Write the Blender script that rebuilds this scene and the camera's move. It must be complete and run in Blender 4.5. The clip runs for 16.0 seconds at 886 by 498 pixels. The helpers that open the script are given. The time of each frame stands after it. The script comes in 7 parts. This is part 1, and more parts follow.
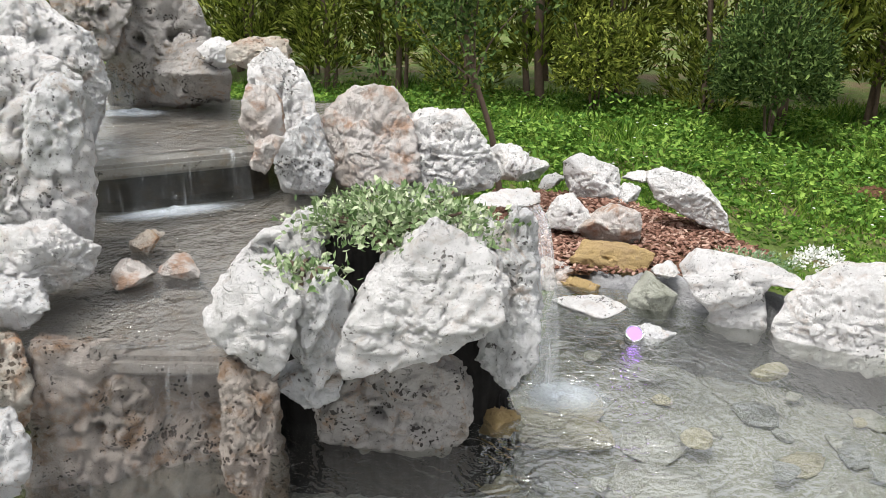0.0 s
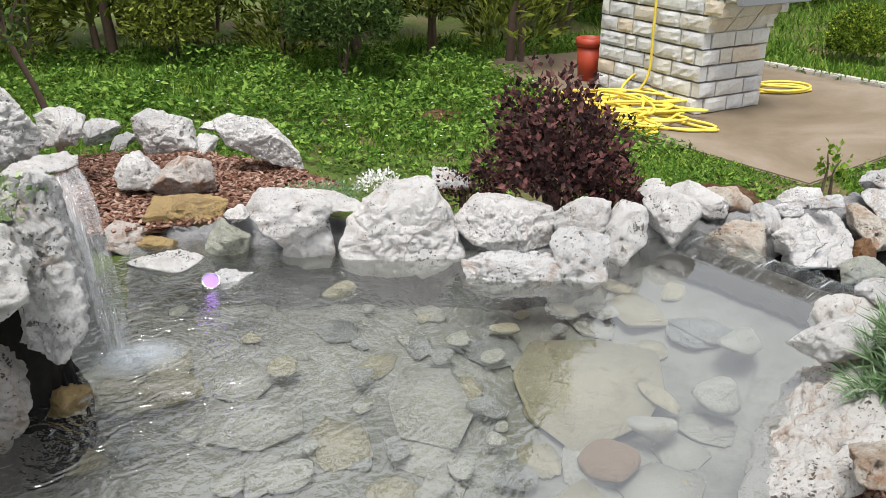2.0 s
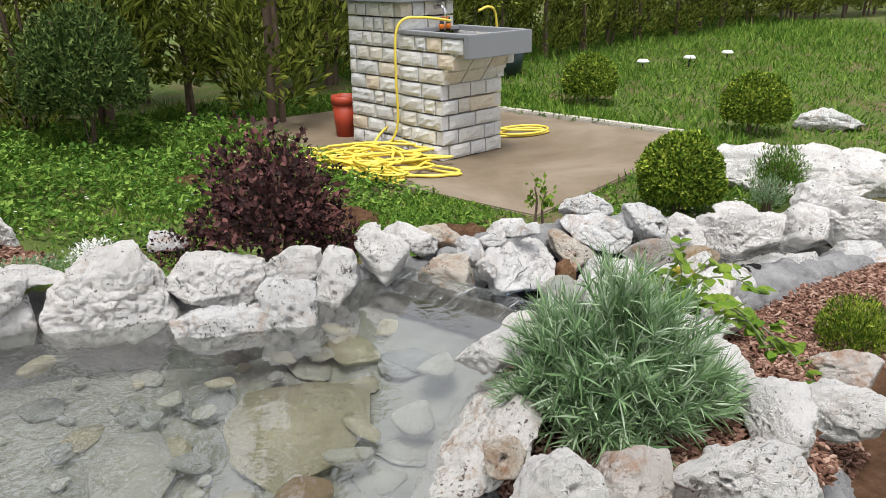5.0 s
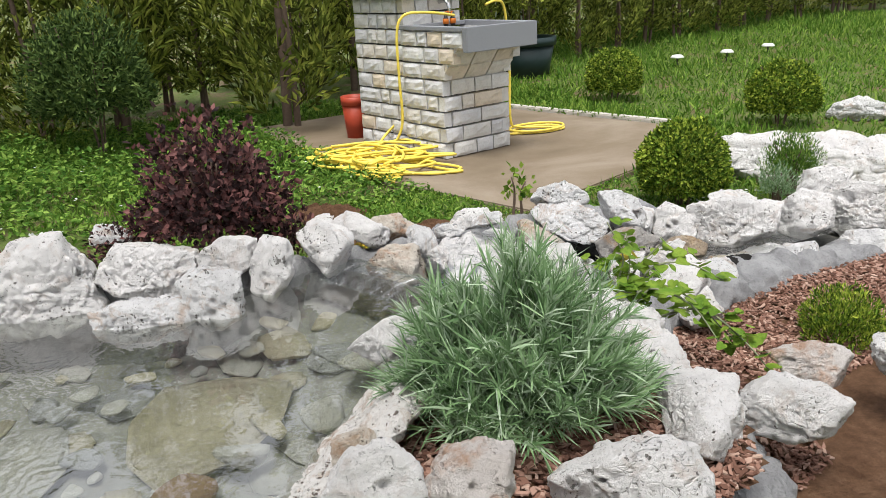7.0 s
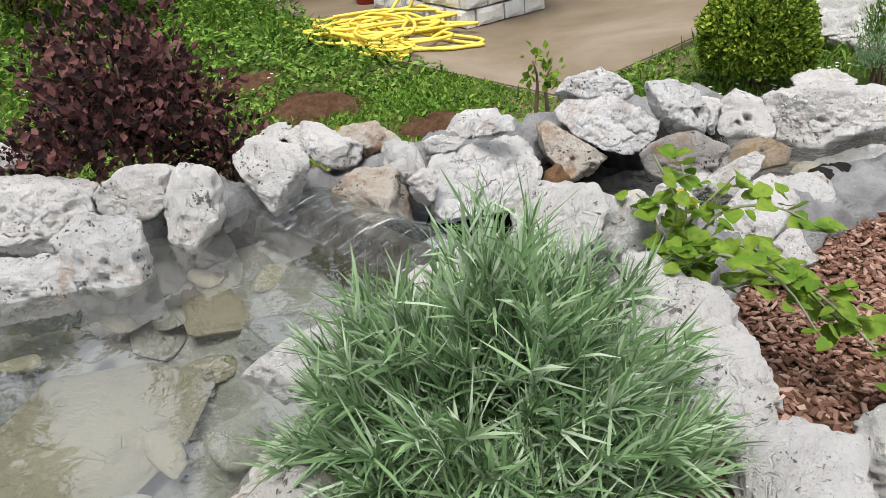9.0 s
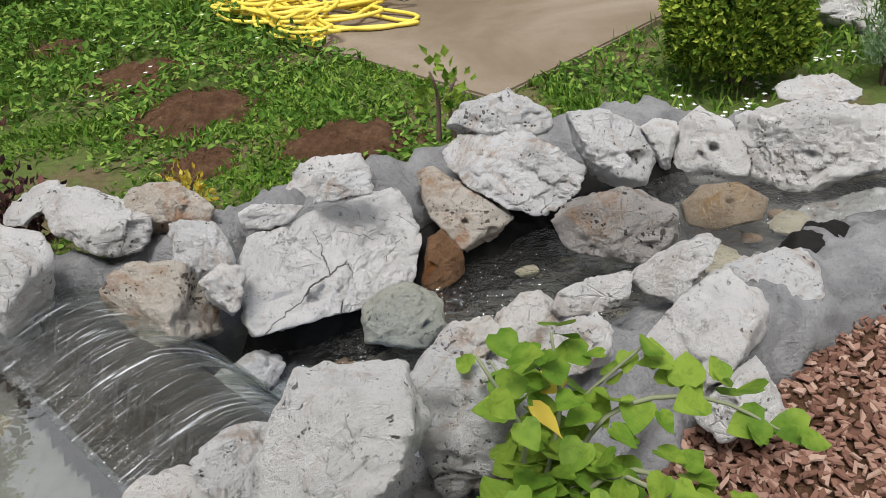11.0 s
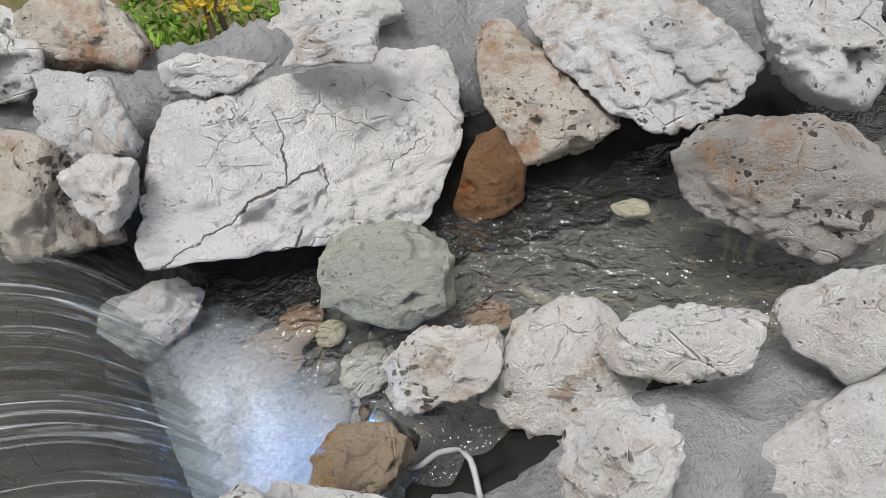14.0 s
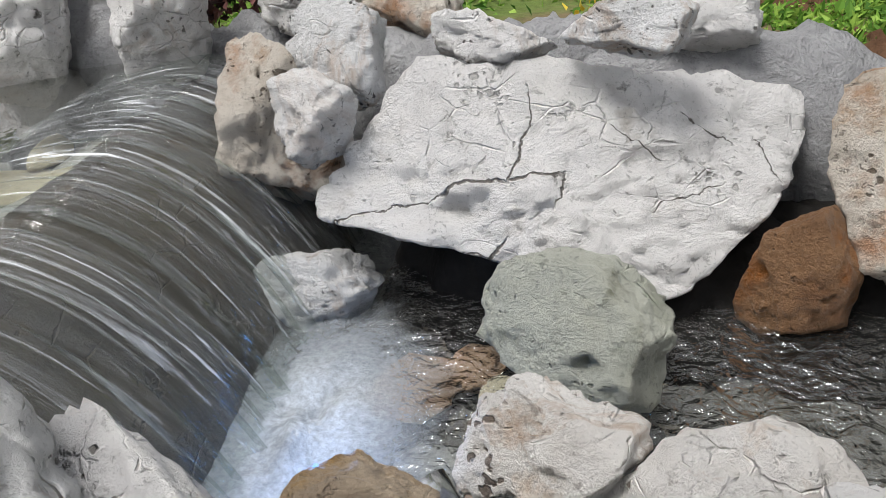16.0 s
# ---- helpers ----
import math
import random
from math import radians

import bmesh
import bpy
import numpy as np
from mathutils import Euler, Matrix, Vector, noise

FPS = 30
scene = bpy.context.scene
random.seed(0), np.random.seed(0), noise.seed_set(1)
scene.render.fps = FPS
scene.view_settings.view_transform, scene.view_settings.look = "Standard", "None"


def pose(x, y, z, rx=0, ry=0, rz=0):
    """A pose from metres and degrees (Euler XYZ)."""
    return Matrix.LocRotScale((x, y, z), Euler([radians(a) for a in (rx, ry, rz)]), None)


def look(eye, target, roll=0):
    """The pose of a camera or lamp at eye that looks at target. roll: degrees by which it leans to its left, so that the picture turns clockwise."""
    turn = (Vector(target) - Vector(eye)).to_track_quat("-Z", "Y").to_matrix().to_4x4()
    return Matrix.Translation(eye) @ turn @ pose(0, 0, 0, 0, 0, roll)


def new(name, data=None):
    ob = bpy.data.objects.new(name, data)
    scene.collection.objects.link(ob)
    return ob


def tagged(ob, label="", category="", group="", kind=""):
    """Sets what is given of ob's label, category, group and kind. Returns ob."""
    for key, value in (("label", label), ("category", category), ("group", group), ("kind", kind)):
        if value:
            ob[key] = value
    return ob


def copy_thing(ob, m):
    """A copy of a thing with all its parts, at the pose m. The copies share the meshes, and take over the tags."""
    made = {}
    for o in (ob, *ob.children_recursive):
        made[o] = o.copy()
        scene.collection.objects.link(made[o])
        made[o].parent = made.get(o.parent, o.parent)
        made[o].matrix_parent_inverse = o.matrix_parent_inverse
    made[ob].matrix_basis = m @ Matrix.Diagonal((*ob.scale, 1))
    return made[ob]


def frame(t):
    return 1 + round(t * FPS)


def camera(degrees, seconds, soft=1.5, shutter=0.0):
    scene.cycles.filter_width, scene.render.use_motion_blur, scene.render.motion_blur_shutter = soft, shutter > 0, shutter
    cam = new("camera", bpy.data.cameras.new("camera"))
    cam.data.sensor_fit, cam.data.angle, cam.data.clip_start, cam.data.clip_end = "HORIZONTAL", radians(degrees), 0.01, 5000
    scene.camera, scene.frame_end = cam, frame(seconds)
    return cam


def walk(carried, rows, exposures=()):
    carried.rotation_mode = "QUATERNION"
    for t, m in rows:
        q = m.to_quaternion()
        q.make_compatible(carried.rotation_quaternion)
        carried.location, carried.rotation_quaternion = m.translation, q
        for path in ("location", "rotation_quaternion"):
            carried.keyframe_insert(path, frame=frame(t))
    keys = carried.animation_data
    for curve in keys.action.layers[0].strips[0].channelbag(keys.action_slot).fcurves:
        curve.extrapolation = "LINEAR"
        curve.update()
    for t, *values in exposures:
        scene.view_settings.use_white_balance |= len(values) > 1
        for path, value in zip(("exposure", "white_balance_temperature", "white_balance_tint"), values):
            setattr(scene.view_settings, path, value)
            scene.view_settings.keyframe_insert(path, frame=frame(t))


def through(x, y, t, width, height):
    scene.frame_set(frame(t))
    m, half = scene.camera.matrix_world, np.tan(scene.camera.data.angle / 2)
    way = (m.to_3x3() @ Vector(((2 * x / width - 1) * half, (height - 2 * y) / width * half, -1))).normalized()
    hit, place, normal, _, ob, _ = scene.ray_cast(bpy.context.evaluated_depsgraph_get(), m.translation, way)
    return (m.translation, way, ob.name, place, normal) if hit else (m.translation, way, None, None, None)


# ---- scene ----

# ---- camera and its walk ----
cam = camera(57.4, 16.0, soft=0.65)
PATH = [
    (0, (0.462, 0.079, 1.051), (0.144, 1.927, 0.356), 0.0),
    (0.5, (0.531, 0.049, 1.052), (0.509, 1.918, 0.341), 0.9),
    (1, (0.596, 0.041, 1.045), (0.852, 1.881, 0.304), 1.1),
    (1.5, (0.634, 0.024, 1.049), (1.089, 1.812, 0.278), 1.0),
    (2, (0.660, 0.023, 1.047), (1.204, 1.771, 0.241), 0.1),
    (2.5, (0.704, 0.012, 1.054), (1.392, 1.705, 0.241), 1.3),
    (3, (0.760, -0.019, 1.060), (1.658, 1.575, 0.253), 2.4),
    (3.5, (0.801, -0.057, 1.077), (1.778, 1.490, 0.272), 1.5),
    (4, (0.851, -0.090, 1.054), (1.870, 1.473, 0.333), 0.8),
    (4.2, (0.863, -0.095, 1.051), (1.877, 1.469, 0.325), 0.3),
    (6.3, (1.140, -0.370, 0.973), (2.055, 1.319, 0.416), -1.7),
    (6.5, (1.186, -0.348, 0.947), (2.089, 1.336, 0.357), -1.9),
    (7, (1.320, -0.272, 0.914), (2.160, 1.425, 0.269), -3.0),
    (7.5, (1.427, -0.179, 0.886), (2.203, 1.526, 0.186), -3.6),
    (8, (1.527, -0.027, 0.846), (2.265, 1.660, 0.066), -4.2),
    (8.5, (1.663, 0.146, 0.832), (2.330, 1.815, -0.045), -5.3),
    (9, (1.771, 0.284, 0.825), (2.424, 1.920, -0.123), -5.7),
    (9.5, (1.948, 0.425, 0.806), (2.528, 2.078, -0.160), -6.9),
    (10, (2.126, 0.534, 0.801), (2.713, 2.176, -0.179), -6.6),
    (10.2, (2.178, 0.574, 0.796), (2.793, 2.212, -0.172), -7.0),
    (12.3, (2.560, 1.070, 0.716), (3.075, 2.494, -0.590), -6.7),
    (12.5, (2.585, 1.092, 0.705), (3.066, 2.513, -0.618), -7.1),
    (13, (2.634, 1.132, 0.680), (3.035, 2.553, -0.669), -8.3),
    (13.5, (2.677, 1.195, 0.615), (2.933, 2.624, -0.761), -8.6),
    (14, (2.740, 1.268, 0.559), (2.780, 2.685, -0.852), -8.6),
    (14.5, (2.793, 1.317, 0.520), (2.603, 2.727, -0.885), -8.3),
    (15, (2.871, 1.362, 0.450), (2.361, 2.752, -0.894), -5.8),
    (15.5, (2.896, 1.410, 0.337), (2.173, 2.866, -0.829), -6.5),
    (16, (2.893, 1.412, 0.279), (1.950, 2.883, -0.694), -7.9),
]
walk(cam, [(t, look(eye, aim, roll)) for t, eye, aim, roll in PATH], exposures=((0.0, 0.66), (1.0, 0.52), (2.0, 0.42), (4.0, 0.30), (6.5, 0.38), (9.0, 0.36), (10.2, 0.20), (12.3, 0.08), (13.0, 0.12), (14.0, 0.38), (15.0, 0.42), (16.0, 0.54)))

# ---- world, sun and exposure: a bright overcast day ----
SUN_UP, SUN_TURN = radians(71), radians(215)
world = bpy.data.worlds.new("overcast_sky")
scene.world = world
world.use_nodes = True
wn = world.node_tree.nodes
sky = wn.new("ShaderNodeTexSky")
sky.sky_type, sky.sun_disc = "NISHITA", False
sky.sun_elevation, sky.sun_rotation = SUN_UP, SUN_TURN
sky.air_density, sky.dust_density, sky.ozone_density = 1.0, 6.0, 1.0
grey = wn.new("ShaderNodeMix")
grey.data_type = "RGBA"
grey.inputs["Factor"].default_value = 0.72
grey.inputs["B"].default_value = (7.2, 7.3, 7.55, 1)
world.node_tree.links.new(sky.outputs["Color"], grey.inputs["A"])
world.node_tree.links.new(grey.outputs["Result"], wn["Background"].inputs["Color"])
wn["Background"].inputs["Strength"].default_value = 0.122
sun_data = bpy.data.lights.new("sun", "SUN")
sun_data.energy, sun_data.angle, sun_data.color = 3.1, radians(24), (1.0, 0.985, 0.96)
sun = new("sun", sun_data)
sun.matrix_world = look((3 * math.cos(SUN_UP) * math.sin(SUN_TURN), 3 * math.cos(SUN_UP) * math.cos(SUN_TURN), 6), (0, 0, 6 - 3 * math.sin(SUN_UP)))

# ---- materials ----
class Mat:
    """A node material with short calls for its nodes."""

    def __init__(self, name):
        self.mat = bpy.data.materials.new(name)
        self.mat.use_nodes = True
        self.nodes, self.links = self.mat.node_tree.nodes, self.mat.node_tree.links
        self.bsdf = self.nodes["Principled BSDF"]
        self.where = self.nodes.new("ShaderNodeTexCoord").outputs["Object"]
        self.geo = self.nodes.new("ShaderNodeNewGeometry")
        self.pos = self.geo.outputs["Position"]
        info = self.nodes.new("ShaderNodeObjectInfo")
        self.luck = info.outputs["Random"]
        self.island = self.geo.outputs["Random Per Island"]

    def put(self, socket, value):
        if hasattr(value, "node"):
            self.links.new(value, socket)
        else:
            socket.default_value = value
        return self

    def noise(self, scale, detail=5.0, rough=0.55, at=None, warp=0.0):
        n = self.nodes.new("ShaderNodeTexNoise")
        n.inputs["Scale"].default_value, n.inputs["Detail"].default_value = scale, detail
        n.inputs["Roughness"].default_value, n.inputs["Distortion"].default_value = rough, warp
        self.links.new(at or self.pos, n.inputs["Vector"])
        return n.outputs["Fac"]

    def cells(self, scale, feature="F1", at=None):
        n = self.nodes.new("ShaderNodeTexVoronoi")
        n.feature = feature
        n.inputs["Scale"].default_value = scale
        self.links.new(at or self.pos, n.inputs["Vector"])
        return n.outputs["Distance"]

    def warped(self, scale, amount):
        """The position pushed about by noise, for ragged outlines."""
        n, k, total = self.nodes.new("ShaderNodeTexNoise"), self.nodes.new("ShaderNodeVectorMath"), self.nodes.new("ShaderNodeVectorMath")
        n.inputs["Scale"].default_value, n.inputs["Detail"].default_value = scale, 4
        k.operation, k.inputs["Scale"].default_value = "SCALE", amount
        self.links.new(self.pos, n.inputs["Vector"])
        self.links.new(n.outputs["Color"], k.inputs[0])
        self.links.new(self.pos, total.inputs[0])
        self.links.new(k.outputs[0], total.inputs[1])
        return total.outputs[0]

    def stretched(self, sx, sy, sz, at=None):
        n = self.nodes.new("ShaderNodeMapping")
        n.inputs["Scale"].default_value = (sx, sy, sz)
        self.links.new(at or self.pos, n.inputs["Vector"])
        return n.outputs["Vector"]

    def ramp(self, fac, *stops):
        n = self.nodes.new("ShaderNodeValToRGB")
        el = n.color_ramp.elements
        while len(el) < len(stops):
            el.new(0.5)
        for e, (p, c) in zip(el, stops):
            e.position, e.color = p, (*c, 1) if len(c) == 3 else c
        self.put(n.inputs["Fac"], fac)
        return n.outputs["Color"]

    def step(self, fac, low, high, a=0.0, b=1.0):
        n = self.nodes.new("ShaderNodeMapRange")
        for key, value in zip(("Value", "From Min", "From Max", "To Min", "To Max"), (fac, low, high, a, b)):
            self.put(n.inputs[key], value)
        return n.outputs["Result"]

    def mix(self, fac, a, b, how="MIX"):
        n = self.nodes.new("ShaderNodeMix")
        n.data_type, n.blend_type = "RGBA", how
        self.put(n.inputs["Factor"], fac)
        for key, value in (("A", a), ("B", b)):
            self.put(n.inputs[key], value if hasattr(value, "node") else (*value, 1))
        return n.outputs["Result"]

    def calc(self, how, a, b=0.0):
        n = self.nodes.new("ShaderNodeMath")
        n.operation = how
        self.put(n.inputs[0], a)
        self.put(n.inputs[1], b)
        return n.outputs[0]

    def bump(self, height, strength, distance=0.01, base=None):
        n = self.nodes.new("ShaderNodeBump")
        n.inputs["Strength"].default_value, n.inputs["Distance"].default_value = strength, distance
        self.put(n.inputs["Height"], height)
        if base:
            self.links.new(base, n.inputs["Normal"])
        return n.outputs["Normal"]

    def done(self, color, rough, normal=None, metal=0.0, spec=0.4):
        self.put(self.bsdf.inputs["Base Color"], color if hasattr(color, "node") else (*color, 1))
        self.put(self.bsdf.inputs["Roughness"], rough)
        self.put(self.bsdf.inputs["Metallic"], metal)
        self.put(self.bsdf.inputs["Specular IOR Level"], spec)
        if normal:
            self.links.new(normal, self.bsdf.inputs["Normal"])
        return self.mat


def stone(name, light, mid, dark, stain, stain_from=0.62, pits=1.0, wet=False, grime=1.0, fissure=0.15, porous=0.0, rust=0.0, seams=()):
    """seams: long cracks as (x0, z0, x1, z1, half width) in metres on the rock's own front."""
    m = Mat(name)
    big = m.noise(7, 4, 0.6, warp=0.6)
    fine = m.noise(85, 9, 0.82)
    grit = m.noise(240, 4, 0.7)
    col = m.ramp(big, (0.30, mid), (0.50, light), (0.78, light))
    col = m.mix(m.step(m.noise(3.2, 4, 0.6, warp=0.8), 0.50, 0.66, 0.0, 0.24 * grime), col, tuple(0.9 * c for c in mid))
    col = m.mix(m.step(m.noise(14, 5, 0.65), stain_from, stain_from + 0.14), col, stain)
    if rust:
        col = m.mix(m.step(m.noise(8.5, 6, 0.72, warp=1.5), 0.53, 0.66, 0.0, rust), col, (0.42, 0.24, 0.11))
    col = m.mix(m.step(fine, 0.53, 0.64, 0.0, 0.26 * grime), col, tuple(0.8 * c for c in mid))
    col = m.mix(m.step(m.noise(30, 6, 0.75, warp=1.2), 0.60, 0.66, 0.0, 0.5 * grime), col, dark)
    col = m.mix(m.step(grit, 0.58, 0.68, 0.0, 0.30 * grime), col, dark)
    ragged = m.warped(24, 0.045)
    small = m.step(m.calc("SUBTRACT", m.cells(88, at=ragged), m.calc("MULTIPLY", m.calc("SUBTRACT", m.noise(13, 5, 0.7), 0.535 - porous), 2.6)), 0.0, 0.10, 1.0, 0.0)
    large = m.step(m.calc("SUBTRACT", m.cells(30, at=ragged), m.calc("MULTIPLY", m.calc("SUBTRACT", m.noise(8, 6, 0.75, warp=0.8), 0.56 - porous), 2.4)), 0.0, 0.07, 1.0, 0.0)
    hole = m.calc("MINIMUM", m.calc("MULTIPLY", m.calc("ADD", small, large), pits), 1.0)
    col = m.mix(m.calc("MULTIPLY", hole, 0.85), col, dark)
    flake = m.noise(17, 6, 0.68, warp=0.5)
    height = m.calc("SUBTRACT", m.calc("ADD", m.calc("MULTIPLY", fine, 0.75), m.calc("ADD", m.calc("MULTIPLY", m.noise(24, 6, 0.7), 0.30), m.calc("MULTIPLY", flake, 0.55))), m.calc("MULTIPLY", hole, 1.3))
    if fissure:
        seam = m.cells(21, "DISTANCE_TO_EDGE", m.stretched(1.0, 1.0, 1.8))
        seam = m.calc("SUBTRACT", seam, m.calc("MULTIPLY", m.calc("SUBTRACT", m.noise(45, 5, 0.7), 0.5), 0.16))
        seam = m.calc("MULTIPLY", m.step(seam, 0.0, 0.025, 1.0, 0.0), m.step(m.noise(8, 3), 0.55, 0.62))
        col = m.mix(m.calc("MULTIPLY", seam, fissure), col, dark)
        height = m.calc("SUBTRACT", height, m.calc("MULTIPLY", seam, 0.8))
    if seams:
        own = m.nodes.new("ShaderNodeSeparateXYZ")
        m.links.new(m.where, own.inputs[0])
        px = m.calc("ADD", own.outputs["X"], m.calc("MULTIPLY", m.calc("SUBTRACT", m.noise(34, 4, 0.6), 0.5), 0.022))
        pz = m.calc("ADD", own.outputs["Z"], m.calc("MULTIPLY", m.calc("SUBTRACT", m.noise(29, 4, 0.6, warp=0.5), 0.5), 0.026))
        split = 0.0
        for x0, z0, x1, z1, wide in seams:
            length = math.hypot(x1 - x0, z1 - z0)
            ux, uz = (x1 - x0) / length, (z1 - z0) / length
            dx, dz = m.calc("SUBTRACT", px, x0), m.calc("SUBTRACT", pz, z0)
            along = m.calc("ADD", m.calc("MULTIPLY", dx, ux), m.calc("MULTIPLY", dz, uz))
            off = m.calc("ABSOLUTE", m.calc("SUBTRACT", m.calc("MULTIPLY", dx, uz), m.calc("MULTIPLY", dz, ux)))
            line = m.calc("MULTIPLY", m.step(off, wide * 0.5, wide * 1.3, 1.0, 0.0), m.calc("MULTIPLY", m.step(along, -0.003, 0.002), m.step(along, length - 0.006, length + 0.003, 1.0, 0.0)))
            split = m.calc("MAXIMUM", split, line)
        col = m.mix(m.calc("MULTIPLY", split, 0.92), col, dark)
        height = m.calc("SUBTRACT", height, m.calc("MULTIPLY", split, 2.2))
    speck = m.calc("MULTIPLY", m.step(m.noise(120, 3, 0.6, warp=0.5), 0.62, 0.68), m.step(m.noise(9, 4, 0.6), 0.46, 0.56))
    col = m.mix(m.calc("MULTIPLY", speck, 0.6 * min(1.0, pits) * grime), col, dark)
    height = m.calc("SUBTRACT", m.calc("ADD", height, m.calc("MULTIPLY", grit, 0.4)), m.calc("MULTIPLY", speck, 0.5))
    return m.done(col, 0.3 if wet else 0.9, m.bump(height, 1.0, 0.024), spec=0.3 if wet else 0.12)


white_stone = stone("white_limestone", (0.93, 0.91, 0.89), (0.78, 0.765, 0.75), (0.16, 0.145, 0.13), (0.58, 0.55, 0.50), 0.66, rust=0.30, porous=0.012)
slab_stone = stone("cracked_white_limestone", (0.93, 0.91, 0.89), (0.78, 0.765, 0.75), (0.13, 0.115, 0.10), (0.60, 0.56, 0.51), 0.64, 0.5, fissure=0.12, seams=((-0.23, -0.022, -0.12, -0.010, 0.00094), (-0.12, -0.010, -0.065, -0.006, 0.00187), (-0.065, -0.006, -0.012, -0.004, 0.00158), (-0.012, -0.004, -0.022, -0.034, 0.00108), (-0.065, -0.006, -0.038, 0.042, 0.00122),
    (-0.038, 0.042, -0.036, 0.08, 0.00065), (0.035, 0.035, 0.078, 0.0, 0.00065), (0.10, 0.045, 0.14, 0.008, 0.00072), (0.06, -0.045, 0.12, -0.03, 0.00065), (0.16, 0.015, 0.17, -0.035, 0.00065), (-0.17, -0.062, -0.09, -0.072, 0.00101), (-0.09, -0.072, -0.07, -0.058, 0.00158)))
patchy_stone = stone("rust_patched_limestone", (0.93, 0.90, 0.86), (0.78, 0.74, 0.69), (0.14, 0.10, 0.07), (0.66, 0.50, 0.36), 0.60, porous=0.02, rust=0.75)
grey_stone = stone("grey_limestone", (0.86, 0.855, 0.85), (0.64, 0.635, 0.63), (0.11, 0.10, 0.09), (0.46, 0.44, 0.41), rust=0.55, porous=0.02)
tan_stone = stone("tan_limestone", (0.74, 0.68, 0.60), (0.52, 0.44, 0.35), (0.12, 0.09, 0.065), (0.50, 0.30, 0.19), 0.52, porous=0.025, rust=0.6)
pink_stone = stone("pink_limestone", (0.76, 0.71, 0.67), (0.60, 0.52, 0.46), (0.18, 0.13, 0.10), (0.56, 0.38, 0.28), 0.50, 0.4)
orange_stone = stone("orange_stone", (0.58, 0.42, 0.20), (0.50, 0.36, 0.20), (0.22, 0.13, 0.06), (0.55, 0.50, 0.42), 0.60, 0.3)
rust_stone = stone("rusty_wet_stone", (0.30, 0.17, 0.09), (0.15, 0.07, 0.035), (0.035, 0.022, 0.015), (0.34, 0.12, 0.025), 0.52, 0.8, True)
green_stone = stone("green_grey_wet_stone", (0.56, 0.57, 0.49), (0.30, 0.315, 0.235), (0.05, 0.055, 0.035), (0.20, 0.20, 0.13), 0.56, 0.6, True)
brown_stone = stone("brown_wet_stone", (0.52, 0.42, 0.31), (0.29, 0.22, 0.16), (0.05, 0.038, 0.03), (0.42, 0.27, 0.12), 0.53, 0.7, True)
wet_stone = stone("wet_limestone", (0.50, 0.44, 0.39), (0.32, 0.26, 0.22), (0.035, 0.025, 0.02), (0.34, 0.22, 0.14), 0.52, 1.4, True, porous=0.05)
weathered_stone = stone("weathered_limestone", (0.54, 0.51, 0.48), (0.36, 0.34, 0.32), (0.045, 0.04, 0.035), (0.36, 0.30, 0.24), 0.56, 1.3, porous=0.04, rust=0.6)
bed_stone = stone("wet_cascade_stone", (0.44, 0.40, 0.36), (0.33, 0.29, 0.25), (0.05, 0.04, 0.03), (0.36, 0.28, 0.20), 0.55, 1.0, True)
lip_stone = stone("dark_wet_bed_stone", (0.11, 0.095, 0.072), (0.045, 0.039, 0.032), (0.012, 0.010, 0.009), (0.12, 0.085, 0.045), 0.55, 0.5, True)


def soil_material():
    m = Mat("lawn_soil")
    col = m.ramp(m.noise(3.0, 5, 0.6), (0.32, (0.085, 0.13, 0.03)), (0.5, (0.12, 0.16, 0.045)), (0.62, (0.17, 0.13, 0.075)), (0.8, (0.21, 0.145, 0.09)))
    col = m.mix(m.step(m.noise(40, 5, 0.7), 0.45, 0.7, 0.0, 0.6), col, (0.05, 0.055, 0.02))
    return m.done(col, 0.95, m.bump(m.noise(60, 6, 0.7), 0.8, 0.02), spec=0.1)


def bare_soil_material():
    m = Mat("bare_brown_soil")
    col = m.ramp(m.noise(18, 6, 0.7), (0.3, (0.085, 0.044, 0.024)), (0.55, (0.17, 0.095, 0.055)), (0.8, (0.27, 0.17, 0.105)))
    return m.done(col, 0.97, m.bump(m.noise(55, 6, 0.75), 1.0, 0.03), spec=0.1)


def concrete_material():
    m = Mat("stained_concrete")
    col = m.ramp(m.noise(1.1, 6, 0.62, warp=0.5), (0.30, (0.13, 0.098, 0.062)), (0.48, (0.18, 0.14, 0.095)), (0.62, (0.235, 0.19, 0.14)), (0.8, (0.29, 0.25, 0.195)))
    col = m.mix(m.step(m.noise(6, 6, 0.7), 0.52, 0.75, 0.0, 0.5), col, (0.17, 0.125, 0.085))
    col = m.mix(m.step(m.noise(90, 3, 0.6), 0.55, 0.7, 0.0, 0.25), col, (0.14, 0.11, 0.08))
    return m.done(col, 0.82, m.bump(m.noise(80, 4, 0.6), 0.25, 0.004), spec=0.3)


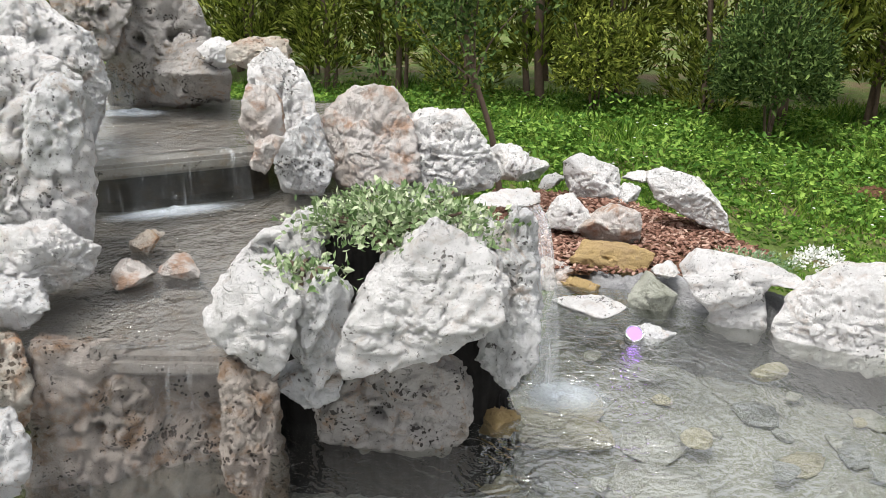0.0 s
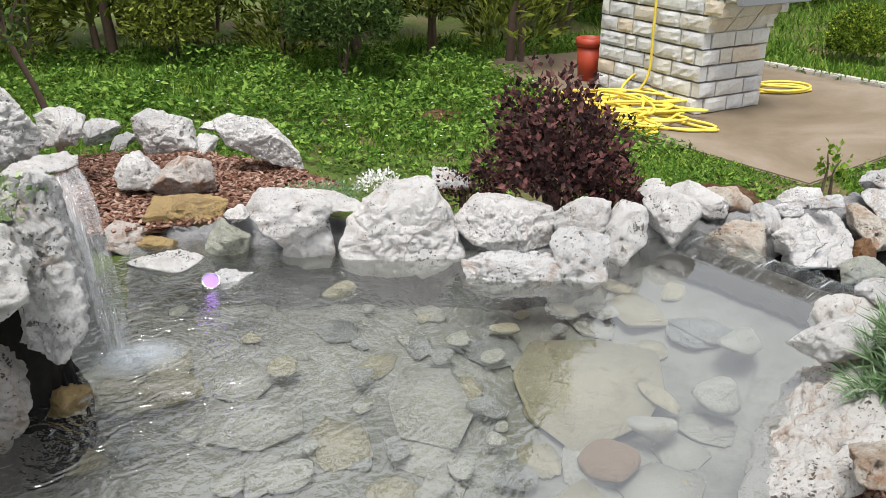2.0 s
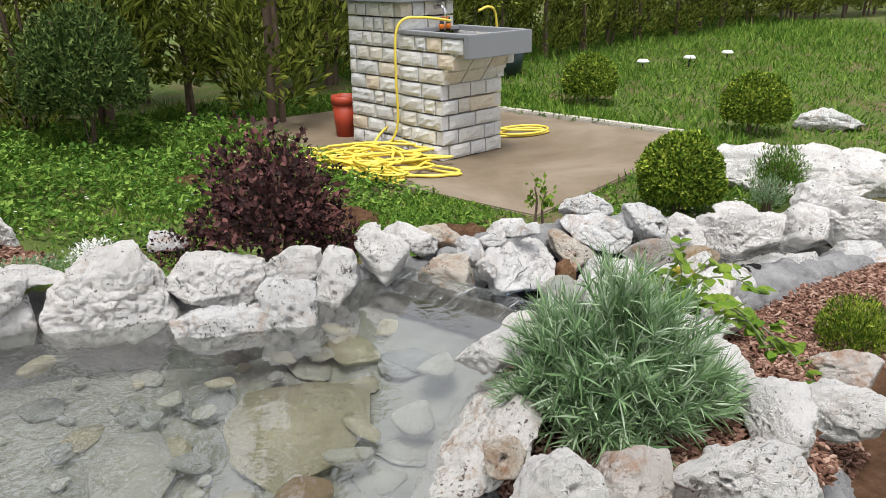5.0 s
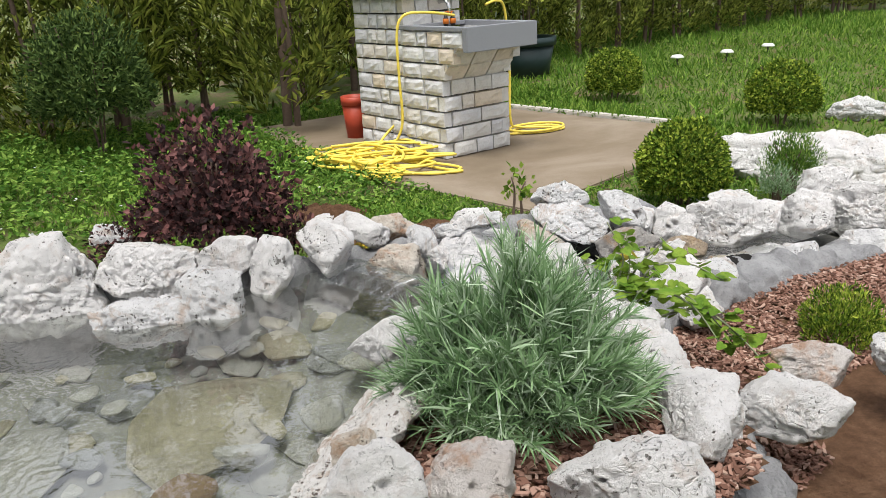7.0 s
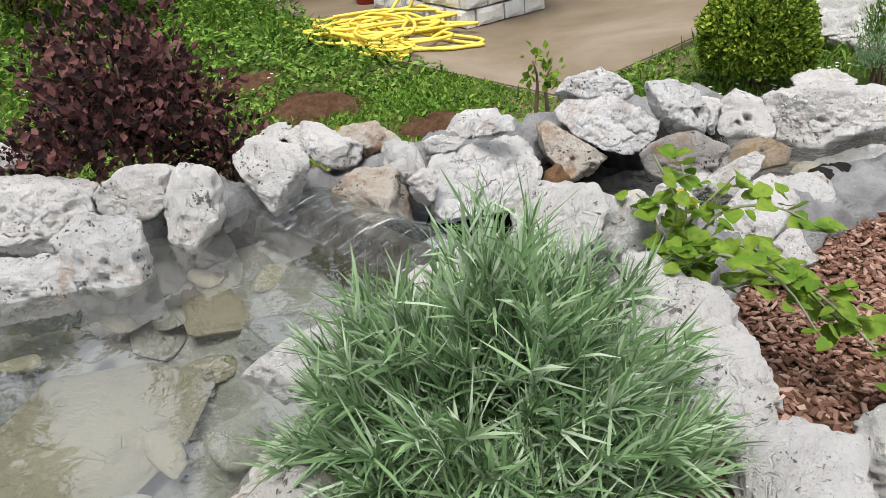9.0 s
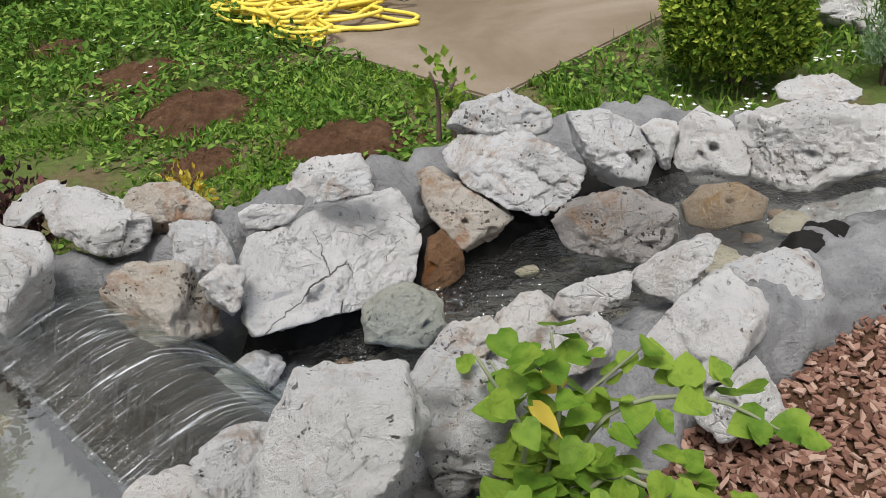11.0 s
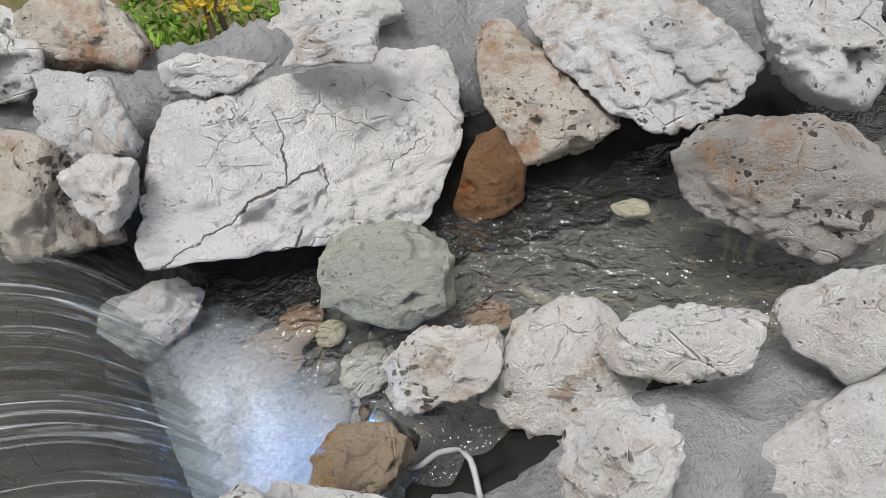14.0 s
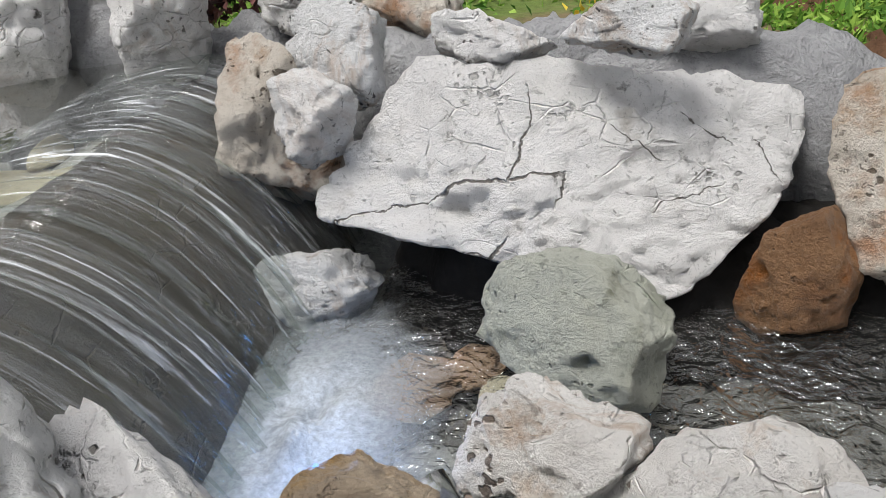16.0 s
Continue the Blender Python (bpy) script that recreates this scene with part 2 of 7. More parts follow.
def basin_material(name, tone, silt):
    m = Mat(name)
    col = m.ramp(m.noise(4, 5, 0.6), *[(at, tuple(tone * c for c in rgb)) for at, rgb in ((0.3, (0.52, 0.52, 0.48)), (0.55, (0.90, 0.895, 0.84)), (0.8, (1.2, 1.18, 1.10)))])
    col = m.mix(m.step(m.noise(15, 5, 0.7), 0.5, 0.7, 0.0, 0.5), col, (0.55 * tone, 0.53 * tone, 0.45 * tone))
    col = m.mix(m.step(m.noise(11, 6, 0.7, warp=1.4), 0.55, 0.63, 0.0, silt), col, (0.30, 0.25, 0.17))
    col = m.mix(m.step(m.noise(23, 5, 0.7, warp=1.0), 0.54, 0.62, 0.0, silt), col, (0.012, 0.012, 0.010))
    return m.done(col, 0.7, m.bump(m.noise(40, 5, 0.6), 0.4, 0.01))


def water_material(name, murk, murk_color, ripple_scale, ripple, along=None, rough=0.03, foam=0.0, tint=(0.86, 0.88, 0.86), ior=1.4, calm=None, sheen=0.85):
    """Clear, slightly murky water: see-through body, Fresnel-driven gloss on a rippled surface.
    along: for falling water, the level direction of its edge; streaks then run across that direction."""
    m = Mat(name)
    at = m.pos
    if along:
        dot = m.nodes.new("ShaderNodeVectorMath")
        dot.operation = "DOT_PRODUCT"
        dot.inputs[1].default_value = (*along, 0)
        m.links.new(m.pos, dot.inputs[0])
        flow = m.nodes.new("ShaderNodeVectorMath")
        flow.operation = "DOT_PRODUCT"
        flow.inputs[1].default_value = (-along[1] * 0.05, along[0] * 0.05, 0.07)
        m.links.new(m.pos, flow.inputs[0])
        pair = m.nodes.new("ShaderNodeCombineXYZ")
        m.links.new(dot.outputs["Value"], pair.inputs["X"])
        m.links.new(flow.outputs["Value"], pair.inputs["Y"])
        at = pair.outputs[0]
    height = m.calc("ADD", m.noise(ripple_scale, 3, 0.5, at, 0.8), m.calc("MULTIPLY", m.noise(ripple_scale * 2.7, 2, 0.5, at, 1.2), 0.35))
    if not along:
        height = m.calc("MULTIPLY", height, m.step(m.noise(1.6, 2, 0.5), 0.35, 0.65, 0.45, 1.3))
    if calm:
        part_of = m.nodes.new("ShaderNodeSeparateXYZ")
        m.links.new(m.pos, part_of.inputs[0])
        height = m.calc("MULTIPLY", height, m.step(part_of.outputs["X"], *calm, 1.0, 0.10))
        away = m.nodes.new("ShaderNodeVectorMath")
        away.operation = "DISTANCE"
        away.inputs[1].default_value = (0.46, 1.84, 0)
        m.links.new(m.pos, away.inputs[0])
        far = away.outputs["Value"]
        ring = m.calc("SINE", m.calc("ADD", m.calc("MULTIPLY", far, 150), m.calc("MULTIPLY", m.noise(9, 4), 36)))
        height = m.calc("ADD", height, m.calc("MULTIPLY", ring, m.step(far, 0.1, 1.0, 0.15, 0.0)))
    normal = m.bump(height, ripple, 0.02)
    clear = m.nodes.new("ShaderNodeBsdfTransparent")
    clear.inputs["Color"].default_value = (*tint, 1)
    body = m.nodes.new("ShaderNodeBsdfDiffuse")
    body.inputs["Color"].default_value = (*murk_color, 1)
    shine = m.nodes.new("ShaderNodeBsdfGlossy")
    shine.inputs["Roughness"].default_value = rough
    fres = m.nodes.new("ShaderNodeLayerWeight")
    fres.inputs["Blend"].default_value = 0.5
    gloss = m.calc("ADD", m.calc("MULTIPLY", m.calc("POWER", fres.outputs["Facing"], 4.0), sheen), (ior - 1) ** 2 / (ior + 1) ** 2)
    inner, outer = m.nodes.new("ShaderNodeMixShader"), m.nodes.new("ShaderNodeMixShader")
    inner.inputs["Fac"].default_value = murk
    if foam:
        m.put(inner.inputs["Fac"], m.calc("MULTIPLY", m.step(m.noise(ripple_scale * 1.6, 4, 0.7, at), 0.56, 0.68, murk, murk + foam), m.step(m.noise(ripple_scale * 0.25, 3, 0.6, at), 0.40, 0.62, 0.25, 1.0)))
    for node in (shine, fres):
        m.links.new(normal, node.inputs["Normal"])
    m.links.new(clear.outputs[0], inner.inputs[1])
    m.links.new(body.outputs[0], inner.inputs[2])
    m.links.new(gloss, outer.inputs["Fac"])
    m.links.new(inner.outputs[0], outer.inputs[1])
    m.links.new(shine.outputs[0], outer.inputs[2])
    m.nodes.remove(m.bsdf)
    m.links.new(outer.outputs[0], m.nodes["Material Output"].inputs["Surface"])
    return m.mat


def leaf_material(name, a, b, c, rough=0.5, edge=None, through=0.25, mottle=0.0):
    """Leaves that vary one by one, a little light passing through them."""
    m = Mat(name)
    col = m.ramp(m.island, (0.0, a), (0.5, b), (1.0, c))
    col = m.mix(m.step(m.noise(5, 3), 0.4, 0.7, 0.0, 0.35), col, a)
    relief = None
    if mottle:
        blotch = m.noise(16, 3, 0.6)
        col = m.mix(m.step(blotch, 0.42, 0.60, 0.0, mottle), col, c)
        col = m.mix(m.step(m.noise(70, 4, 0.65), 0.5, 0.7, 0.0, mottle * 0.7), col, a)
        relief = m.bump(m.noise(45, 3, 0.6), 0.5, 0.012)
    m.done(col, rough, relief, spec=0.08)
    tl = m.nodes.new("ShaderNodeBsdfTranslucent")
    m.links.new(col, tl.inputs["Color"])
    both = m.nodes.new("ShaderNodeMixShader")
    both.inputs["Fac"].default_value = through
    m.links.new(m.bsdf.outputs[0], both.inputs[1])
    m.links.new(tl.outputs[0], both.inputs[2])
    m.links.new(both.outputs[0], m.nodes["Material Output"].inputs["Surface"])
    return m.mat


def plain(name, color, rough=0.5, metal=0.0, grain=80, depth=0.2, vary=0.25, spec=0.4):
    m = Mat(name)
    n = m.noise(grain, 4, 0.6)
    col = m.mix(m.step(n, 0.35, 0.75, 0.0, vary), color, tuple(v * 0.55 for v in color))
    return m.done(col, rough, m.bump(n, depth, 0.003), metal, spec)


def block_material():
    m = Mat("split_stone_block")
    tone = m.ramp(m.luck, (0.0, (0.54, 0.54, 0.55)), (0.35, (0.72, 0.72, 0.71)), (0.7, (0.64, 0.63, 0.60)), (0.92, (0.66, 0.60, 0.51)), (1.0, (0.68, 0.58, 0.45)))
    col = m.mix(m.step(m.noise(16, 5, 0.7), 0.5, 0.75, 0.0, 0.5), tone, (0.38, 0.34, 0.29))
    col = m.mix(m.step(m.noise(70, 4, 0.7), 0.5, 0.7, 0.0, 0.3), col, (0.34, 0.33, 0.32))
    return m.done(col, 0.9, m.bump(m.noise(35, 6, 0.7), 0.7, 0.012), spec=0.2)


def mortar_material():
    m = Mat("grey_mortar")
    grain, lumps_ = m.noise(150, 5, 0.75), m.noise(34, 6, 0.72, warp=0.6)
    col = m.ramp(m.noise(6, 5, 0.65, warp=0.6), (0.32, (0.25, 0.25, 0.255)), (0.5, (0.37, 0.37, 0.375)), (0.72, (0.49, 0.49, 0.495)))
    col = m.mix(m.step(grain, 0.52, 0.66, 0.0, 0.45), col, (0.14, 0.14, 0.14))
    col = m.mix(m.step(lumps_, 0.54, 0.70, 0.0, 0.55), col, (0.50, 0.50, 0.50))
    return m.done(col, 0.92, m.bump(m.calc("ADD", lumps_, m.calc("MULTIPLY", grain, 0.6)), 1.0, 0.022), spec=0.1)


def chip_material():
    m = Mat("bark_chips")
    col = m.ramp(m.island, (0.0, (0.10, 0.05, 0.035)), (0.4, (0.19, 0.10, 0.072)), (0.75, (0.28, 0.165, 0.125)), (1.0, (0.40, 0.28, 0.22)))
    return m.done(col, 0.9, m.bump(m.noise(160, 4, 0.6, m.stretched(1, 3, 1)), 0.5, 0.003), spec=0.15)


mortar = mortar_material()
kerb_stone = plain("pale_kerb_concrete", (0.52, 0.49, 0.44), 0.9, 0, 60, 0.5, 0.5)
# wet mortar taken down to near black: crevice shade is put into its colour
shaded_wet_mortar = plain("shade_black_wet_mortar", (0.016, 0.015, 0.014), 0.7, 0, 45, 1.0, 0.8, 0.08)
lawn_soil, bare_soil = soil_material(), bare_soil_material()
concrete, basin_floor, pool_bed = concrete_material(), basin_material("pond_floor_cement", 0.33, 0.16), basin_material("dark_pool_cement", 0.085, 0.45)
pond_water = water_material("pond_water", 0.02, (0.72, 0.73, 0.72), 7, 0.7, rough=0.012, ior=2.85, tint=(0.83, 0.85, 0.82), calm=(0.6, 1.25))
pool_water = water_material("pool_water", 0.02, (0.50, 0.50, 0.48), 26, 1.0, rough=0.03, ior=1.85, sheen=0.9, tint=(0.94, 0.95, 0.93))
lip_water = water_material("lip_water", 0.04, (0.80, 0.83, 0.86), 100, 1.0, (0.383, -0.924), 0.015, 0.75, ior=1.5, sheen=0.2)
front_water = water_material("front_water", 0.02, (0.80, 0.82, 0.84), 42, 0.7, (0.99, 0.12), 0.05, 0.16, tint=(0.95, 0.95, 0.95), ior=1.25, sheen=0.4)
basin_water = water_material("basin_water", 0.05, (0.70, 0.73, 0.76), 40, 0.8, (0.835, 0.55), 0.05, 0.35, ior=1.35)
jet_water = water_material("jet_water", 0.30, (0.85, 0.87, 0.90), 120, 1.0, (0.95, 0.3), 0.05, 0.50, ior=1.5)
cascade_pool_water = water_material("cascade_pool_water", 0.035, (0.62, 0.62, 0.60), 16, 1.1, rough=0.02, ior=1.75, tint=(0.94, 0.95, 0.94))
split_block = block_material()
bark_chip = chip_material()
thuja_leaf = leaf_material("thuja_foliage", (0.030, 0.034, 0.009), (0.14, 0.19, 0.030), (0.46, 0.50, 0.10), 0.75, through=0.24)
dark_leaf = leaf_material("dark_shrub_foliage", (0.018, 0.036, 0.010), (0.075, 0.13, 0.035), (0.20, 0.28, 0.08), 0.6, through=0.22)
grass_leaf = leaf_material("grass_blades", (0.045, 0.11, 0.014), (0.125, 0.245, 0.032), (0.30, 0.42, 0.08), 0.6, through=0.28)
weed_leaf = leaf_material("lawn_weeds", (0.035, 0.09, 0.014), (0.12, 0.24, 0.036), (0.30, 0.44, 0.09), 0.55, through=0.26)
lavender_leaf = leaf_material("lavender_leaves", (0.11, 0.20, 0.085), (0.22, 0.34, 0.16), (0.46, 0.55, 0.41), 0.65, through=0.2)
barberry_leaf = leaf_material("barberry_leaves", (0.020, 0.014, 0.014), (0.065, 0.032, 0.033), (0.26, 0.115, 0.105), 0.5, through=0.22)
box_leaf = leaf_material("boxwood_leaves", (0.025, 0.055, 0.008), (0.14, 0.24, 0.026), (0.48, 0.56, 0.08), 0.5, through=0.25)
euonymus_leaf = leaf_material("variegated_leaves", (0.10, 0.17, 0.06), (0.28, 0.36, 0.19), (0.66, 0.70, 0.50), 0.55, through=0.22)
vine_leaf = leaf_material("heart_shaped_leaves", (0.035, 0.09, 0.010), (0.10, 0.21, 0.022), (0.27, 0.37, 0.055), 0.45, through=0.35, mottle=0.7)
yellow_leaf = leaf_material("yellow_leaves", (0.45, 0.32, 0.03), (0.55, 0.42, 0.06), (0.62, 0.52, 0.12), 0.5)
bark = plain("brown_bark", (0.13, 0.09, 0.065), 0.9, 0, 40, 0.8, 0.6)
petal = plain("white_petals", (0.75, 0.76, 0.72), 0.6)

# ---- helpers for building ----
def mesh_of(name, verts, faces, mat, smooth=True):
    me = bpy.data.meshes.new(name)
    me.from_pydata(verts, [], faces)
    if smooth:
        me.shade_smooth()
    if mat:
        me.materials.append(mat)
    return me


def part(name, me, parent=None, label=""):
    ob = new(name, me)
    if parent:
        ob.parent = parent
    return tagged(ob, label)


def from_bm(name, bm, mat, smooth=False):
    me = bpy.data.meshes.new(name)
    bm.to_mesh(me)
    bm.free()
    if smooth:
        me.shade_smooth()
    me.materials.append(mat)
    return me


def inside(poly, x, y):
    """Which of the points lie in the polygon (numpy arrays)."""
    hit = np.zeros(np.shape(x), bool)
    for (x0, y0), (x1, y1) in zip(poly, poly[1:] + poly[:1]):
        cross = (y0 > y) != (y1 > y)
        hit ^= cross & (x < (x1 - x0) * (y - y0) / ((y1 - y0) or 1e-9) + x0)
    return hit


def fbm(p, octaves=4):
    return noise.fractal(p, 0.9, 2.1, octaves, noise_basis="PERLIN_ORIGINAL")


def curve_points(points, n):
    """n points spaced evenly along a smooth line through the given points."""
    p = [Vector(q) for q in points]
    p = [2 * p[0] - p[1]] + p + [2 * p[-1] - p[-2]]
    fine = []
    for i in range(1, len(p) - 2):
        for k in range(12):
            t = k / 12
            fine.append(0.5 * (2 * p[i] + (p[i + 1] - p[i - 1]) * t + (2 * p[i - 1] - 5 * p[i] + 4 * p[i + 1] - p[i + 2]) * t * t
                               + (3 * p[i] - p[i - 1] - 3 * p[i + 1] + p[i + 2]) * t ** 3))
    fine.append(p[-2])
    run = [0.0]
    for a, b in zip(fine, fine[1:]):
        run.append(run[-1] + (b - a).length)
    out, j = [], 0
    for i in range(n):
        s = run[-1] * i / (n - 1)
        while j < len(fine) - 2 and run[j + 1] < s:
            j += 1
        k = (s - run[j]) / max(run[j + 1] - run[j], 1e-9)
        out.append(fine[j].lerp(fine[j + 1], min(k, 1)))
    return out


# ---- the ground, one sheet to the horizon ----
POND = [(-0.75, 1.25), (-0.35, 1.6), (0.0, 1.8), (0.25, 2.15), (0.42, 2.55), (0.74, 2.55), (0.95, 2.44), (1.25, 2.36), (1.5, 2.18), (1.78, 2.10),
        (2.05, 2.14), (2.24, 2.10), (2.30, 1.98), (2.46, 1.59), (2.34, 1.54), (2.18, 1.5), (2.0, 1.35), (1.8, 1.15), (1.62, 0.98), (1.45, 0.75), (1.35, 0.4), (-0.75, 0.4)]
POOL = [(2.32, 2.08), (2.5, 2.16), (2.75, 2.16), (2.95, 2.3), (3.3, 2.25), (3.6, 2.3), (4.0, 2.2), (4.9, 2.02), (4.9, 1.75), (4.0, 1.8), (3.5, 1.8),
        (3.2, 1.72), (2.9, 1.66), (2.65, 1.52), (2.5, 1.5), (2.44, 1.6)]
PATIO = [(3.45, 3.03), (4.6, 3.45), (5.6, 4.05), (4.75, 6.7), (2.9, 6.45), (3.05, 4.2)]
POND_Z, POOL_Z, PATIO_Z = 0.02, -0.155, -0.235


def ground_z(x, y):
    """Lawn height: a raised bed behind the cascade, a gentle fall to the patio side."""
    left = np.clip((2.3 - x) / 1.6, 0, 1)
    near = np.clip((3.5 - y) / 0.7, 0, 1)
    z = -0.245 + left * (0.13 + 0.14 * near)
    z = z + 0.02 * np.sin(1.7 * x + 0.6) * np.cos(1.3 * y)
    far = np.clip((x - 5.6) / 6, 0, 1)
    return z + 0.25 * far * np.clip((y - 3) / 4, 0, 1) - 0.02 * np.clip((x - 2.6) * (2.0 - y), 0, 2)


def axis(lo, hi, step):
    mid = list(np.arange(lo, hi + 1e-6, step))
    reach = [step * 1.45 ** k for k in range(1, 24)]
    below, above = [lo - sum(reach[:k]) for k in range(1, 24)][::-1], [hi + sum(reach[:k]) for k in range(1, 24)]
    return np.array(below + mid + above)


def build_ground():
    xs, ys = axis(-2.6, 8.0, 0.07), axis(-1.5, 8.0, 0.07)
    gx, gy = np.meshgrid(xs, ys)
    gz = ground_z(gx, gy)
    close = (np.abs(gx) < 12) & (np.abs(gy) < 12)
    bumps = np.array([noise.noise((a * 3, b * 3, 0)) * 0.018 + noise.noise((a * 11, b * 11, 4)) * 0.010 if c else 0.0
                      for a, b, c in zip(gx.ravel(), gy.ravel(), close.ravel())]).reshape(gx.shape)
    gz = gz + bumps
    hole = inside(POND, gx, gy) | inside(POOL, gx, gy) | inside([(2.0, 2.2), (2.5, 2.2), (2.6, 1.5), (2.1, 1.5)], gx, gy)
    gz[hole] = -0.62
    gz[inside(PATIO, gx, gy)] = PATIO_Z - 0.05
    w = len(xs)
    faces = [(j * w + i, j * w + i + 1, (j + 1) * w + i + 1, (j + 1) * w + i) for j in range(len(ys) - 1) for i in range(w - 1)]
    ob = new("ground", mesh_of("ground", np.stack([gx, gy, gz], -1).reshape(-1, 3).tolist(), faces, lawn_soil))
    tagged(ob, "uneven lawn with patches of bare brown soil", "ground", kind="structure")


build_ground()


def slab(name, poly, top, thick, mat, label, category, bevel=0.008):
    bm = bmesh.new()
    f = bm.faces.new([bm.verts.new((x, y, top - thick)) for x, y in poly])
    r = bmesh.ops.extrude_face_region(bm, geom=[f])
    bmesh.ops.translate(bm, vec=(0, 0, thick), verts=[v for v in r["geom"] if isinstance(v, bmesh.types.BMVert)])
    bmesh.ops.recalc_face_normals(bm, faces=bm.faces)
    bmesh.ops.bevel(bm, geom=[e for e in bm.edges if abs(e.verts[0].co.z - e.verts[1].co.z) < 1e-6], offset=bevel, segments=2, affect="EDGES")
    return tagged(new(name, from_bm(name, bm, mat)), label, category, kind="structure")


slab("patio", PATIO, PATIO_Z, 0.12, concrete, "worn brown-stained concrete patio beside the lawn", "patio")

slab("patio_kerb", [(5.6, 4.05), (5.67, 4.07), (4.82, 6.74), (4.75, 6.7)], PATIO_Z + 0.03, 0.12, kerb_stone, "low pale concrete kerb along the patio edge", "kerb")


def grid_floor(name, poly, depth_at, step, mat, label, category):
    """A bumpy floor over a polygon, as one mesh."""
    x0, x1 = min(p[0] for p in poly), max(p[0] for p in poly)
    y0, y1 = min(p[1] for p in poly), max(p[1] for p in poly)
    xs, ys = np.arange(x0 - 0.2, x1 + 0.2, step), np.arange(y0 - 0.2, y1 + 0.2, step)
    gx, gy = np.meshgrid(xs, ys)
    near = inside(poly, gx, gy)
    pts = [(a, b, depth_at(a, b)) for a, b in zip(gx.ravel(), gy.ravel())]
    w = len(xs)
    faces = [(j * w + i, j * w + i + 1, (j + 1) * w + i + 1, (j + 1) * w + i) for j in range(len(ys) - 1) for i in range(w - 1) if near[j, i]]
    return tagged(new(name, mesh_of(name, pts, faces, mat)), label, category, kind="structure")


def past_lip(x, y):
    """Metres outwards from the pond's lip, which runs from (2.24, 2.04) to (2.44, 1.55)."""
    return (x - 2.24) * 0.924 + (y - 2.04) * 0.383


def lip_drop(s):
    """How far the water has dropped at s metres past the lip."""
    return float(np.interp(s, (-0.20, -0.12, -0.06, -0.02, 0.03, 0.07, 0.10, 0.12, 0.16), (0.0, 0.014, 0.016, 0.006, -0.028, -0.080, -0.135, -0.185, -0.32)))


def pond_depth(x, y):
    s = past_lip(x, y)
    if s > -0.10:
        return -0.014 + lip_drop(s + 0.02) + 0.010 * noise.noise((x * 9, y * 9, 5))
    rise = max(0.0, min(1.0, 1 - (-s - 0.10) / 0.45))
    return -0.17 + 0.14 * rise * rise * (3 - 2 * rise) + (1 - 0.6 * rise) * (0.03 * noise.noise((x * 2, y * 2, 3)) + 0.008 * noise.noise((x * 12, y * 12, 7)))


grid_floor("pond_floor", POND[:11] + [(2.15, 2.2), (2.46, 2.1), (2.64, 1.62), (2.5, 1.5)] + POND[14:], lambda x, y: pond_depth(x, y) - 0.03 * min(1.0, max(0.0, (past_lip(x, y) + 0.24) / 0.08)), 0.035, basin_floor, "grey cement pond floor under clear shallow water", "pond floor")
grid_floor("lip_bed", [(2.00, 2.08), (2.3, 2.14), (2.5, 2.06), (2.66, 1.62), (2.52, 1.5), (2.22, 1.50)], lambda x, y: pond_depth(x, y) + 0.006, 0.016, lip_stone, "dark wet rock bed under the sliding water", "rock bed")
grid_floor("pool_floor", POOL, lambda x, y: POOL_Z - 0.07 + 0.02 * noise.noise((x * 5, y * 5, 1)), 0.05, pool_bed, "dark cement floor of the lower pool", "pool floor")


def water_sheet(name, poly, z, mat, label, lift=0.004):
    bm = bmesh.new()
    bm.faces.new([bm.verts.new((x, y, z)) for x, y in poly])
    bm.normal_update()
    for f in bm.faces:
        if f.normal.z < 0:
            f.normal_flip()
    bmesh.ops.triangulate(bm, faces=bm.faces)
    ob = new(name, from_bm(name, bm, mat))
    return tagged(ob, label, "water", kind="structure")


water_sheet("pond_water", POND[:11] + [(2.03, 2.06), (2.264, 1.477)] + POND[15:], POND_Z, pond_water, "clear rippled pond water reflecting an overcast sky")
water_sheet("pool_water", POOL, POOL_Z, pool_water, "shallow grey water of the lower pool and stream")


def fall_sheet(name, top_a, top_b, profile, out, mat, label, n=26, rough=0.006):
    """Water that runs over an edge from top_a to top_b: profile gives (distance outwards, height) from the edge."""
    a, b, o = Vector(top_a), Vector(top_b), Vector(out).normalized()
    if (b - a).cross(o).z < 0:
        a, b = b, a
    line = curve_points([(s, 0, h) for s, h in profile], 22)
    verts = []
    for j, q in enumerate(line):
        for i in range(n + 1):
            p = a.lerp(b, i / n) + o * q.x + Vector((0, 0, q.z))
            wob = rough * noise.noise((i * 0.55, j * 0.06, 2.0)) * min(1, j / 6)
            verts.append(p + o * wob * 2 + Vector((0, 0, wob)))
    w = n + 1
    faces = [(j * w + i, j * w + i + 1, (j + 1) * w + i + 1, (j + 1) * w + i) for j in range(len(line) - 1) for i in range(n)]
    return tagged(new(name, mesh_of(name, verts, faces, mat)), label, "waterfall", kind="structure")


fall_sheet("waterfall", (2.20, 2.135, 0.022), (2.44, 1.55, 0.022), [(-0.20, 0.0), (-0.12, 0.014), (-0.06, 0.016), (-0.02, 0.006), (0.03, -0.028), (0.07, -0.080), (0.10, -0.135), (0.12, -0.185)],
           (0.924, 0.383, 0), lip_water, "glassy water sheet sliding over the pond lip", 120, 0.009)


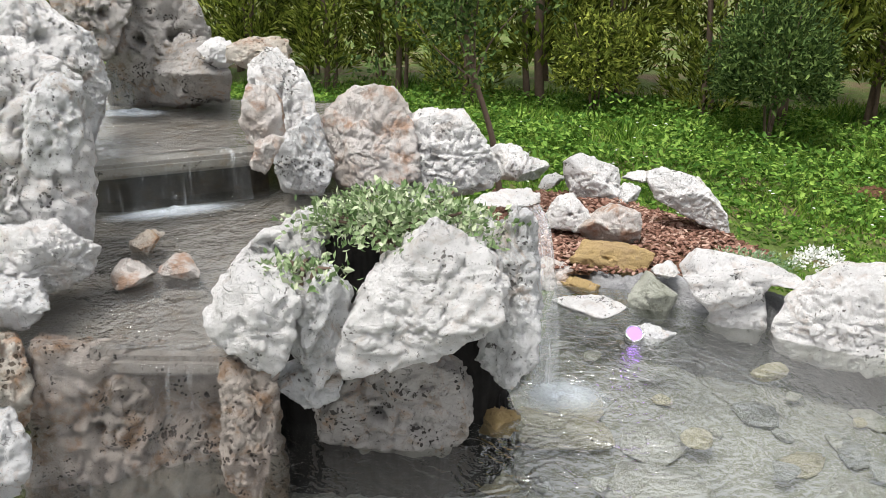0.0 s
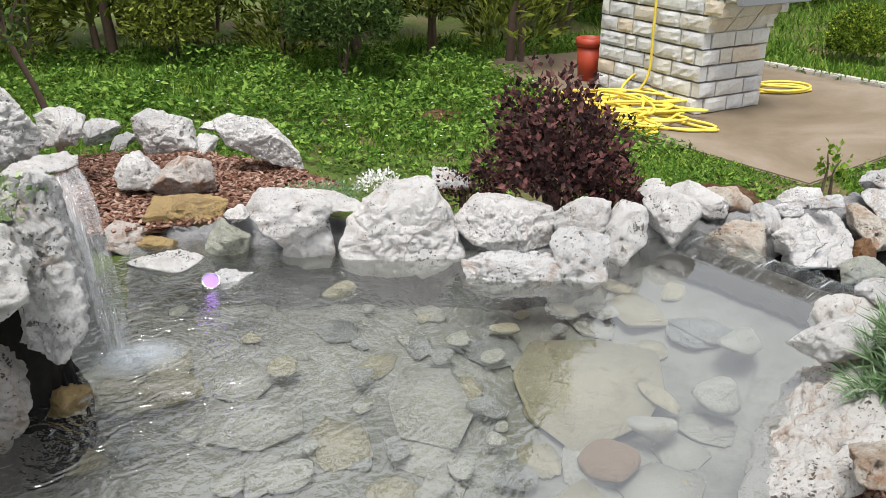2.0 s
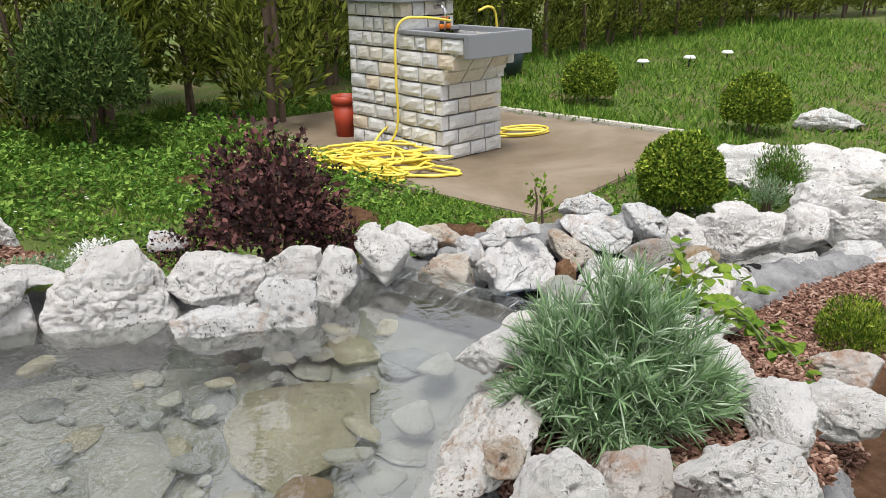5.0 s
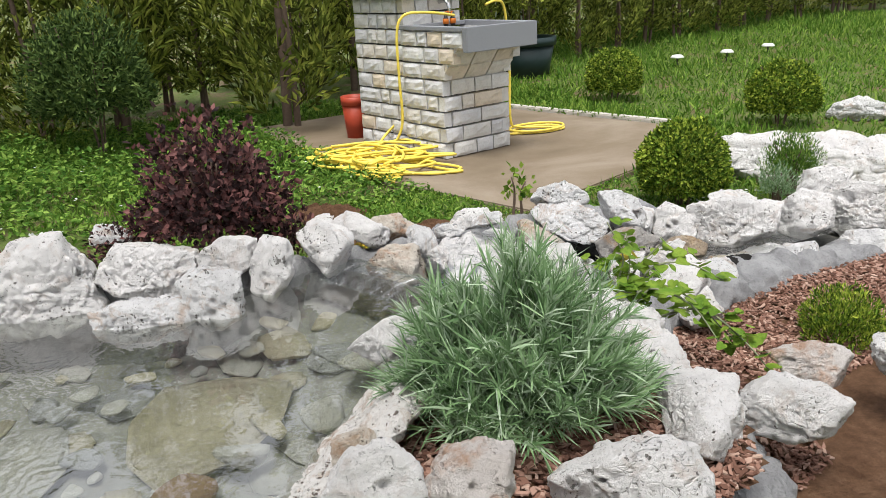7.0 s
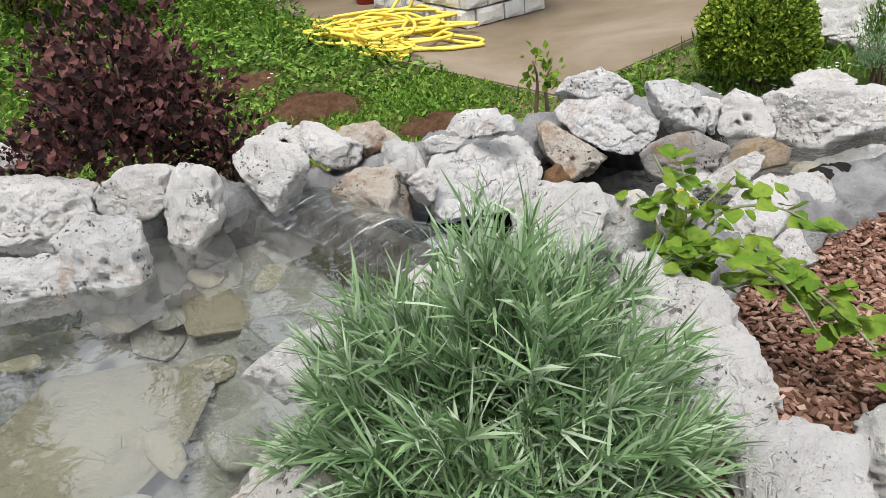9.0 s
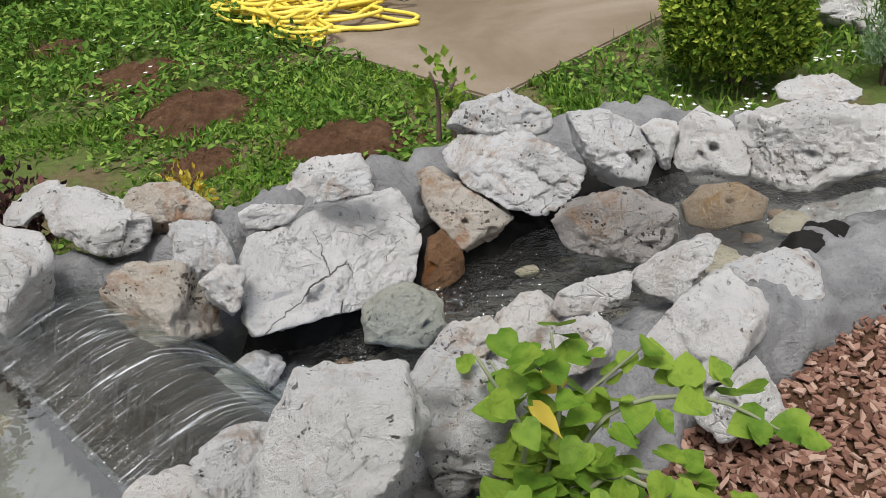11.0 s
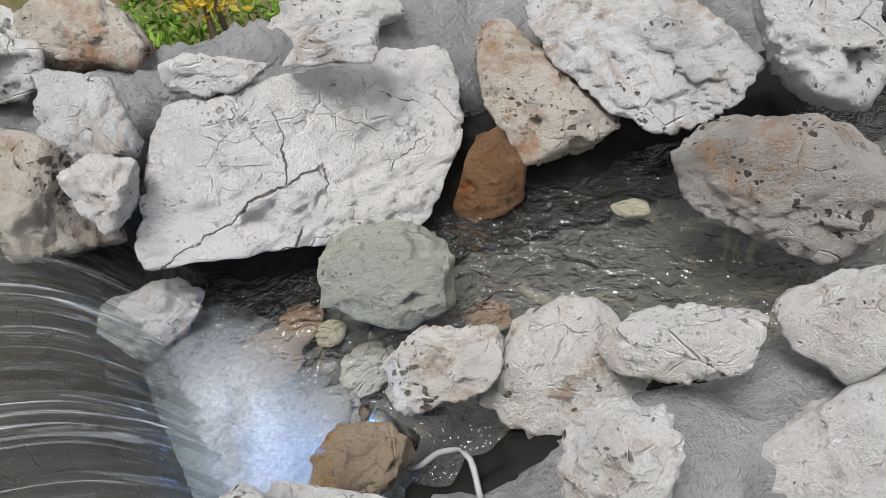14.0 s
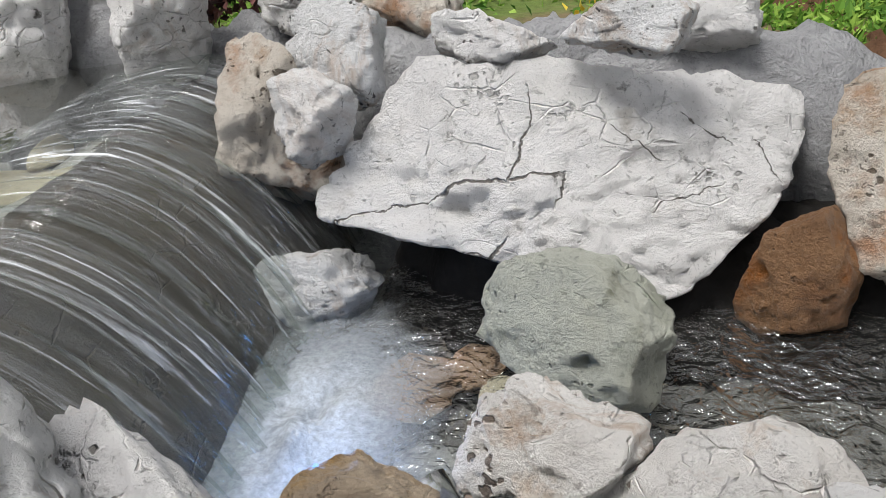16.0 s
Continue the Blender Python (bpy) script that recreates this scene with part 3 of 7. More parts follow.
def bank(name, points, widths, heights, mat, label, category="mortar", seed=0, rough=0.45, n=240):
    """A lumpy ridge of mortar along a line; points are on its foot line, width and height run along it."""
    line = curve_points(points, n)
    m, verts = 34, []
    for i, p in enumerate(line):
        t = i / (n - 1)
        d = (line[min(i + 1, n - 1)] - line[max(i - 1, 0)])
        side = Vector((d.y, -d.x, 0)).normalized()
        k = t * (len(widths) - 1)
        j = min(int(k), len(widths) - 2)
        wd = widths[j] + (widths[j + 1] - widths[j]) * (k - j)
        hh = heights[j] + (heights[j + 1] - heights[j]) * (k - j)
        ends = min(1.0, 6 * t + 0.25, 6 * (1 - t) + 0.25)
        for q in range(m + 1):
            ang = math.pi * q / m
            at = p + side * (-math.cos(ang)) * wd / 2 * ends + Vector((0, 0, (math.sin(ang) ** 0.6) * hh * ends))
            way = (side * (-math.cos(ang)) + Vector((0, 0, math.sin(ang)))).normalized()
            v = at + Vector((seed * 3.1, 0, 0))
            cell = noise.voronoi(v * 11)[0]
            verts.append(at + way * rough * (0.06 * fbm(v * 8, 5) + 0.05 * (cell[1] - cell[0]) + 0.03 * fbm(v * 24, 4) - 0.02) + noise.noise_vector(v * 12) * 0.012)
    faces = [(i * (m + 1) + q, i * (m + 1) + q + 1, (i + 1) * (m + 1) + q + 1, (i + 1) * (m + 1) + q) for i in range(n - 1) for q in range(m)]
    return tagged(new(name, mesh_of(name, verts, faces, mat)), label, category, kind="structure")


RIM = "rough grey mortar that binds the rim rocks"
bank("mortar_rim", [(0.15, 2.5, -0.25), (0.5, 2.66, -0.25), (0.9, 2.5, -0.25), (1.3, 2.4, -0.25), (1.65, 2.24, -0.25), (1.95, 2.2, -0.25), (2.25, 2.23, -0.25)],
     [0.3, 0.28, 0.28, 0.3, 0.3, 0.26, 0.2], [0.27, 0.28, 0.32, 0.33, 0.33, 0.33, 0.34], mortar, RIM, seed=1)
bank("mortar_rim", [(2.15, 2.2, -0.3), (2.5, 2.2, -0.3), (2.8, 2.28, -0.3), (3.1, 2.3, -0.3), (3.5, 2.32, -0.3), (4.0, 2.18, -0.3), (4.9, 2.0, -0.3)],
     [0.24, 0.24, 0.24, 0.26, 0.22, 0.24, 0.24], [0.38, 0.35, 0.30, 0.25, 0.13, 0.14, 0.22], mortar, RIM, seed=2)
bank("mortar_rim", [(2.3, 1.44, -0.3), (2.62, 1.46, -0.3), (2.9, 1.6, -0.3), (3.2, 1.64, -0.3), (3.6, 1.7, -0.3), (4.2, 1.7, -0.3), (4.9, 1.62, -0.3)],
     [0.22, 0.24, 0.26, 0.26, 0.24, 0.24, 0.24], [0.24, 0.25, 0.23, 0.16, 0.12, 0.10, 0.12], mortar, RIM, seed=3)
bank("mortar_rim", [(2.35, 1.5, -0.25), (2.05, 1.32, -0.25), (1.85, 1.1, -0.25), (1.7, 0.92, -0.25), (1.62, 0.72, -0.25), (1.75, 0.58, -0.25), (2.1, 0.55, -0.25),
                    (2.4, 0.66, -0.25), (2.6, 0.9, -0.25), (2.6, 1.2, -0.25), (2.5, 1.42, -0.25)],
     [0.2] * 11, [0.25, 0.26, 0.28, 0.3, 0.3, 0.28, 0.2, 0.19, 0.18, 0.2, 0.22], mortar, RIM, seed=4)

bank("mortar_rim", [(1.92, 2.2, -0.25), (2.1, 2.2, -0.25), (2.3, 2.19, -0.25), (2.5, 2.2, -0.25), (2.75, 2.28, -0.25)],
     [0.22, 0.22, 0.22, 0.2, 0.18], [0.31, 0.31, 0.31, 0.31, 0.26], mortar, RIM, seed=12)
bank("mortar_rim", [(-0.75, 1.3, -0.25), (-0.78, 0.8, -0.25), (-0.7, 0.42, -0.25), (0.2, 0.38, -0.25), (1.2, 0.38, -0.25), (1.42, 0.6, -0.25)],
     [0.2] * 6, [0.3] * 6, mortar, RIM, seed=15, n=120)
# damp foot of the rim; the shade under slab and rocks is painted in its black
WET_SHADE = "wet mortar at the waterline of the lower pool, blackened to crevice shade"
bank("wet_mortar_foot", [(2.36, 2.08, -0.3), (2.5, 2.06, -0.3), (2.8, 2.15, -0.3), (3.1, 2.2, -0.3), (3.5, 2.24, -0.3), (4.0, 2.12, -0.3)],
     [0.22, 0.24, 0.24, 0.22, 0.2, 0.2], [0.31, 0.20, 0.19, 0.2, 0.17, 0.12], shaded_wet_mortar, WET_SHADE, seed=6)
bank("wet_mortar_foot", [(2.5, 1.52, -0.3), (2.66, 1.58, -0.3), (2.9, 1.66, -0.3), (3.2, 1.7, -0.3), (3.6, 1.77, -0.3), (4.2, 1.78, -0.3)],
     [0.14, 0.16, 0.16, 0.16, 0.12, 0.10], [0.2, 0.19, 0.18, 0.16, 0.11, 0.08], shaded_wet_mortar, WET_SHADE, seed=7)
# near-black filler: its colour paints the shade of the hollow under the rocks
bank("mortar_core", [(-0.28, 1.70, -0.2), (-0.05, 1.74, -0.2), (0.15, 1.77, -0.2), (0.34, 1.84, -0.2)], [0.22, 0.24, 0.22, 0.18], [0.62, 0.70, 0.68, 0.55], shaded_wet_mortar,
     "near-black mortar core painting the shaded hollow behind the cascade rocks", seed=8)
bank("mortar_core", [(-0.15, 2.3, -0.2), (0.0, 2.3, -0.2), (0.2, 2.25, -0.2), (0.34, 2.2, -0.2)], [0.5, 0.5, 0.4, 0.2], [0.60, 0.58, 0.56, 0.5], mortar,
     "grey mortar shelf below the stone spout", seed=9)

# ---- the cascade's stepped beds ----
def cascade_bed(poly, top, label):
    slab("cascade_bed", poly, top, 0.045, bed_stone, label, "cascade bed", 0.012)
    # lower slab, set back at the front and much darker than the bed above
    slab("cascade_bed", [(x, y + 0.10) if y < 2.5 and x > -1.24 else (x, y) for x, y in poly], top - 0.045, top + 0.255, lip_stone, "near-black rock slab set back under the cascade basin", "cascade bed", 0.012)


cascade_bed([(-1.2, 1.4), (-0.62, 1.36), (-0.20, 1.42), (-0.16, 1.75), (-0.3, 2.6), (-1.3, 2.6)], 0.285, "brown wet rock bed of the lowest cascade basin")
cascade_bed([(-1.25, 2.2), (-0.92, 2.17), (-0.54, 2.42), (-0.45, 3.3), (-1.6, 3.3)], 0.455, "grey wet rock bed of the upper cascade basin")
water_sheet("cascade_water", [(-1.15, 1.37), (-0.62, 1.34), (-0.17, 1.40), (-0.1, 1.75), (-0.3, 2.55), (-1.25, 2.55)], 0.315, cascade_pool_water, "shallow rippled water of the lower cascade basin")
water_sheet("cascade_water", [(-1.2, 2.15), (-0.93, 2.14), (-0.55, 2.39), (-0.45, 3.2), (-1.5, 3.2)], 0.48, cascade_pool_water, "shallow rippled water of the upper cascade basin")
fall_sheet("waterfall", (-0.62, 1.34, 0.315), (-0.20, 1.39, 0.315), [(-0.03, 0.0), (0.012, -0.004), (0.045, -0.03), (0.055, -0.1), (0.065, -0.32)], (0.12, -1, 0),
           front_water, "thin clear curtain of water over brown rock", 40)
fall_sheet("waterfall", (-0.93, 2.14, 0.48), (-0.55, 2.39, 0.48), [(-0.02, 0.0), (0.015, -0.006), (0.03, -0.03), (0.04, -0.16)], (0.5, -0.8, 0),
           basin_water, "thin dark water curtain over a basin edge", 40)
fall_sheet("waterfall", (-1.34, 2.95, 0.80), (-1.25, 2.98, 0.82), [(-0.02, 0.02), (0.03, -0.04), (0.06, -0.14), (0.1, -0.33)], (0.45, -0.8, 0),
           basin_water, "narrow stream of water running down the top rock", 14)
fall_sheet("waterfall", (0.315, 2.06, 0.425), (0.385, 2.05, 0.425), [(-0.06, 0.01), (0.0, 0.0), (0.05, -0.02), (0.1, -0.09), (0.15, -0.22), (0.19, -0.43)], (0.35, -0.95, 0),
           jet_water, "narrow clear water jet falling from a flat stone spout", 16)

# ---- rocks: cut by flat planes, then worn, pitted and cracked ----
ROCK_LABEL = {
    "white_limestone": "rough white pitted limestone rock", "grey_limestone": "weathered grey limestone rock with pits",
    "cracked_white_limestone": "large tilted white limestone slab with dark cracks",
    "tan_limestone": "tan and rust-stained porous rock", "pink_limestone": "pale pinkish limestone rock",
    "orange_stone": "yellow-orange stained rock", "rusty_wet_stone": "wet rust-coloured rock",
    "green_grey_wet_stone": "wet greenish-grey angular stone", "brown_wet_stone": "smooth wet brown stone",
    "wet_limestone": "dark wet porous rock", "rust_patched_limestone": "white limestone rock with rust-brown patches", "weathered_limestone": "weathered grey-brown rock with deep hollows",
}
SPHERES = {}


def unit(v):
    return v / (np.linalg.norm(v, axis=-1, keepdims=True) + 1e-9)


def sphere_points(level):
    if level not in SPHERES:
        bm = bmesh.new()
        bmesh.ops.create_icosphere(bm, subdivisions=level, radius=1)
        bm.verts.ensure_lookup_table()
        SPHERES[level] = (np.array([v.co[:] for v in bm.verts]), [tuple(v.index for v in f.verts) for f in bm.faces])
        bm.free()
    return SPHERES[level]


def rock_mesh(size, seed, mat, cuts=(), level=5, rough=1.0, planes=15, tight=0.05, pits=1.0, wild=1.0, bore=(), grooves=(), under=0.0):
    """A rock of that size; under: how far its lower sides recede behind the front. cuts: flat sides seen from its front, as (degrees from right towards up, distance from the middle in half sizes)."""
    rnd = np.random.RandomState(seed)
    dirs, faces = sphere_points(level)
    normals = rnd.normal(size=(planes, 3))
    normals /= np.linalg.norm(normals, axis=1)[:, None]
    dist = rnd.uniform(0.60, 0.98, planes)
    if cuts:
        dist = np.where(np.abs(normals[:, 1]) > 0.62, rnd.uniform(0.74, 0.95, planes), rnd.uniform(1.02, 1.35, planes))
        normals = np.vstack([normals, unit(np.array([[0.7, 0.8, 0], [-0.7, 0.8, 0], [0, 0.8, 0.7], [0, 0.8, -0.7]]))])
        dist = np.append(dist, (0.8, 0.8, 0.8, 0.9))
    if cuts:
        normals = np.vstack([normals, unit(np.array([[0.15, -1, 0.1], [-0.2, -1, -0.15], [0.0, 1, 0.1]]) + rnd.normal(size=(3, 3)) * 0.12)])
        dist = np.append(dist, (0.72, 0.75, 0.7))
    for deg, far in cuts:
        c, s = math.cos(radians(deg)), math.sin(radians(deg))
        back = rnd.uniform(-0.25, 0.1)
        if under and s < -0.2:
            back, far = under, far - 0.72 * under
        normals, dist = np.vstack([normals, [c, back, s]]), np.append(dist, far)
    facing = np.maximum(dirs @ normals.T, 1e-3)
    reach = np.minimum(dist / facing, 3.0)
    p = 3.6 / tight
    r = (np.sum(reach ** -p, 1) + 1.55 ** -p) ** (-1 / p)
    pts = dirs * r[:, None] * (1.03 if cuts else 1.0)
    if not cuts:
        pts = pts / np.abs(pts).max(0)
    half = np.array(size) / 2
    big = float(np.mean(half))
    pts = pts * half
    nor = dirs / half
    nor /= np.linalg.norm(nor, axis=1)[:, None]
    shift = Vector(rnd.uniform(-50, 50, 3))
    moved = []
    f1 = 1.5 / big
    holes = [(unit(rnd.normal(size=3)), rnd.uniform(0.10, 0.24), rnd.uniform(0.10, 0.30)) for _ in range(int(7 * pits))]
    dent = np.zeros(len(dirs))
    for way, wide, deep in bore:
        away = np.arccos(np.clip(dirs @ unit(np.array(way, float)), -1, 1)) / wide
        dent -= deep * np.clip(1.6 - 1.6 * away ** 2, 0, 1)
    for way, wide, deep in holes:
        away = np.arccos(np.clip(dirs @ way, -1, 1)) / wide
        dent -= deep * np.clip(1 - away ** 2, 0, 1) ** 1.5 * min(big, 0.09)
    for x0, z0, x1, z1, deep in grooves:
        a, ab = np.array([x0, z0]), np.array([x1 - x0, z1 - z0])
        flat = pts[:, [0, 2]] / half[[0, 2]]
        flat = flat + 0.05 * np.sin(flat[:, ::-1] * 17) + 0.03 * np.sin(flat[:, ::-1] * 41 + 1)
        k = np.clip(((flat - a) @ ab) / (ab @ ab), 0, 1)
        gap = np.linalg.norm((flat - a - k[:, None] * ab) * half[[0, 2]], axis=1)
        dent -= deep * np.clip(1.4 - 1.4 * gap / 0.0042, 0, 1) * (dirs[:, 1] < 0)
    bedding, step_up = Vector(unit(rnd.normal(size=3) + np.array([0, 0, 0.8]))), 1.5 / big
    f2, f3, f4, f5, f6 = 2.4 / big, 6.5 / big, 2.6 / big, 7.5 / big, 5.0 / big
    for q, n, hole in zip(pts, nor, dent):
        v = Vector(q) + shift
        lump = fbm(v * f1, 2) * 0.05 * big
        bent = noise.noise_vector(v * f2) * (0.045 * big) + noise.noise_vector(v * f3) * (0.018 * big)
        chip = noise.voronoi(v * f4 + bent * 8)[0]
        chop = noise.voronoi(v * f5)[0]
        flat = (chip[1] - chip[0]) * 0.034 * big + (chop[1] - chop[0]) * 0.014 * big
        ledge = v.dot(bedding) * step_up + 1.3 * noise.noise(v * f1 * 1.2) + 0.25 * noise.noise(v * f3)
        flat += (ledge - math.floor(ledge) - 0.5) * 0.034 * big * max(0.0, min(1.0, 0.35 + 2.2 * noise.noise(v * f2 * 0.7 + bedding * 5)))
        ridge = -(1 - abs(noise.noise(v * f6))) ** 8 * 0.06 * big
        fine = fbm(v * 30, 4) * 0.0045 + fbm(v * 95, 2) * 0.0019
        d = noise.voronoi(v * 40 + noise.noise_vector(v * 25) * 0.8)[0][0]
        pit = -0.011 * pits * max(0.0, 1 - d / 0.45) * max(0.0, min(1.0, noise.noise(v * 10) * 2.6))
        moved.append(q + rough * np.array(bent) * wild + n * (rough * (lump + flat + ridge + fine + pit) + hole))
    return mesh_of("rock", np.array(moved).tolist(), faces, mat)


def rock(at, size, turn, lean, seed=0, mat=None, where="", cuts=(), level=5, rough=1.0, tip=0.0, name="limestone_rock", planes=15, tight=0.05, pits=1.0, group="garden rocks", bore=(), grooves=(), under=0.0):
    me = rock_mesh(size, seed, mat, cuts, 6 if max(size) > 0.27 else level, rough, planes, tight, pits, 1.0, bore, grooves, under)
    ob = new(name, me)
    ob.matrix_world = pose(*at, 0, 0, turn) @ pose(0, 0, 0, tip, -lean, 0)
    return tagged(ob, f"{ROCK_LABEL[mat.name]} {where}".strip(), "rock", group)


# large rocks with their flat sides
rock((0.175, 1.491, 0.416), (0.333, 0.240, 0.306), 11, 0, 201, white_stone, "in the cascade", ((-166, 1.12), (-75, 0.72), (-59, 0.79), (-12, 0.94), (20, 0.99), (55, 0.92), (132, 0.62), (155, 0.66), (160, 0.72),), tip=-12, bore=(((0.8, -0.7, -0.5), 0.12, 0.04),))
rock((-0.124, 1.398, 0.392), (0.187, 0.220, 0.211), 24, 0, 202, white_stone, "in the cascade", ((-158, 0.88), (-129, 0.74), (-122, 0.77), (-53, 0.89), (-18, 0.79), (54, 1.03), (82, 0.94), (143, 0.88),), tip=-10, rough=1.3, pits=1.9)
rock((-0.164, 1.663, 0.444), (0.241, 0.200, 0.164), 22, 0, 203, white_stone, "in the cascade", ((-113, 0.95), (-69, 0.91), (-18, 0.74), (49, 1.16), (127, 0.42), (149, 0.55),), tip=-30, rough=1.3, pits=1.9)
rock((-0.011, 1.430, 0.417), (0.085, 0.120, 0.162), 19, 0, 204, grey_stone, "in the cascade", ((-172, 1.03), (-116, 1.11), (-58, 0.60), (-46, 0.52), (4, 1.02), (107, 0.68), (136, 0.52),), tip=-5, rough=1.3, pits=1.9)
rock((0.084, 1.625, 0.119), (0.345, 0.260, 0.290), 14, 0, 205, weathered_stone, "in the cascade", ((-173, 1.02), (-115, 0.99), (-97, 0.93), (-29, 0.93), (9, 0.97), (42, 0.94), (111, 0.80), (161, 0.87),), tip=5, rough=1.3, pits=1.9, bore=(((-0.3, -1, 0.1), 0.15, 0.04), ((0.4, -1, -0.3), 0.12, 0.04)))
rock((-0.905, 1.820, 0.596), (0.333, 0.400, 0.561), 38, 0, 206, white_stone, "in the cascade", ((-160, 0.97), (-96, 0.97), (-76, 1.02), (-23, 1.02), (-3, 0.97), (61, 0.93), (73, 0.91), (112, 0.98), (163, 0.93),), tip=-10, rough=1.3, pits=1.9, bore=(((0.6, -0.8, -0.35), 0.10, 0.05), ((0.5, -0.8, 0.5), 0.12, 0.05), ((0.75, -0.6, 0.05), 0.09, 0.04)))
rock((-0.688, 1.677, 0.690), (0.141, 0.200, 0.199), 36, 0, 207, grey_stone, "in the cascade", ((-110, 1.14), (-87, 0.97), (-37, 0.88), (-8, 0.87), (80, 0.99), (128, 0.77), (161, 0.68),), tip=-5, rough=1.3, pits=1.9)
rock((-0.706, 1.542, 0.411), (0.282, 0.300, 0.172), 39, 0, 208, white_stone, "in the cascade", ((-131, 1.07), (-70, 0.77), (-64, 0.76), (-18, 0.93), (32, 0.89), (87, 0.95), (174, 0.94),), tip=-12, rough=1.3, pits=1.9)
rock((-0.655, 1.394, 0.391), (0.152, 0.200, 0.101), 40, 0, 209, grey_stone, "in the cascade", ((-93, 0.97), (-33, 0.97), (7, 0.96), (76, 0.79), (173, 0.88),), tip=-10, rough=1.3, pits=1.9)
rock((-0.484, 2.534, 0.538), (0.194, 0.260, 0.450), 21, 0, 210, white_stone, "in the cascade", ((-136, 0.54), (-136, 0.54), (-83, 1.02), (-13, 0.96), (14, 0.99), (67, 0.85), (106, 1.01), (170, 1.03),), tip=-10, rough=1.3, pits=1.9)
rock((-0.603, 2.669, 0.730), (0.204, 0.200, 0.096), 22, 0, 211, tan_stone, "in the cascade", ((-128, 0.99), (-80, 0.93), (-2, 0.97), (92, 0.96), (122, 0.94), (178, 0.98),), tip=-10, rough=1.3, pits=1.9)
rock((-0.433, 2.245, 0.600), (0.118, 0.140, 0.185), 22, 0, 212, pink_stone, "in the cascade", ((-156, 0.92), (-103, 0.84), (-38, 1.07), (-1, 0.99), (52, 0.96), (92, 0.99), (159, 0.93),), tip=-5)
rock((-0.401, 2.188, 0.515), (0.100, 0.120, 0.099), 22, 0, 213, pink_stone, "in the cascade", ((-106, 1.00), (-32, 0.42), (72, 1.08), (115, 0.74), (161, 0.69),), tip=-0, rough=1.3, pits=1.9)
rock((-0.209, 2.607, 0.457), (0.305, 0.260, 0.341), 15, 0, 214, pink_stone, "in the cascade", ((-179, 0.99), (-147, 1.04), (-100, 0.93), (-62, 1.04), (7, 0.91), (34, 0.99), (91, 0.99), (133, 1.07),), tip=-15)
rock((0.035, 2.683, 0.421), (0.344, 0.300, 0.286), 9, 0, 215, white_stone, "in the cascade", ((-151, 1.18), (-88, 0.97), (0, 0.99), (28, 0.68), (83, 0.91), (167, 0.84),), tip=-15, rough=1.3, pits=1.9, bore=(((-0.35, -1, -0.3), 0.10, 0.04),))
rock((-0.398, 2.466, 0.441), (0.182, 0.200, 0.260), 20, 0, 216, grey_stone, "in the cascade", ((-168, 0.90), (-98, 0.91), (-33, 1.02), (19, 0.84), (112, 0.73),), tip=-10, rough=1.3, pits=1.9)
rock((-1.143, 3.068, 0.707), (0.477, 0.400, 0.471), 28, 0, 217, weathered_stone, "in the cascade", ((-172, 1.07), (-95, 0.98), (-87, 1.01), (16, 0.69), (18, 0.67), (77, 0.83), (167, 0.85),), tip=-5, rough=1.3, pits=1.9, bore=(((0.25, -1, 0.2), 0.24, 0.08), ((-0.5, -0.8, 0.1), 0.14, 0.06), ((0.1, -1, -0.5), 0.12, 0.05)))
rock((-1.284, 2.838, 0.853), (0.280, 0.400, 0.334), 33, 0, 218, weathered_stone, "in the cascade", ((-174, 0.89), (-137, 0.83), (-105, 0.92), (-36, 0.72), (-10, 0.81), (90, 1.00),), tip=-5, rough=1.3, pits=1.9, bore=(((0.3, -1, -0.2), 0.2, 0.07), ((-0.2, -1, 0.4), 0.13, 0.05)))
rock((-1.079, 2.144, 0.827), (0.323, 0.400, 0.319), 36, 0, 219, white_stone, "in the cascade", ((-107, 0.98), (-94, 0.96), (-49, 1.08), (17, 0.79), (50, 0.68), (68, 0.66), (170, 0.87),), tip=-10, rough=1.3, pits=1.9, bore=(((0.5, -0.9, -0.2), 0.16, 0.06),))
rock((-0.457, 1.431, 0.084), (0.413, 0.200, 0.484), 34, 0, 220, wet_stone, "in the cascade", ((-105, 0.75), (-8, 0.96), (8, 1.01), (80, 0.86), (169, 0.89),), tip=-4, rough=1.3, pits=1.9, bore=(((0.25, -1, -0.1), 0.10, 0.05), ((-0.35, -1, 0.3), 0.08, 0.05)))
rock((-0.625, 1.289, 0.280), (0.120, 0.200, 0.185), 42, 0, 221, tan_stone, "in the cascade", ((-110, 0.97), (-92, 0.98), (-29, 0.97), (4, 0.98), (80, 0.90), (164, 0.78),), tip=-5, rough=1.3, pits=1.9)
rock((-0.570, 1.176, 0.181), (0.139, 0.200, 0.169), 43, 0, 222, grey_stone, "in the cascade", ((-99, 0.92), (-24, 0.85), (24, 0.98), (80, 0.88), (167, 0.80),), tip=-8, rough=1.3, pits=1.9)
rock((-0.129, 1.342, 0.183), (0.125, 0.120, 0.305), 25, 0, 223, wet_stone, "in the cascade", ((-95, 1.00), (-32, 0.54), (-22, 0.62), (84, 0.92), (172, 0.87),), tip=-0, rough=1.3, pits=1.9)
rock((0.901, 2.348, 0.147), (0.255, 0.180, 0.184), -5, 0, 224, white_stone, "on the far pond rim", ((-179, 0.98), (-154, 0.77), (-140, 0.81), (-61, 0.76), (-21, 0.82), (54, 0.82), (72, 0.81), (102, 1.07),), tip=-15)
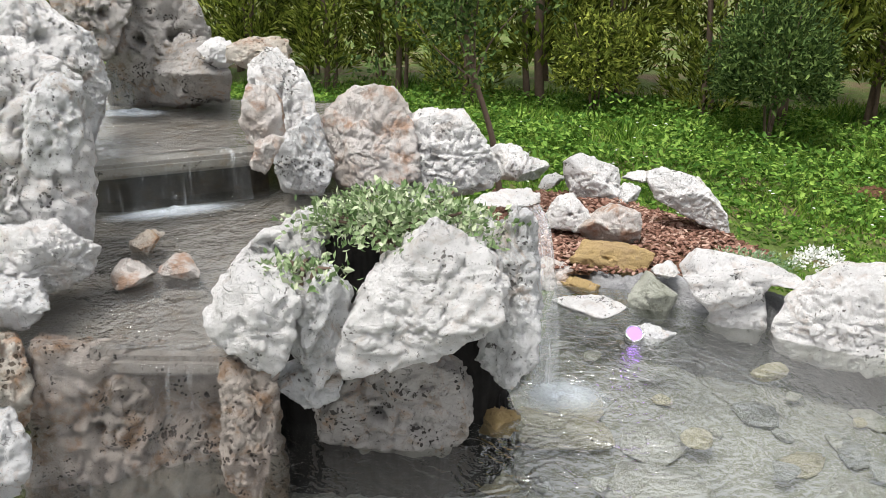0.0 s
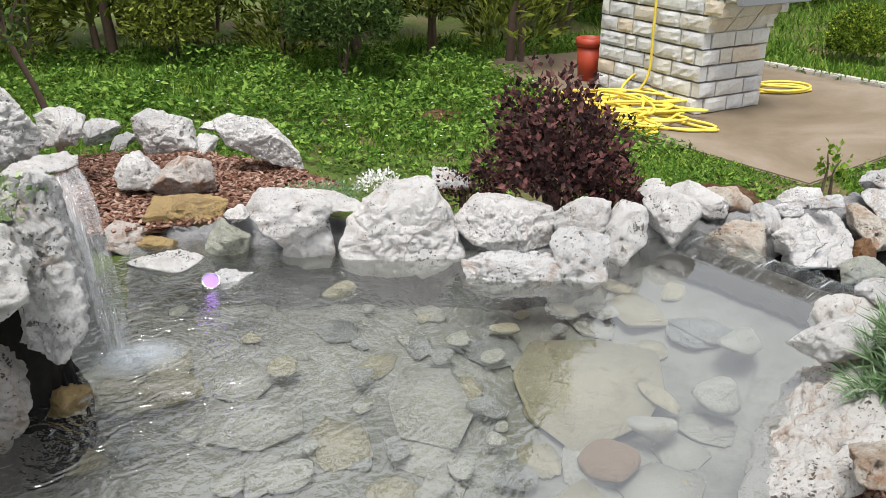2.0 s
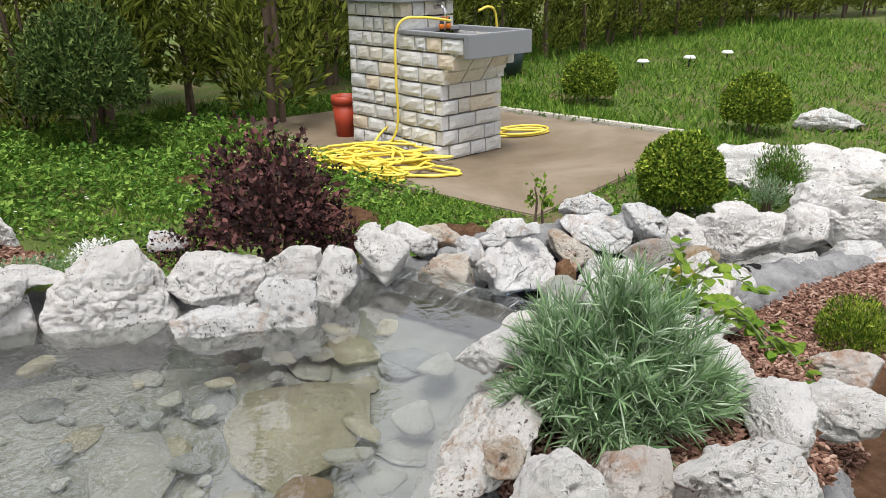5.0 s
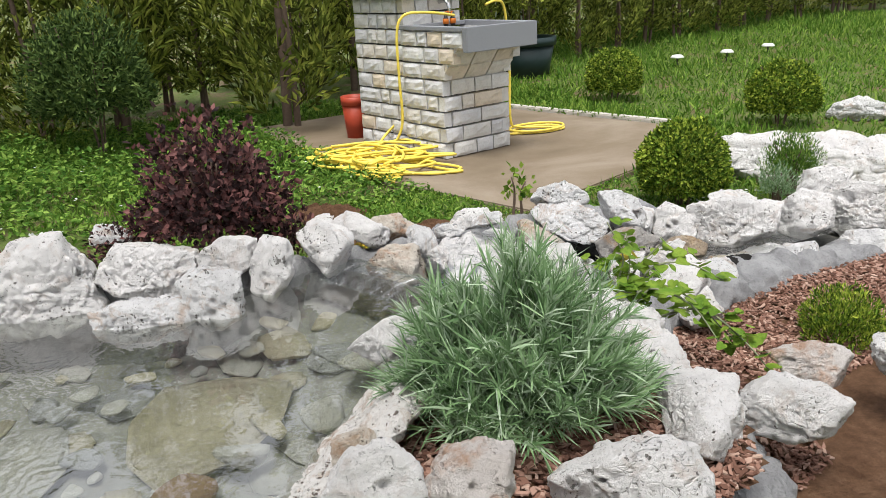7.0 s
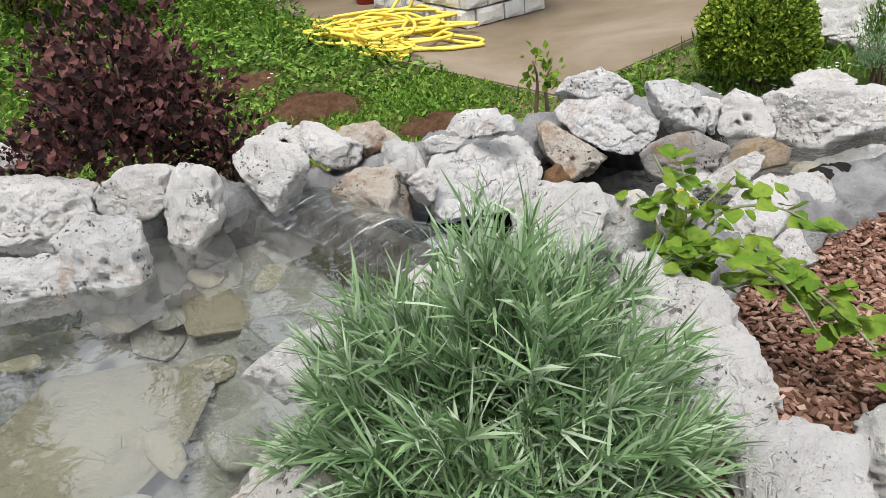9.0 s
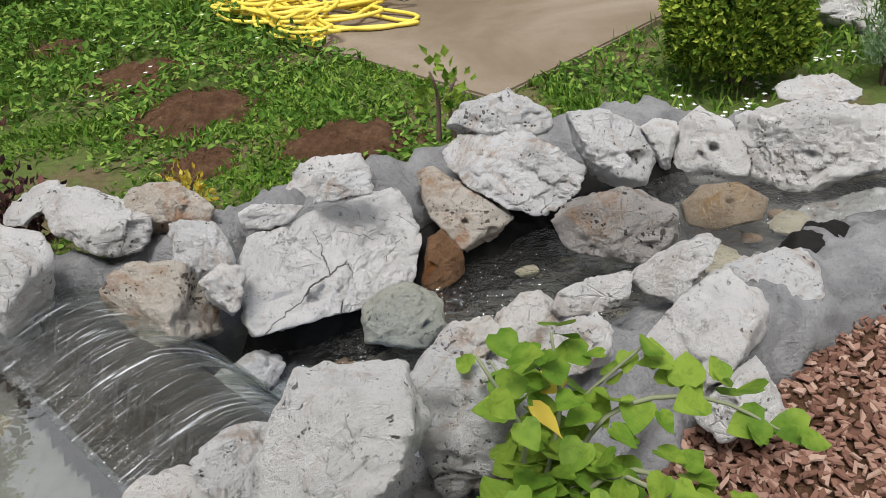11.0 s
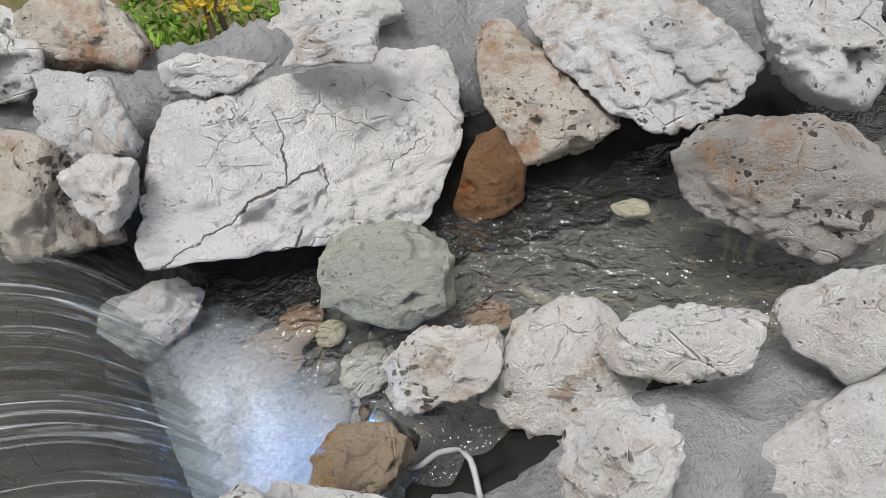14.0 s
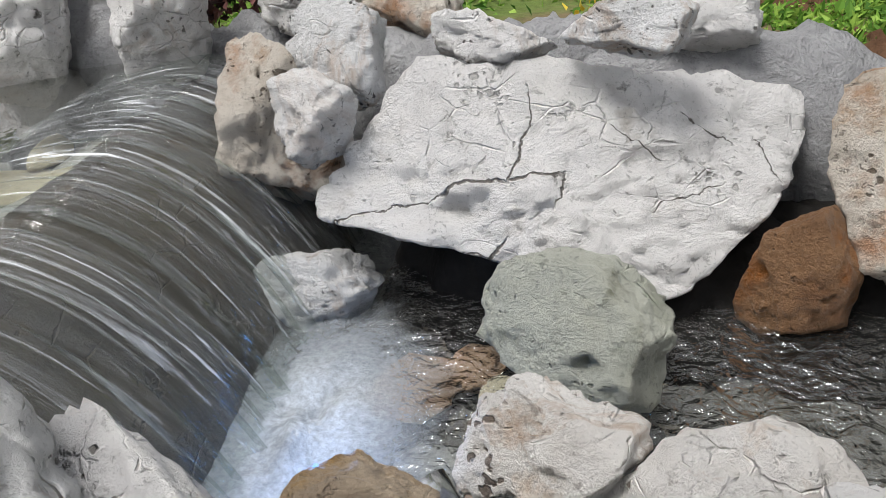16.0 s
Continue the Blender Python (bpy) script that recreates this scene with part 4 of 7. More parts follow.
rock((0.943, 2.366, 0.041), (0.162, 0.160, 0.148), -6, 0, 225, white_stone, "on the far pond rim", ((-122, 0.99), (-97, 0.90), (-12, 1.03), (7, 0.96), (95, 0.93), (160, 0.75),), tip=-5)
rock((1.235, 2.302, 0.092), (0.392, 0.260, 0.288), -13, 0, 226, white_stone, "on the far pond rim", ((-155, 1.15), (-93, 0.97), (-58, 1.13), (15, 0.78), (26, 0.81), (96, 0.95), (141, 0.76), (167, 0.85),), tip=-15, bore=(((0.75, -0.6, 0.2), 0.12, 0.03),))
rock((1.543, 2.233, 0.088), (0.310, 0.180, 0.197), -21, 0, 227, white_stone, "on the far pond rim", ((-141, 0.83), (-115, 0.87), (-64, 0.94), (-2, 0.98), (73, 0.85), (113, 1.06), (157, 0.89),), tip=-12)
rock((1.497, 2.019, 0.024), (0.292, 0.150, 0.124), -22, 0, 228, grey_stone, "on the far pond rim", ((-170, 0.90), (-106, 0.90), (-43, 0.84), (6, 0.98), (82, 0.97), (120, 0.93),), tip=-8)
rock((1.776, 2.157, 0.120), (0.187, 0.150, 0.128), -27, 0, 229, white_stone, "on the far pond rim", ((-169, 1.00), (-100, 0.94), (-51, 0.93), (2, 0.98), (70, 0.99), (133, 0.62),), tip=-15)
rock((1.686, 1.969, 0.060), (0.171, 0.150, 0.194), -27, 0, 230, grey_stone, "on the far pond rim", ((-165, 0.79), (-135, 0.76), (-67, 0.89), (-4, 0.94), (80, 0.92), (115, 1.06),), tip=-5)
rock((1.887, 2.060, 0.079), (0.129, 0.140, 0.206), -30, 0, 231, white_stone, "on the far pond rim", ((-110, 0.97), (-50, 0.71), (12, 0.96), (83, 0.95), (139, 0.91), (180, 1.00),), tip=-12)
rock((2.078, 2.121, 0.096), (0.184, 0.150, 0.188), -33, 0, 232, white_stone, "on the far pond rim", ((-154, 0.67), (-140, 0.60), (-72, 0.97), (-32, 0.80), (19, 0.98), (65, 0.83), (122, 0.95),), tip=-15)
rock((2.241, 2.214, 0.102), (0.201, 0.160, 0.122), -35, 0, 233, white_stone, "on the far pond rim", ((-145, 0.59), (-131, 0.50), (-75, 1.07), (6, 0.90), (55, 0.59), (135, 0.99),), tip=-20)
rock((0.524, 3.640, 0.084), (0.253, 0.300, 0.234), 3, 0, 234, white_stone, "on the far pond rim", ((-173, 0.90), (-162, 0.85), (-116, 0.85), (-60, 0.93), (8, 0.92), (67, 0.75), (119, 1.08),), tip=-10)
rock((0.884, 3.176, 0.143), (0.330, 0.180, 0.251), -3, 0, 235, white_stone, "on the far pond rim", ((-164, 0.76), (-137, 0.41), (-123, 0.37), (-114, 0.50), (8, 0.84), (34, 0.54), (58, 0.58), (117, 1.12),), tip=8)
rock((0.435, 3.018, 0.122), (0.167, 0.180, 0.144), 5, 0, 236, white_stone, "on the far pond rim", ((-159, 1.01), (-99, 0.90), (-28, 0.97), (35, 0.71), (109, 0.89), (153, 0.80),), tip=-10)
rock((0.587, 2.957, 0.107), (0.230, 0.200, 0.145), 2, 0, 237, pink_stone, "on the far pond rim", ((-160, 1.00), (-105, 0.96), (-89, 1.00), (6, 0.89), (68, 0.94), (139, 0.63),), tip=-10)
rock((0.588, 2.690, 0.063), (0.267, 0.140, 0.132), 3, 0, 238, orange_stone, "on the far pond rim", ((-147, 0.86), (-131, 0.79), (-49, 0.71), (-15, 0.83), (59, 0.95), (85, 0.94), (161, 0.94),), tip=-10)
rock((1.703, 0.876, 0.151), (0.082, 0.100, 0.081), -44, 0, 239, tan_stone, "around the lavender bed", ((-157, 0.78), (-77, 0.88), (-8, 0.95), (46, 0.89), (117, 0.78),), tip=-20, bore=(((0.1, -1, 0.1), 0.42, 0.045),))
rock((1.919, 1.237, 0.176), (0.170, 0.140, 0.129), -41, 0, 240, white_stone, "around the lavender bed", ((-114, 0.96), (-66, 0.87), (4, 0.96), (123, 0.35), (138, 0.34),), tip=-20)
rock((1.649, 0.649, 0.223), (0.155, 0.130, 0.156), -25, 0, 241, white_stone, "around the lavender bed", ((-147, 0.84), (-64, 0.75), (11, 0.91), (49, 0.89), (105, 0.91), (144, 0.81),), tip=-20)
rock((1.786, 0.626, 0.203), (0.132, 0.150, 0.125), -32, 0, 242, pink_stone, "around the lavender bed", ((-123, 0.65), (-37, 0.88), (3, 0.99), (81, 1.03), (102, 0.92), (156, 0.86),), tip=-20)
rock((2.097, 0.637, 0.104), (0.267, 0.200, 0.140), -43, 0, 243, white_stone, "around the lavender bed", ((-169, 1.04), (-86, 0.93), (-4, 1.00), (21, 0.94), (70, 1.00), (137, 0.54),), tip=-25)
rock((2.426, 0.783, 0.019), (0.131, 0.140, 0.149), -48, 0, 244, white_stone, "around the lavender bed", ((-152, 0.71), (-125, 0.69), (-69, 1.01), (-2, 0.97), (68, 0.95), (121, 0.82),), tip=-20)
rock((2.724, 0.817, -0.058), (0.231, 0.200, 0.150), -53, 0, 245, white_stone, "around the lavender bed", ((-170, 0.94), (-105, 0.97), (-56, 0.82), (-17, 0.82), (57, 0.94), (81, 0.91), (144, 0.97),), tip=-20)
rock((2.959, 0.968, -0.066), (0.196, 0.160, 0.108), -54, 0, 246, pink_stone, "around the lavender bed", ((-150, 0.74), (-90, 1.00), (-11, 0.80), (84, 0.99), (129, 0.83),), tip=-20)
rock((2.393, 2.057, 0.072), (0.095, 0.100, 0.113), 11, 0, 247, grey_stone, "beside the lower pool", ((-137, 0.94), (-96, 0.91), (-39, 1.19), (12, 0.84), (73, 0.77), (165, 0.89),), tip=-35)
rock((2.416, 1.973, 0.028), (0.078, 0.100, 0.085), 12, 0, 248, white_stone, "beside the lower pool", ((-174, 0.93), (-147, 0.80), (-54, 0.64), (-32, 0.58), (64, 0.91), (108, 0.95),), tip=-30)
rock((2.285, 2.030, -0.010), (0.250, 0.170, 0.190), -50, 0, 249, tan_stone, "beside the lower pool")
rock((2.538, 2.118, 0.066), (0.118, 0.080, 0.050), 3, 0, 250, white_stone, "beside the lower pool", ((-106, 0.88), (-41, 0.88), (53, 0.45), (116, 1.15), (180, 1.00),), tip=-30)
rock((2.677, 2.237, 0.043), (0.171, 0.140, 0.084), -5, 0, 251, white_stone, "beside the lower pool", ((-176, 1.00), (-135, 1.07), (-62, 0.64), (9, 0.96), (74, 0.98), (94, 0.99), (156, 0.87),), tip=-35)
rock((2.672, 2.105, 0.084), (0.117, 0.080, 0.047), -5, 0, 252, grey_stone, "beside the lower pool", ((-100, 0.85), (-6, 0.89), (85, 0.98), (156, 0.63),), tip=-30)
rock((2.361, 2.232, 0.076), (0.151, 0.140, 0.120), 11, 0, 253, tan_stone, "beside the lower pool", ((-115, 0.66), (-47, 1.13), (15, 0.81), (39, 0.73), (78, 0.83), (167, 0.92),), tip=-35)
rock((2.927, 2.124, -0.049), (0.181, 0.120, 0.179), -18, 0, 254, tan_stone, "beside the lower pool", ((-172, 0.87), (-142, 0.70), (-67, 0.88), (-39, 0.99), (51, 0.38), (110, 1.15),), tip=-30)
rock((2.834, 2.066, -0.117), (0.094, 0.100, 0.120), -15, 0, 255, rust_stone, "beside the lower pool", ((-109, 1.06), (-71, 0.84), (-4, 0.98), (44, 0.89), (120, 0.73), (156, 0.60),), tip=-20, rough=0.8, pits=0.4)
rock((2.691, 1.902, -0.101), (0.152, 0.120, 0.122), -7, 0, 256, green_stone, "beside the lower pool", ((-115, 0.77), (-60, 1.03), (-8, 0.96), (41, 0.92), (90, 1.00), (131, 0.99), (176, 0.97),), tip=-30, rough=0.85, pits=0.5)
rock((2.736, 1.737, -0.066), (0.117, 0.100, 0.083), -13, 0, 257, patchy_stone, "beside the lower pool", ((-159, 0.95), (-64, 0.62), (-21, 0.74), (25, 1.12), (87, 0.99), (145, 0.79),), tip=-30)
rock((2.846, 1.722, -0.079), (0.158, 0.120, 0.140), -23, 0, 258, patchy_stone, "beside the lower pool", ((-113, 0.95), (-56, 0.78), (-44, 0.77), (30, 0.83), (38, 0.80), (96, 0.97), (138, 0.73), (156, 0.67),), tip=-30)
rock((2.859, 1.579, -0.003), (0.089, 0.120, 0.092), -29, 0, 259, white_stone, "beside the lower pool", ((-163, 0.97), (-78, 0.83), (-5, 0.94), (43, 1.11), (105, 0.81), (140, 0.73),), tip=-30)
rock((2.942, 1.679, -0.004), (0.128, 0.100, 0.079), -31, 0, 260, white_stone, "beside the lower pool", ((-151, 1.19), (-77, 0.79), (-45, 0.75), (-6, 0.89), (117, 0.44), (159, 0.70),), tip=-30)
rock((3.110, 1.682, -0.014), (0.142, 0.100, 0.123), -42, 0, 261, white_stone, "beside the lower pool", ((-143, 1.02), (-107, 0.92), (-27, 0.55), (52, 1.21), (126, 0.41), (132, 0.41),), tip=-30)
rock((3.046, 2.139, -0.021), (0.327, 0.200, 0.208), -24, 0, 262, grey_stone, "beside the lower pool", ((-152, 0.68), (-135, 0.66), (-112, 0.81), (-62, 1.03), (-37, 1.01), (-11, 1.00), (39, 0.71), (41, 0.71), (99, 0.98), (145, 1.07),), tip=-40, bore=(((-0.5, -0.7, 0.5), 0.06, 0.03),), grooves=((0.0, 0.2, 0.4, -0.3, 0.014), (0.4, -0.3, 0.75, -0.4, 0.012)), under=0.5)
rock((3.063, 2.219, 0.083), (0.222, 0.140, 0.108), -23, 0, 263, grey_stone, "beside the lower pool", ((-130, 0.75), (-103, 0.76), (-1, 1.00), (34, 0.75), (115, 0.81), (152, 0.81),), tip=-30)
rock((3.219, 2.039, 0.036), (0.176, 0.160, 0.152), -34, 0, 264, grey_stone, "beside the lower pool", ((-158, 0.60), (-126, 0.70), (-88, 1.00), (-12, 1.04), (30, 0.71), (61, 0.74), (99, 1.03),), tip=-35, bore=(((0.75, -0.6, -0.5), 0.25, 0.05),))
rock((3.139, 1.903, -0.059), (0.232, 0.160, 0.153), -35, 0, 265, weathered_stone, "beside the lower pool", ((-162, 0.86), (-113, 0.78), (-103, 0.82), (-23, 1.03), (0, 1.00), (50, 0.93), (109, 0.86), (133, 0.90),), tip=-25)
rock((3.467, 2.199, -0.086), (0.092, 0.100, 0.116), -39, 0, 266, white_stone, "beside the lower pool", ((-142, 0.42), (-68, 1.02), (-13, 0.78), (84, 0.97), (118, 1.00),), tip=-30)
rock((3.593, 2.157, -0.116), (0.184, 0.140, 0.181), -43, 0, 267, white_stone, "beside the lower pool", ((-158, 1.05), (-85, 0.93), (-8, 1.04), (29, 0.71), (65, 0.76), (127, 1.01), (171, 0.93),), tip=-25, bore=(((0.1, -1, 0.0), 0.2, 0.04),))
rock((3.468, 1.967, -0.150), (0.177, 0.140, 0.109), -45, 0, 268, brown_stone, "beside the lower pool", ((-165, 0.98), (-112, 1.02), (-60, 0.74), (-8, 0.93), (49, 0.97), (107, 0.87), (151, 0.84),), tip=-30, rough=0.55, pits=0.3)
rock((3.084, 1.586, -0.109), (0.208, 0.200, 0.256), -46, 0, 269, white_stone, "beside the lower pool", ((-147, 1.07), (-106, 0.99), (-46, 0.64), (-38, 0.61), (-17, 0.78), (60, 1.03), (105, 0.88), (140, 0.56), (145, 0.57),), tip=-38, bore=(), grooves=((-0.5, 0.3, 0.1, -0.2, 0.012), (0.1, -0.2, 0.2, -0.8, 0.012)))
rock((3.073, 1.462, -0.123), (0.134, 0.160, 0.134), -52, 0, 270, white_stone, "beside the lower pool", ((-117, 1.00), (-56, 0.69), (37, 0.69), (38, 0.69), (143, 0.53), (148, 0.53),), tip=-38)
rock((2.405, 1.935, -0.135), (0.130, 0.110, 0.075), 11, 0, 271, grey_stone, "beside the lower pool", ((-158, 1.00), (-85, 0.94), (-27, 0.80), (39, 0.90), (107, 0.85), (163, 0.90),), tip=-20)
rock((3.755, 1.999, -0.095), (0.364, 0.200, 0.197), -47, 0, 272, white_stone, "along the stream", ((-171, 0.90), (-97, 0.98), (-51, 0.82), (-6, 0.91), (84, 0.97), (122, 0.97),), tip=-15)
rock((4.069, 1.919, -0.099), (0.229, 0.200, 0.211), -51, 0, 273, white_stone, "along the stream", ((-167, 0.95), (-106, 0.94), (-57, 0.87), (3, 0.98), (79, 0.96), (135, 0.79),), tip=-15)
rock((4.341, 1.835, -0.115), (0.298, 0.200, 0.231), -55, 0, 274, white_stone, "along the stream", ((-173, 0.94), (-124, 1.03), (-78, 0.91), (5, 0.93), (82, 0.96), (125, 0.95),), tip=-15)
rock((2.647, 1.666, -0.092), (0.094, 0.090, 0.076), 36, 0, 275, brown_stone, "beside the lower pool", ((-176, 0.96), (-117, 0.79), (-61, 0.98), (3, 0.97), (46, 0.77), (88, 0.98), (139, 1.12),), tip=-30, rough=0.9, pits=0.6)
rock((2.457, 1.417, 0.137), (0.177, 0.200, 0.180), -18, 0, 276, white_stone, "around the lavender bed", ((-152, 1.19), (-66, 0.59), (-28, 0.80), (15, 1.01), (81, 0.92), (139, 0.99), (156, 0.94), (178, 0.98),), tip=-35)
rock((2.254, 1.523, -0.018), (0.195, 0.180, 0.165), -5, 0, 277, patchy_stone, "around the lavender bed", ((-112, 0.69), (-24, 1.01), (3, 0.99), (49, 0.93), (94, 0.98), (121, 0.99), (175, 0.97),), tip=-30)
rock((2.339, 1.531, 0.050), (0.099, 0.120, 0.110), -10, 0, 278, grey_stone, "around the lavender bed", ((-137, 0.39), (-115, 0.51), (-2, 0.97), (93, 0.94), (109, 0.80),), tip=-25)
rock((2.629, 1.474, 0.037), (0.180, 0.120, 0.203), -27, 0, 279, grey_stone, "around the lavender bed", ((-164, 0.82), (-86, 0.96), (-24, 0.90), (43, 0.76), (75, 0.84), (134, 1.06),), tip=-15)
rock((2.424, 1.396, 0.009), (0.110, 0.080, 0.087), -17, 0, 280, brown_stone, "around the lavender bed", ((-105, 1.05), (-52, 0.59), (-11, 0.81), (80, 1.02), (139, 0.50), (162, 0.70),), tip=-30, rough=0.55, pits=0.3)
rock((3.746, 1.863, -0.299), (0.545, 0.260, 0.295), -49, 0, 281, grey_stone, "along the stream", ((-163, 0.95), (-108, 0.95), (-49, 0.76), (-22, 0.85), (13, 1.02), (103, 0.80), (129, 0.66),), tip=-35)
rock((4.211, 1.688, -0.284), (0.323, 0.260, 0.302), -56, 0, 282, grey_stone, "along the stream", ((-162, 0.90), (-147, 0.90), (-86, 0.97), (5, 0.91), (43, 0.83), (101, 0.94), (151, 0.96),), tip=-30)
rock((2.632, 2.063, -0.053), (0.456, 0.120, 0.259), 29, 0, 283, slab_stone, "beside the lower pool", ((-124, 0.73), (-121, 0.71), (-44, 0.91), (-35, 0.85), (-25, 0.84), (-15, 0.87), (5, 1.03), (67, 0.85), (74, 0.80), (155, 0.99), (158, 0.99), (180, 1.00),), tip=-45, bore=(), under=0.15, rough=1.0)
rock((0.337, 1.671, 0.352), (0.133, 0.200, 0.390), 5, 0, 284, grey_stone, "in the cascade", ((-114, 1.02), (-68, 0.83), (-24, 0.94), (26, 0.87), (82, 0.98), (137, 0.75), (161, 0.73),), tip=-4, rough=1.3, pits=1.9)
rock((2.510, 1.118, 0.047), (0.274, 0.150, 0.371), 27, 0, 285, white_stone, "around the lavender bed", ((-163, 1.10), (-80, 0.83), (-56, 0.60), (-41, 0.60), (-16, 0.77), (48, 1.19), (123, 0.47), (131, 0.46), (161, 0.78),), tip=-77)
rock((2.377, 0.776, 0.067), (0.254, 0.150, 0.173), 45, 0, 286, white_stone, "around the lavender bed", ((-132, 1.01), (-107, 0.88), (-62, 1.01), (-14, 0.92), (25, 1.00), (121, 0.52), (127, 0.48), (166, 0.86),), tip=-73)
rock((1.823, 1.093, 0.050), (0.499, 0.110, 0.297), -136, 0, 287, patchy_stone, "around the lavender bed", ((-106, 1.09), (-87, 0.97), (-5, 0.99), (15, 0.98), (84, 1.04), (114, 0.73), (143, 0.63), (179, 0.98),), tip=-51)
rock((-1.120, 2.395, 0.681), (0.226, 0.200, 0.384), 34, 0, 288, grey_stone, "in the cascade", ((-172, 0.94), (-93, 0.98), (-34, 0.92), (21, 0.87), (75, 0.80), (148, 1.07),), tip=-5, rough=1.3, pits=1.9)
rock((5.618, 2.652, -0.203), (0.426, 0.400, 0.232), -56, 0, 289, white_stone, "along the stream", ((-103, 0.89), (-95, 0.90), (3, 0.94), (70, 0.93), (133, 0.76), (173, 0.91),), tip=-30)
rock((4.380, 2.068, -0.077), (0.223, 0.200, 0.207), -53, 0, 290, white_stone, "along the stream", ((-150, 0.94), (-81, 0.91), (-7, 0.95), (52, 0.85), (108, 0.92), (165, 0.93),), tip=-20)
rock((6.663, 3.553, -0.164), (0.490, 0.300, 0.186), -54, 0, 291, grey_stone, "along the stream", ((-142, 1.18), (-81, 0.87), (-45, 0.89), (37, 0.64), (52, 0.66), (140, 0.80), (169, 0.87),), tip=-10)
rock((5.027, 2.663, -0.186), (1.057, 0.400, 0.410), -52, 0, 292, white_stone, "along the stream", ((-171, 0.92), (-133, 0.84), (-80, 0.96), (-46, 0.85), (11, 0.94), (80, 1.02), (98, 0.96), (140, 1.03),), tip=-35)
rock((-0.023, 1.452, 0.364), (0.138, 0.120, 0.239), 19, 0, 293, grey_stone, "in the cascade", ((-131, 0.85), (-62, 0.82), (-14, 0.82), (61, 1.01), (111, 0.83), (156, 0.81),), tip=-5, rough=1.3, pits=1.9)
rock((-0.065, 1.475, 0.216), (0.157, 0.120, 0.101), 21, 0, 294, grey_stone, "in the cascade", ((-145, 0.63), (-58, 0.81), (-5, 0.92), (95, 0.91), (120, 0.78),), tip=-0, rough=1.3, pits=1.9)
rock((3.319, 1.657, -0.134), (0.179, 0.140, 0.164), 0, 0, 295, grey_stone, "beside the lower pool", ((-157, 0.99), (-98, 0.95), (-37, 0.83), (3, 1.00), (86, 0.94), (169, 0.95),), tip=-72)
# smaller rocks between them
rock((0.505, 2.401, 0.017), (0.249, 0.180, 0.066), -22, 0, seed=11, mat=white_stone, where="on the far pond rim")
rock((0.389, 2.654, 0.012), (0.187, 0.200, 0.140), -22, 0, seed=12, mat=pink_stone, where="on the far pond rim")
rock((0.485, 2.582, 0.012), (0.169, 0.120, 0.076), -22, 0, seed=14, mat=orange_stone, where="on the far pond rim")
rock((0.708, 2.442, 0.031), (0.155, 0.140, 0.158), -22, 0, seed=15, mat=green_stone, where="on the far pond rim")
rock((0.744, 2.508, 0.113), (0.105, 0.120, 0.055), -22, 0, seed=16, mat=white_stone, where="on the far pond rim")
rock((1.032, 2.461, 0.141), (0.250, 0.200, 0.033), -22, 0, seed=19, mat=white_stone, where="on the far pond rim")
rock((2.131, 2.335, 0.114), (0.109, 0.140, 0.035), -22, 0, seed=28, mat=white_stone, where="on the far pond rim")
rock((1.468, 2.600, 0.120), (0.188, 0.200, 0.082), -22, 0, seed=31, mat=grey_stone, where="on the far pond rim")
rock((0.222, 3.922, 0.042), (0.179, 0.300, 0.116), -22, 0, seed=36, mat=white_stone, where="on the far pond rim")
rock((0.692, 3.626, 0.033), (0.158, 0.200, 0.116), -22, 0, seed=37, mat=white_stone, where="on the far pond rim")
rock((0.750, 3.797, 0.067), (0.190, 0.200, 0.031), -22, 0, seed=38, mat=white_stone, where="on the far pond rim")
rock((0.351, 3.717, 0.056), (0.107, 0.200, 0.055), -22, 0, seed=39, mat=white_stone, where="on the far pond rim")
rock((-1.000, 2.968, 0.626), (0.351, 0.350, 0.252), 10, 0, seed=47, mat=weathered_stone, where="in the cascade")
rock((-0.859, 2.909, 0.690), (0.124, 0.200, 0.127), 10, 0, seed=48, mat=white_stone, where="in the cascade")
rock((0.268, 1.720, 0.467), (0.134, 0.200, 0.107), 10, 0, seed=60, mat=white_stone, where="in the cascade")
rock((0.302, 1.732, -0.001), (0.134, 0.150, 0.092), 10, 0, seed=64, mat=orange_stone, where="in the cascade")
rock((-0.564, 1.690, 0.335), (0.126, 0.140, 0.067), 10, 0, seed=69, mat=pink_stone, where="in the cascade")
rock((-0.468, 1.757, 0.328), (0.109, 0.140, 0.046), 10, 0, seed=70, mat=pink_stone, where="in the cascade")
rock((-0.633, 1.894, 0.335), (0.095, 0.140, 0.058), 10, 0, seed=71, mat=tan_stone, where="in the cascade")
rock((0.276, 2.142, 0.435), (0.180, 0.200, 0.025), 10, 0, seed=72, mat=white_stone, where="in the cascade")
rock((0.187, 3.218, 0.255), (0.180, 0.200, 0.164), 10, 0, seed=73, mat=white_stone, where="in the cascade")
rock((0.688, 2.240, 0.011), (0.154, 0.100, 0.074), 10, 0, seed=74, mat=grey_stone, where="in the cascade")
rock((3.147, 0.860, -0.060), (0.169, 0.200, 0.148), -28, 0, seed=85, mat=white_stone, where="around the lavender bed")
rock((5.470, 2.587, -0.260), (0.444, 0.400, 0.250), -26, 0, seed=132, mat=white_stone, where="along the stream")
rock((4.862, 3.008, -0.146), (0.129, 0.300, 0.157), -26, 0, seed=134, mat=white_stone, where="along the stream")
rock((4.466, 2.094, -0.052), (0.229, 0.200, 0.131), -26, 0, seed=135, mat=white_stone, where="along the stream")
rock((3.946, 2.150, -0.061), (0.255, 0.150, 0.057), -26, 0, seed=136, mat=white_stone, where="along the stream")
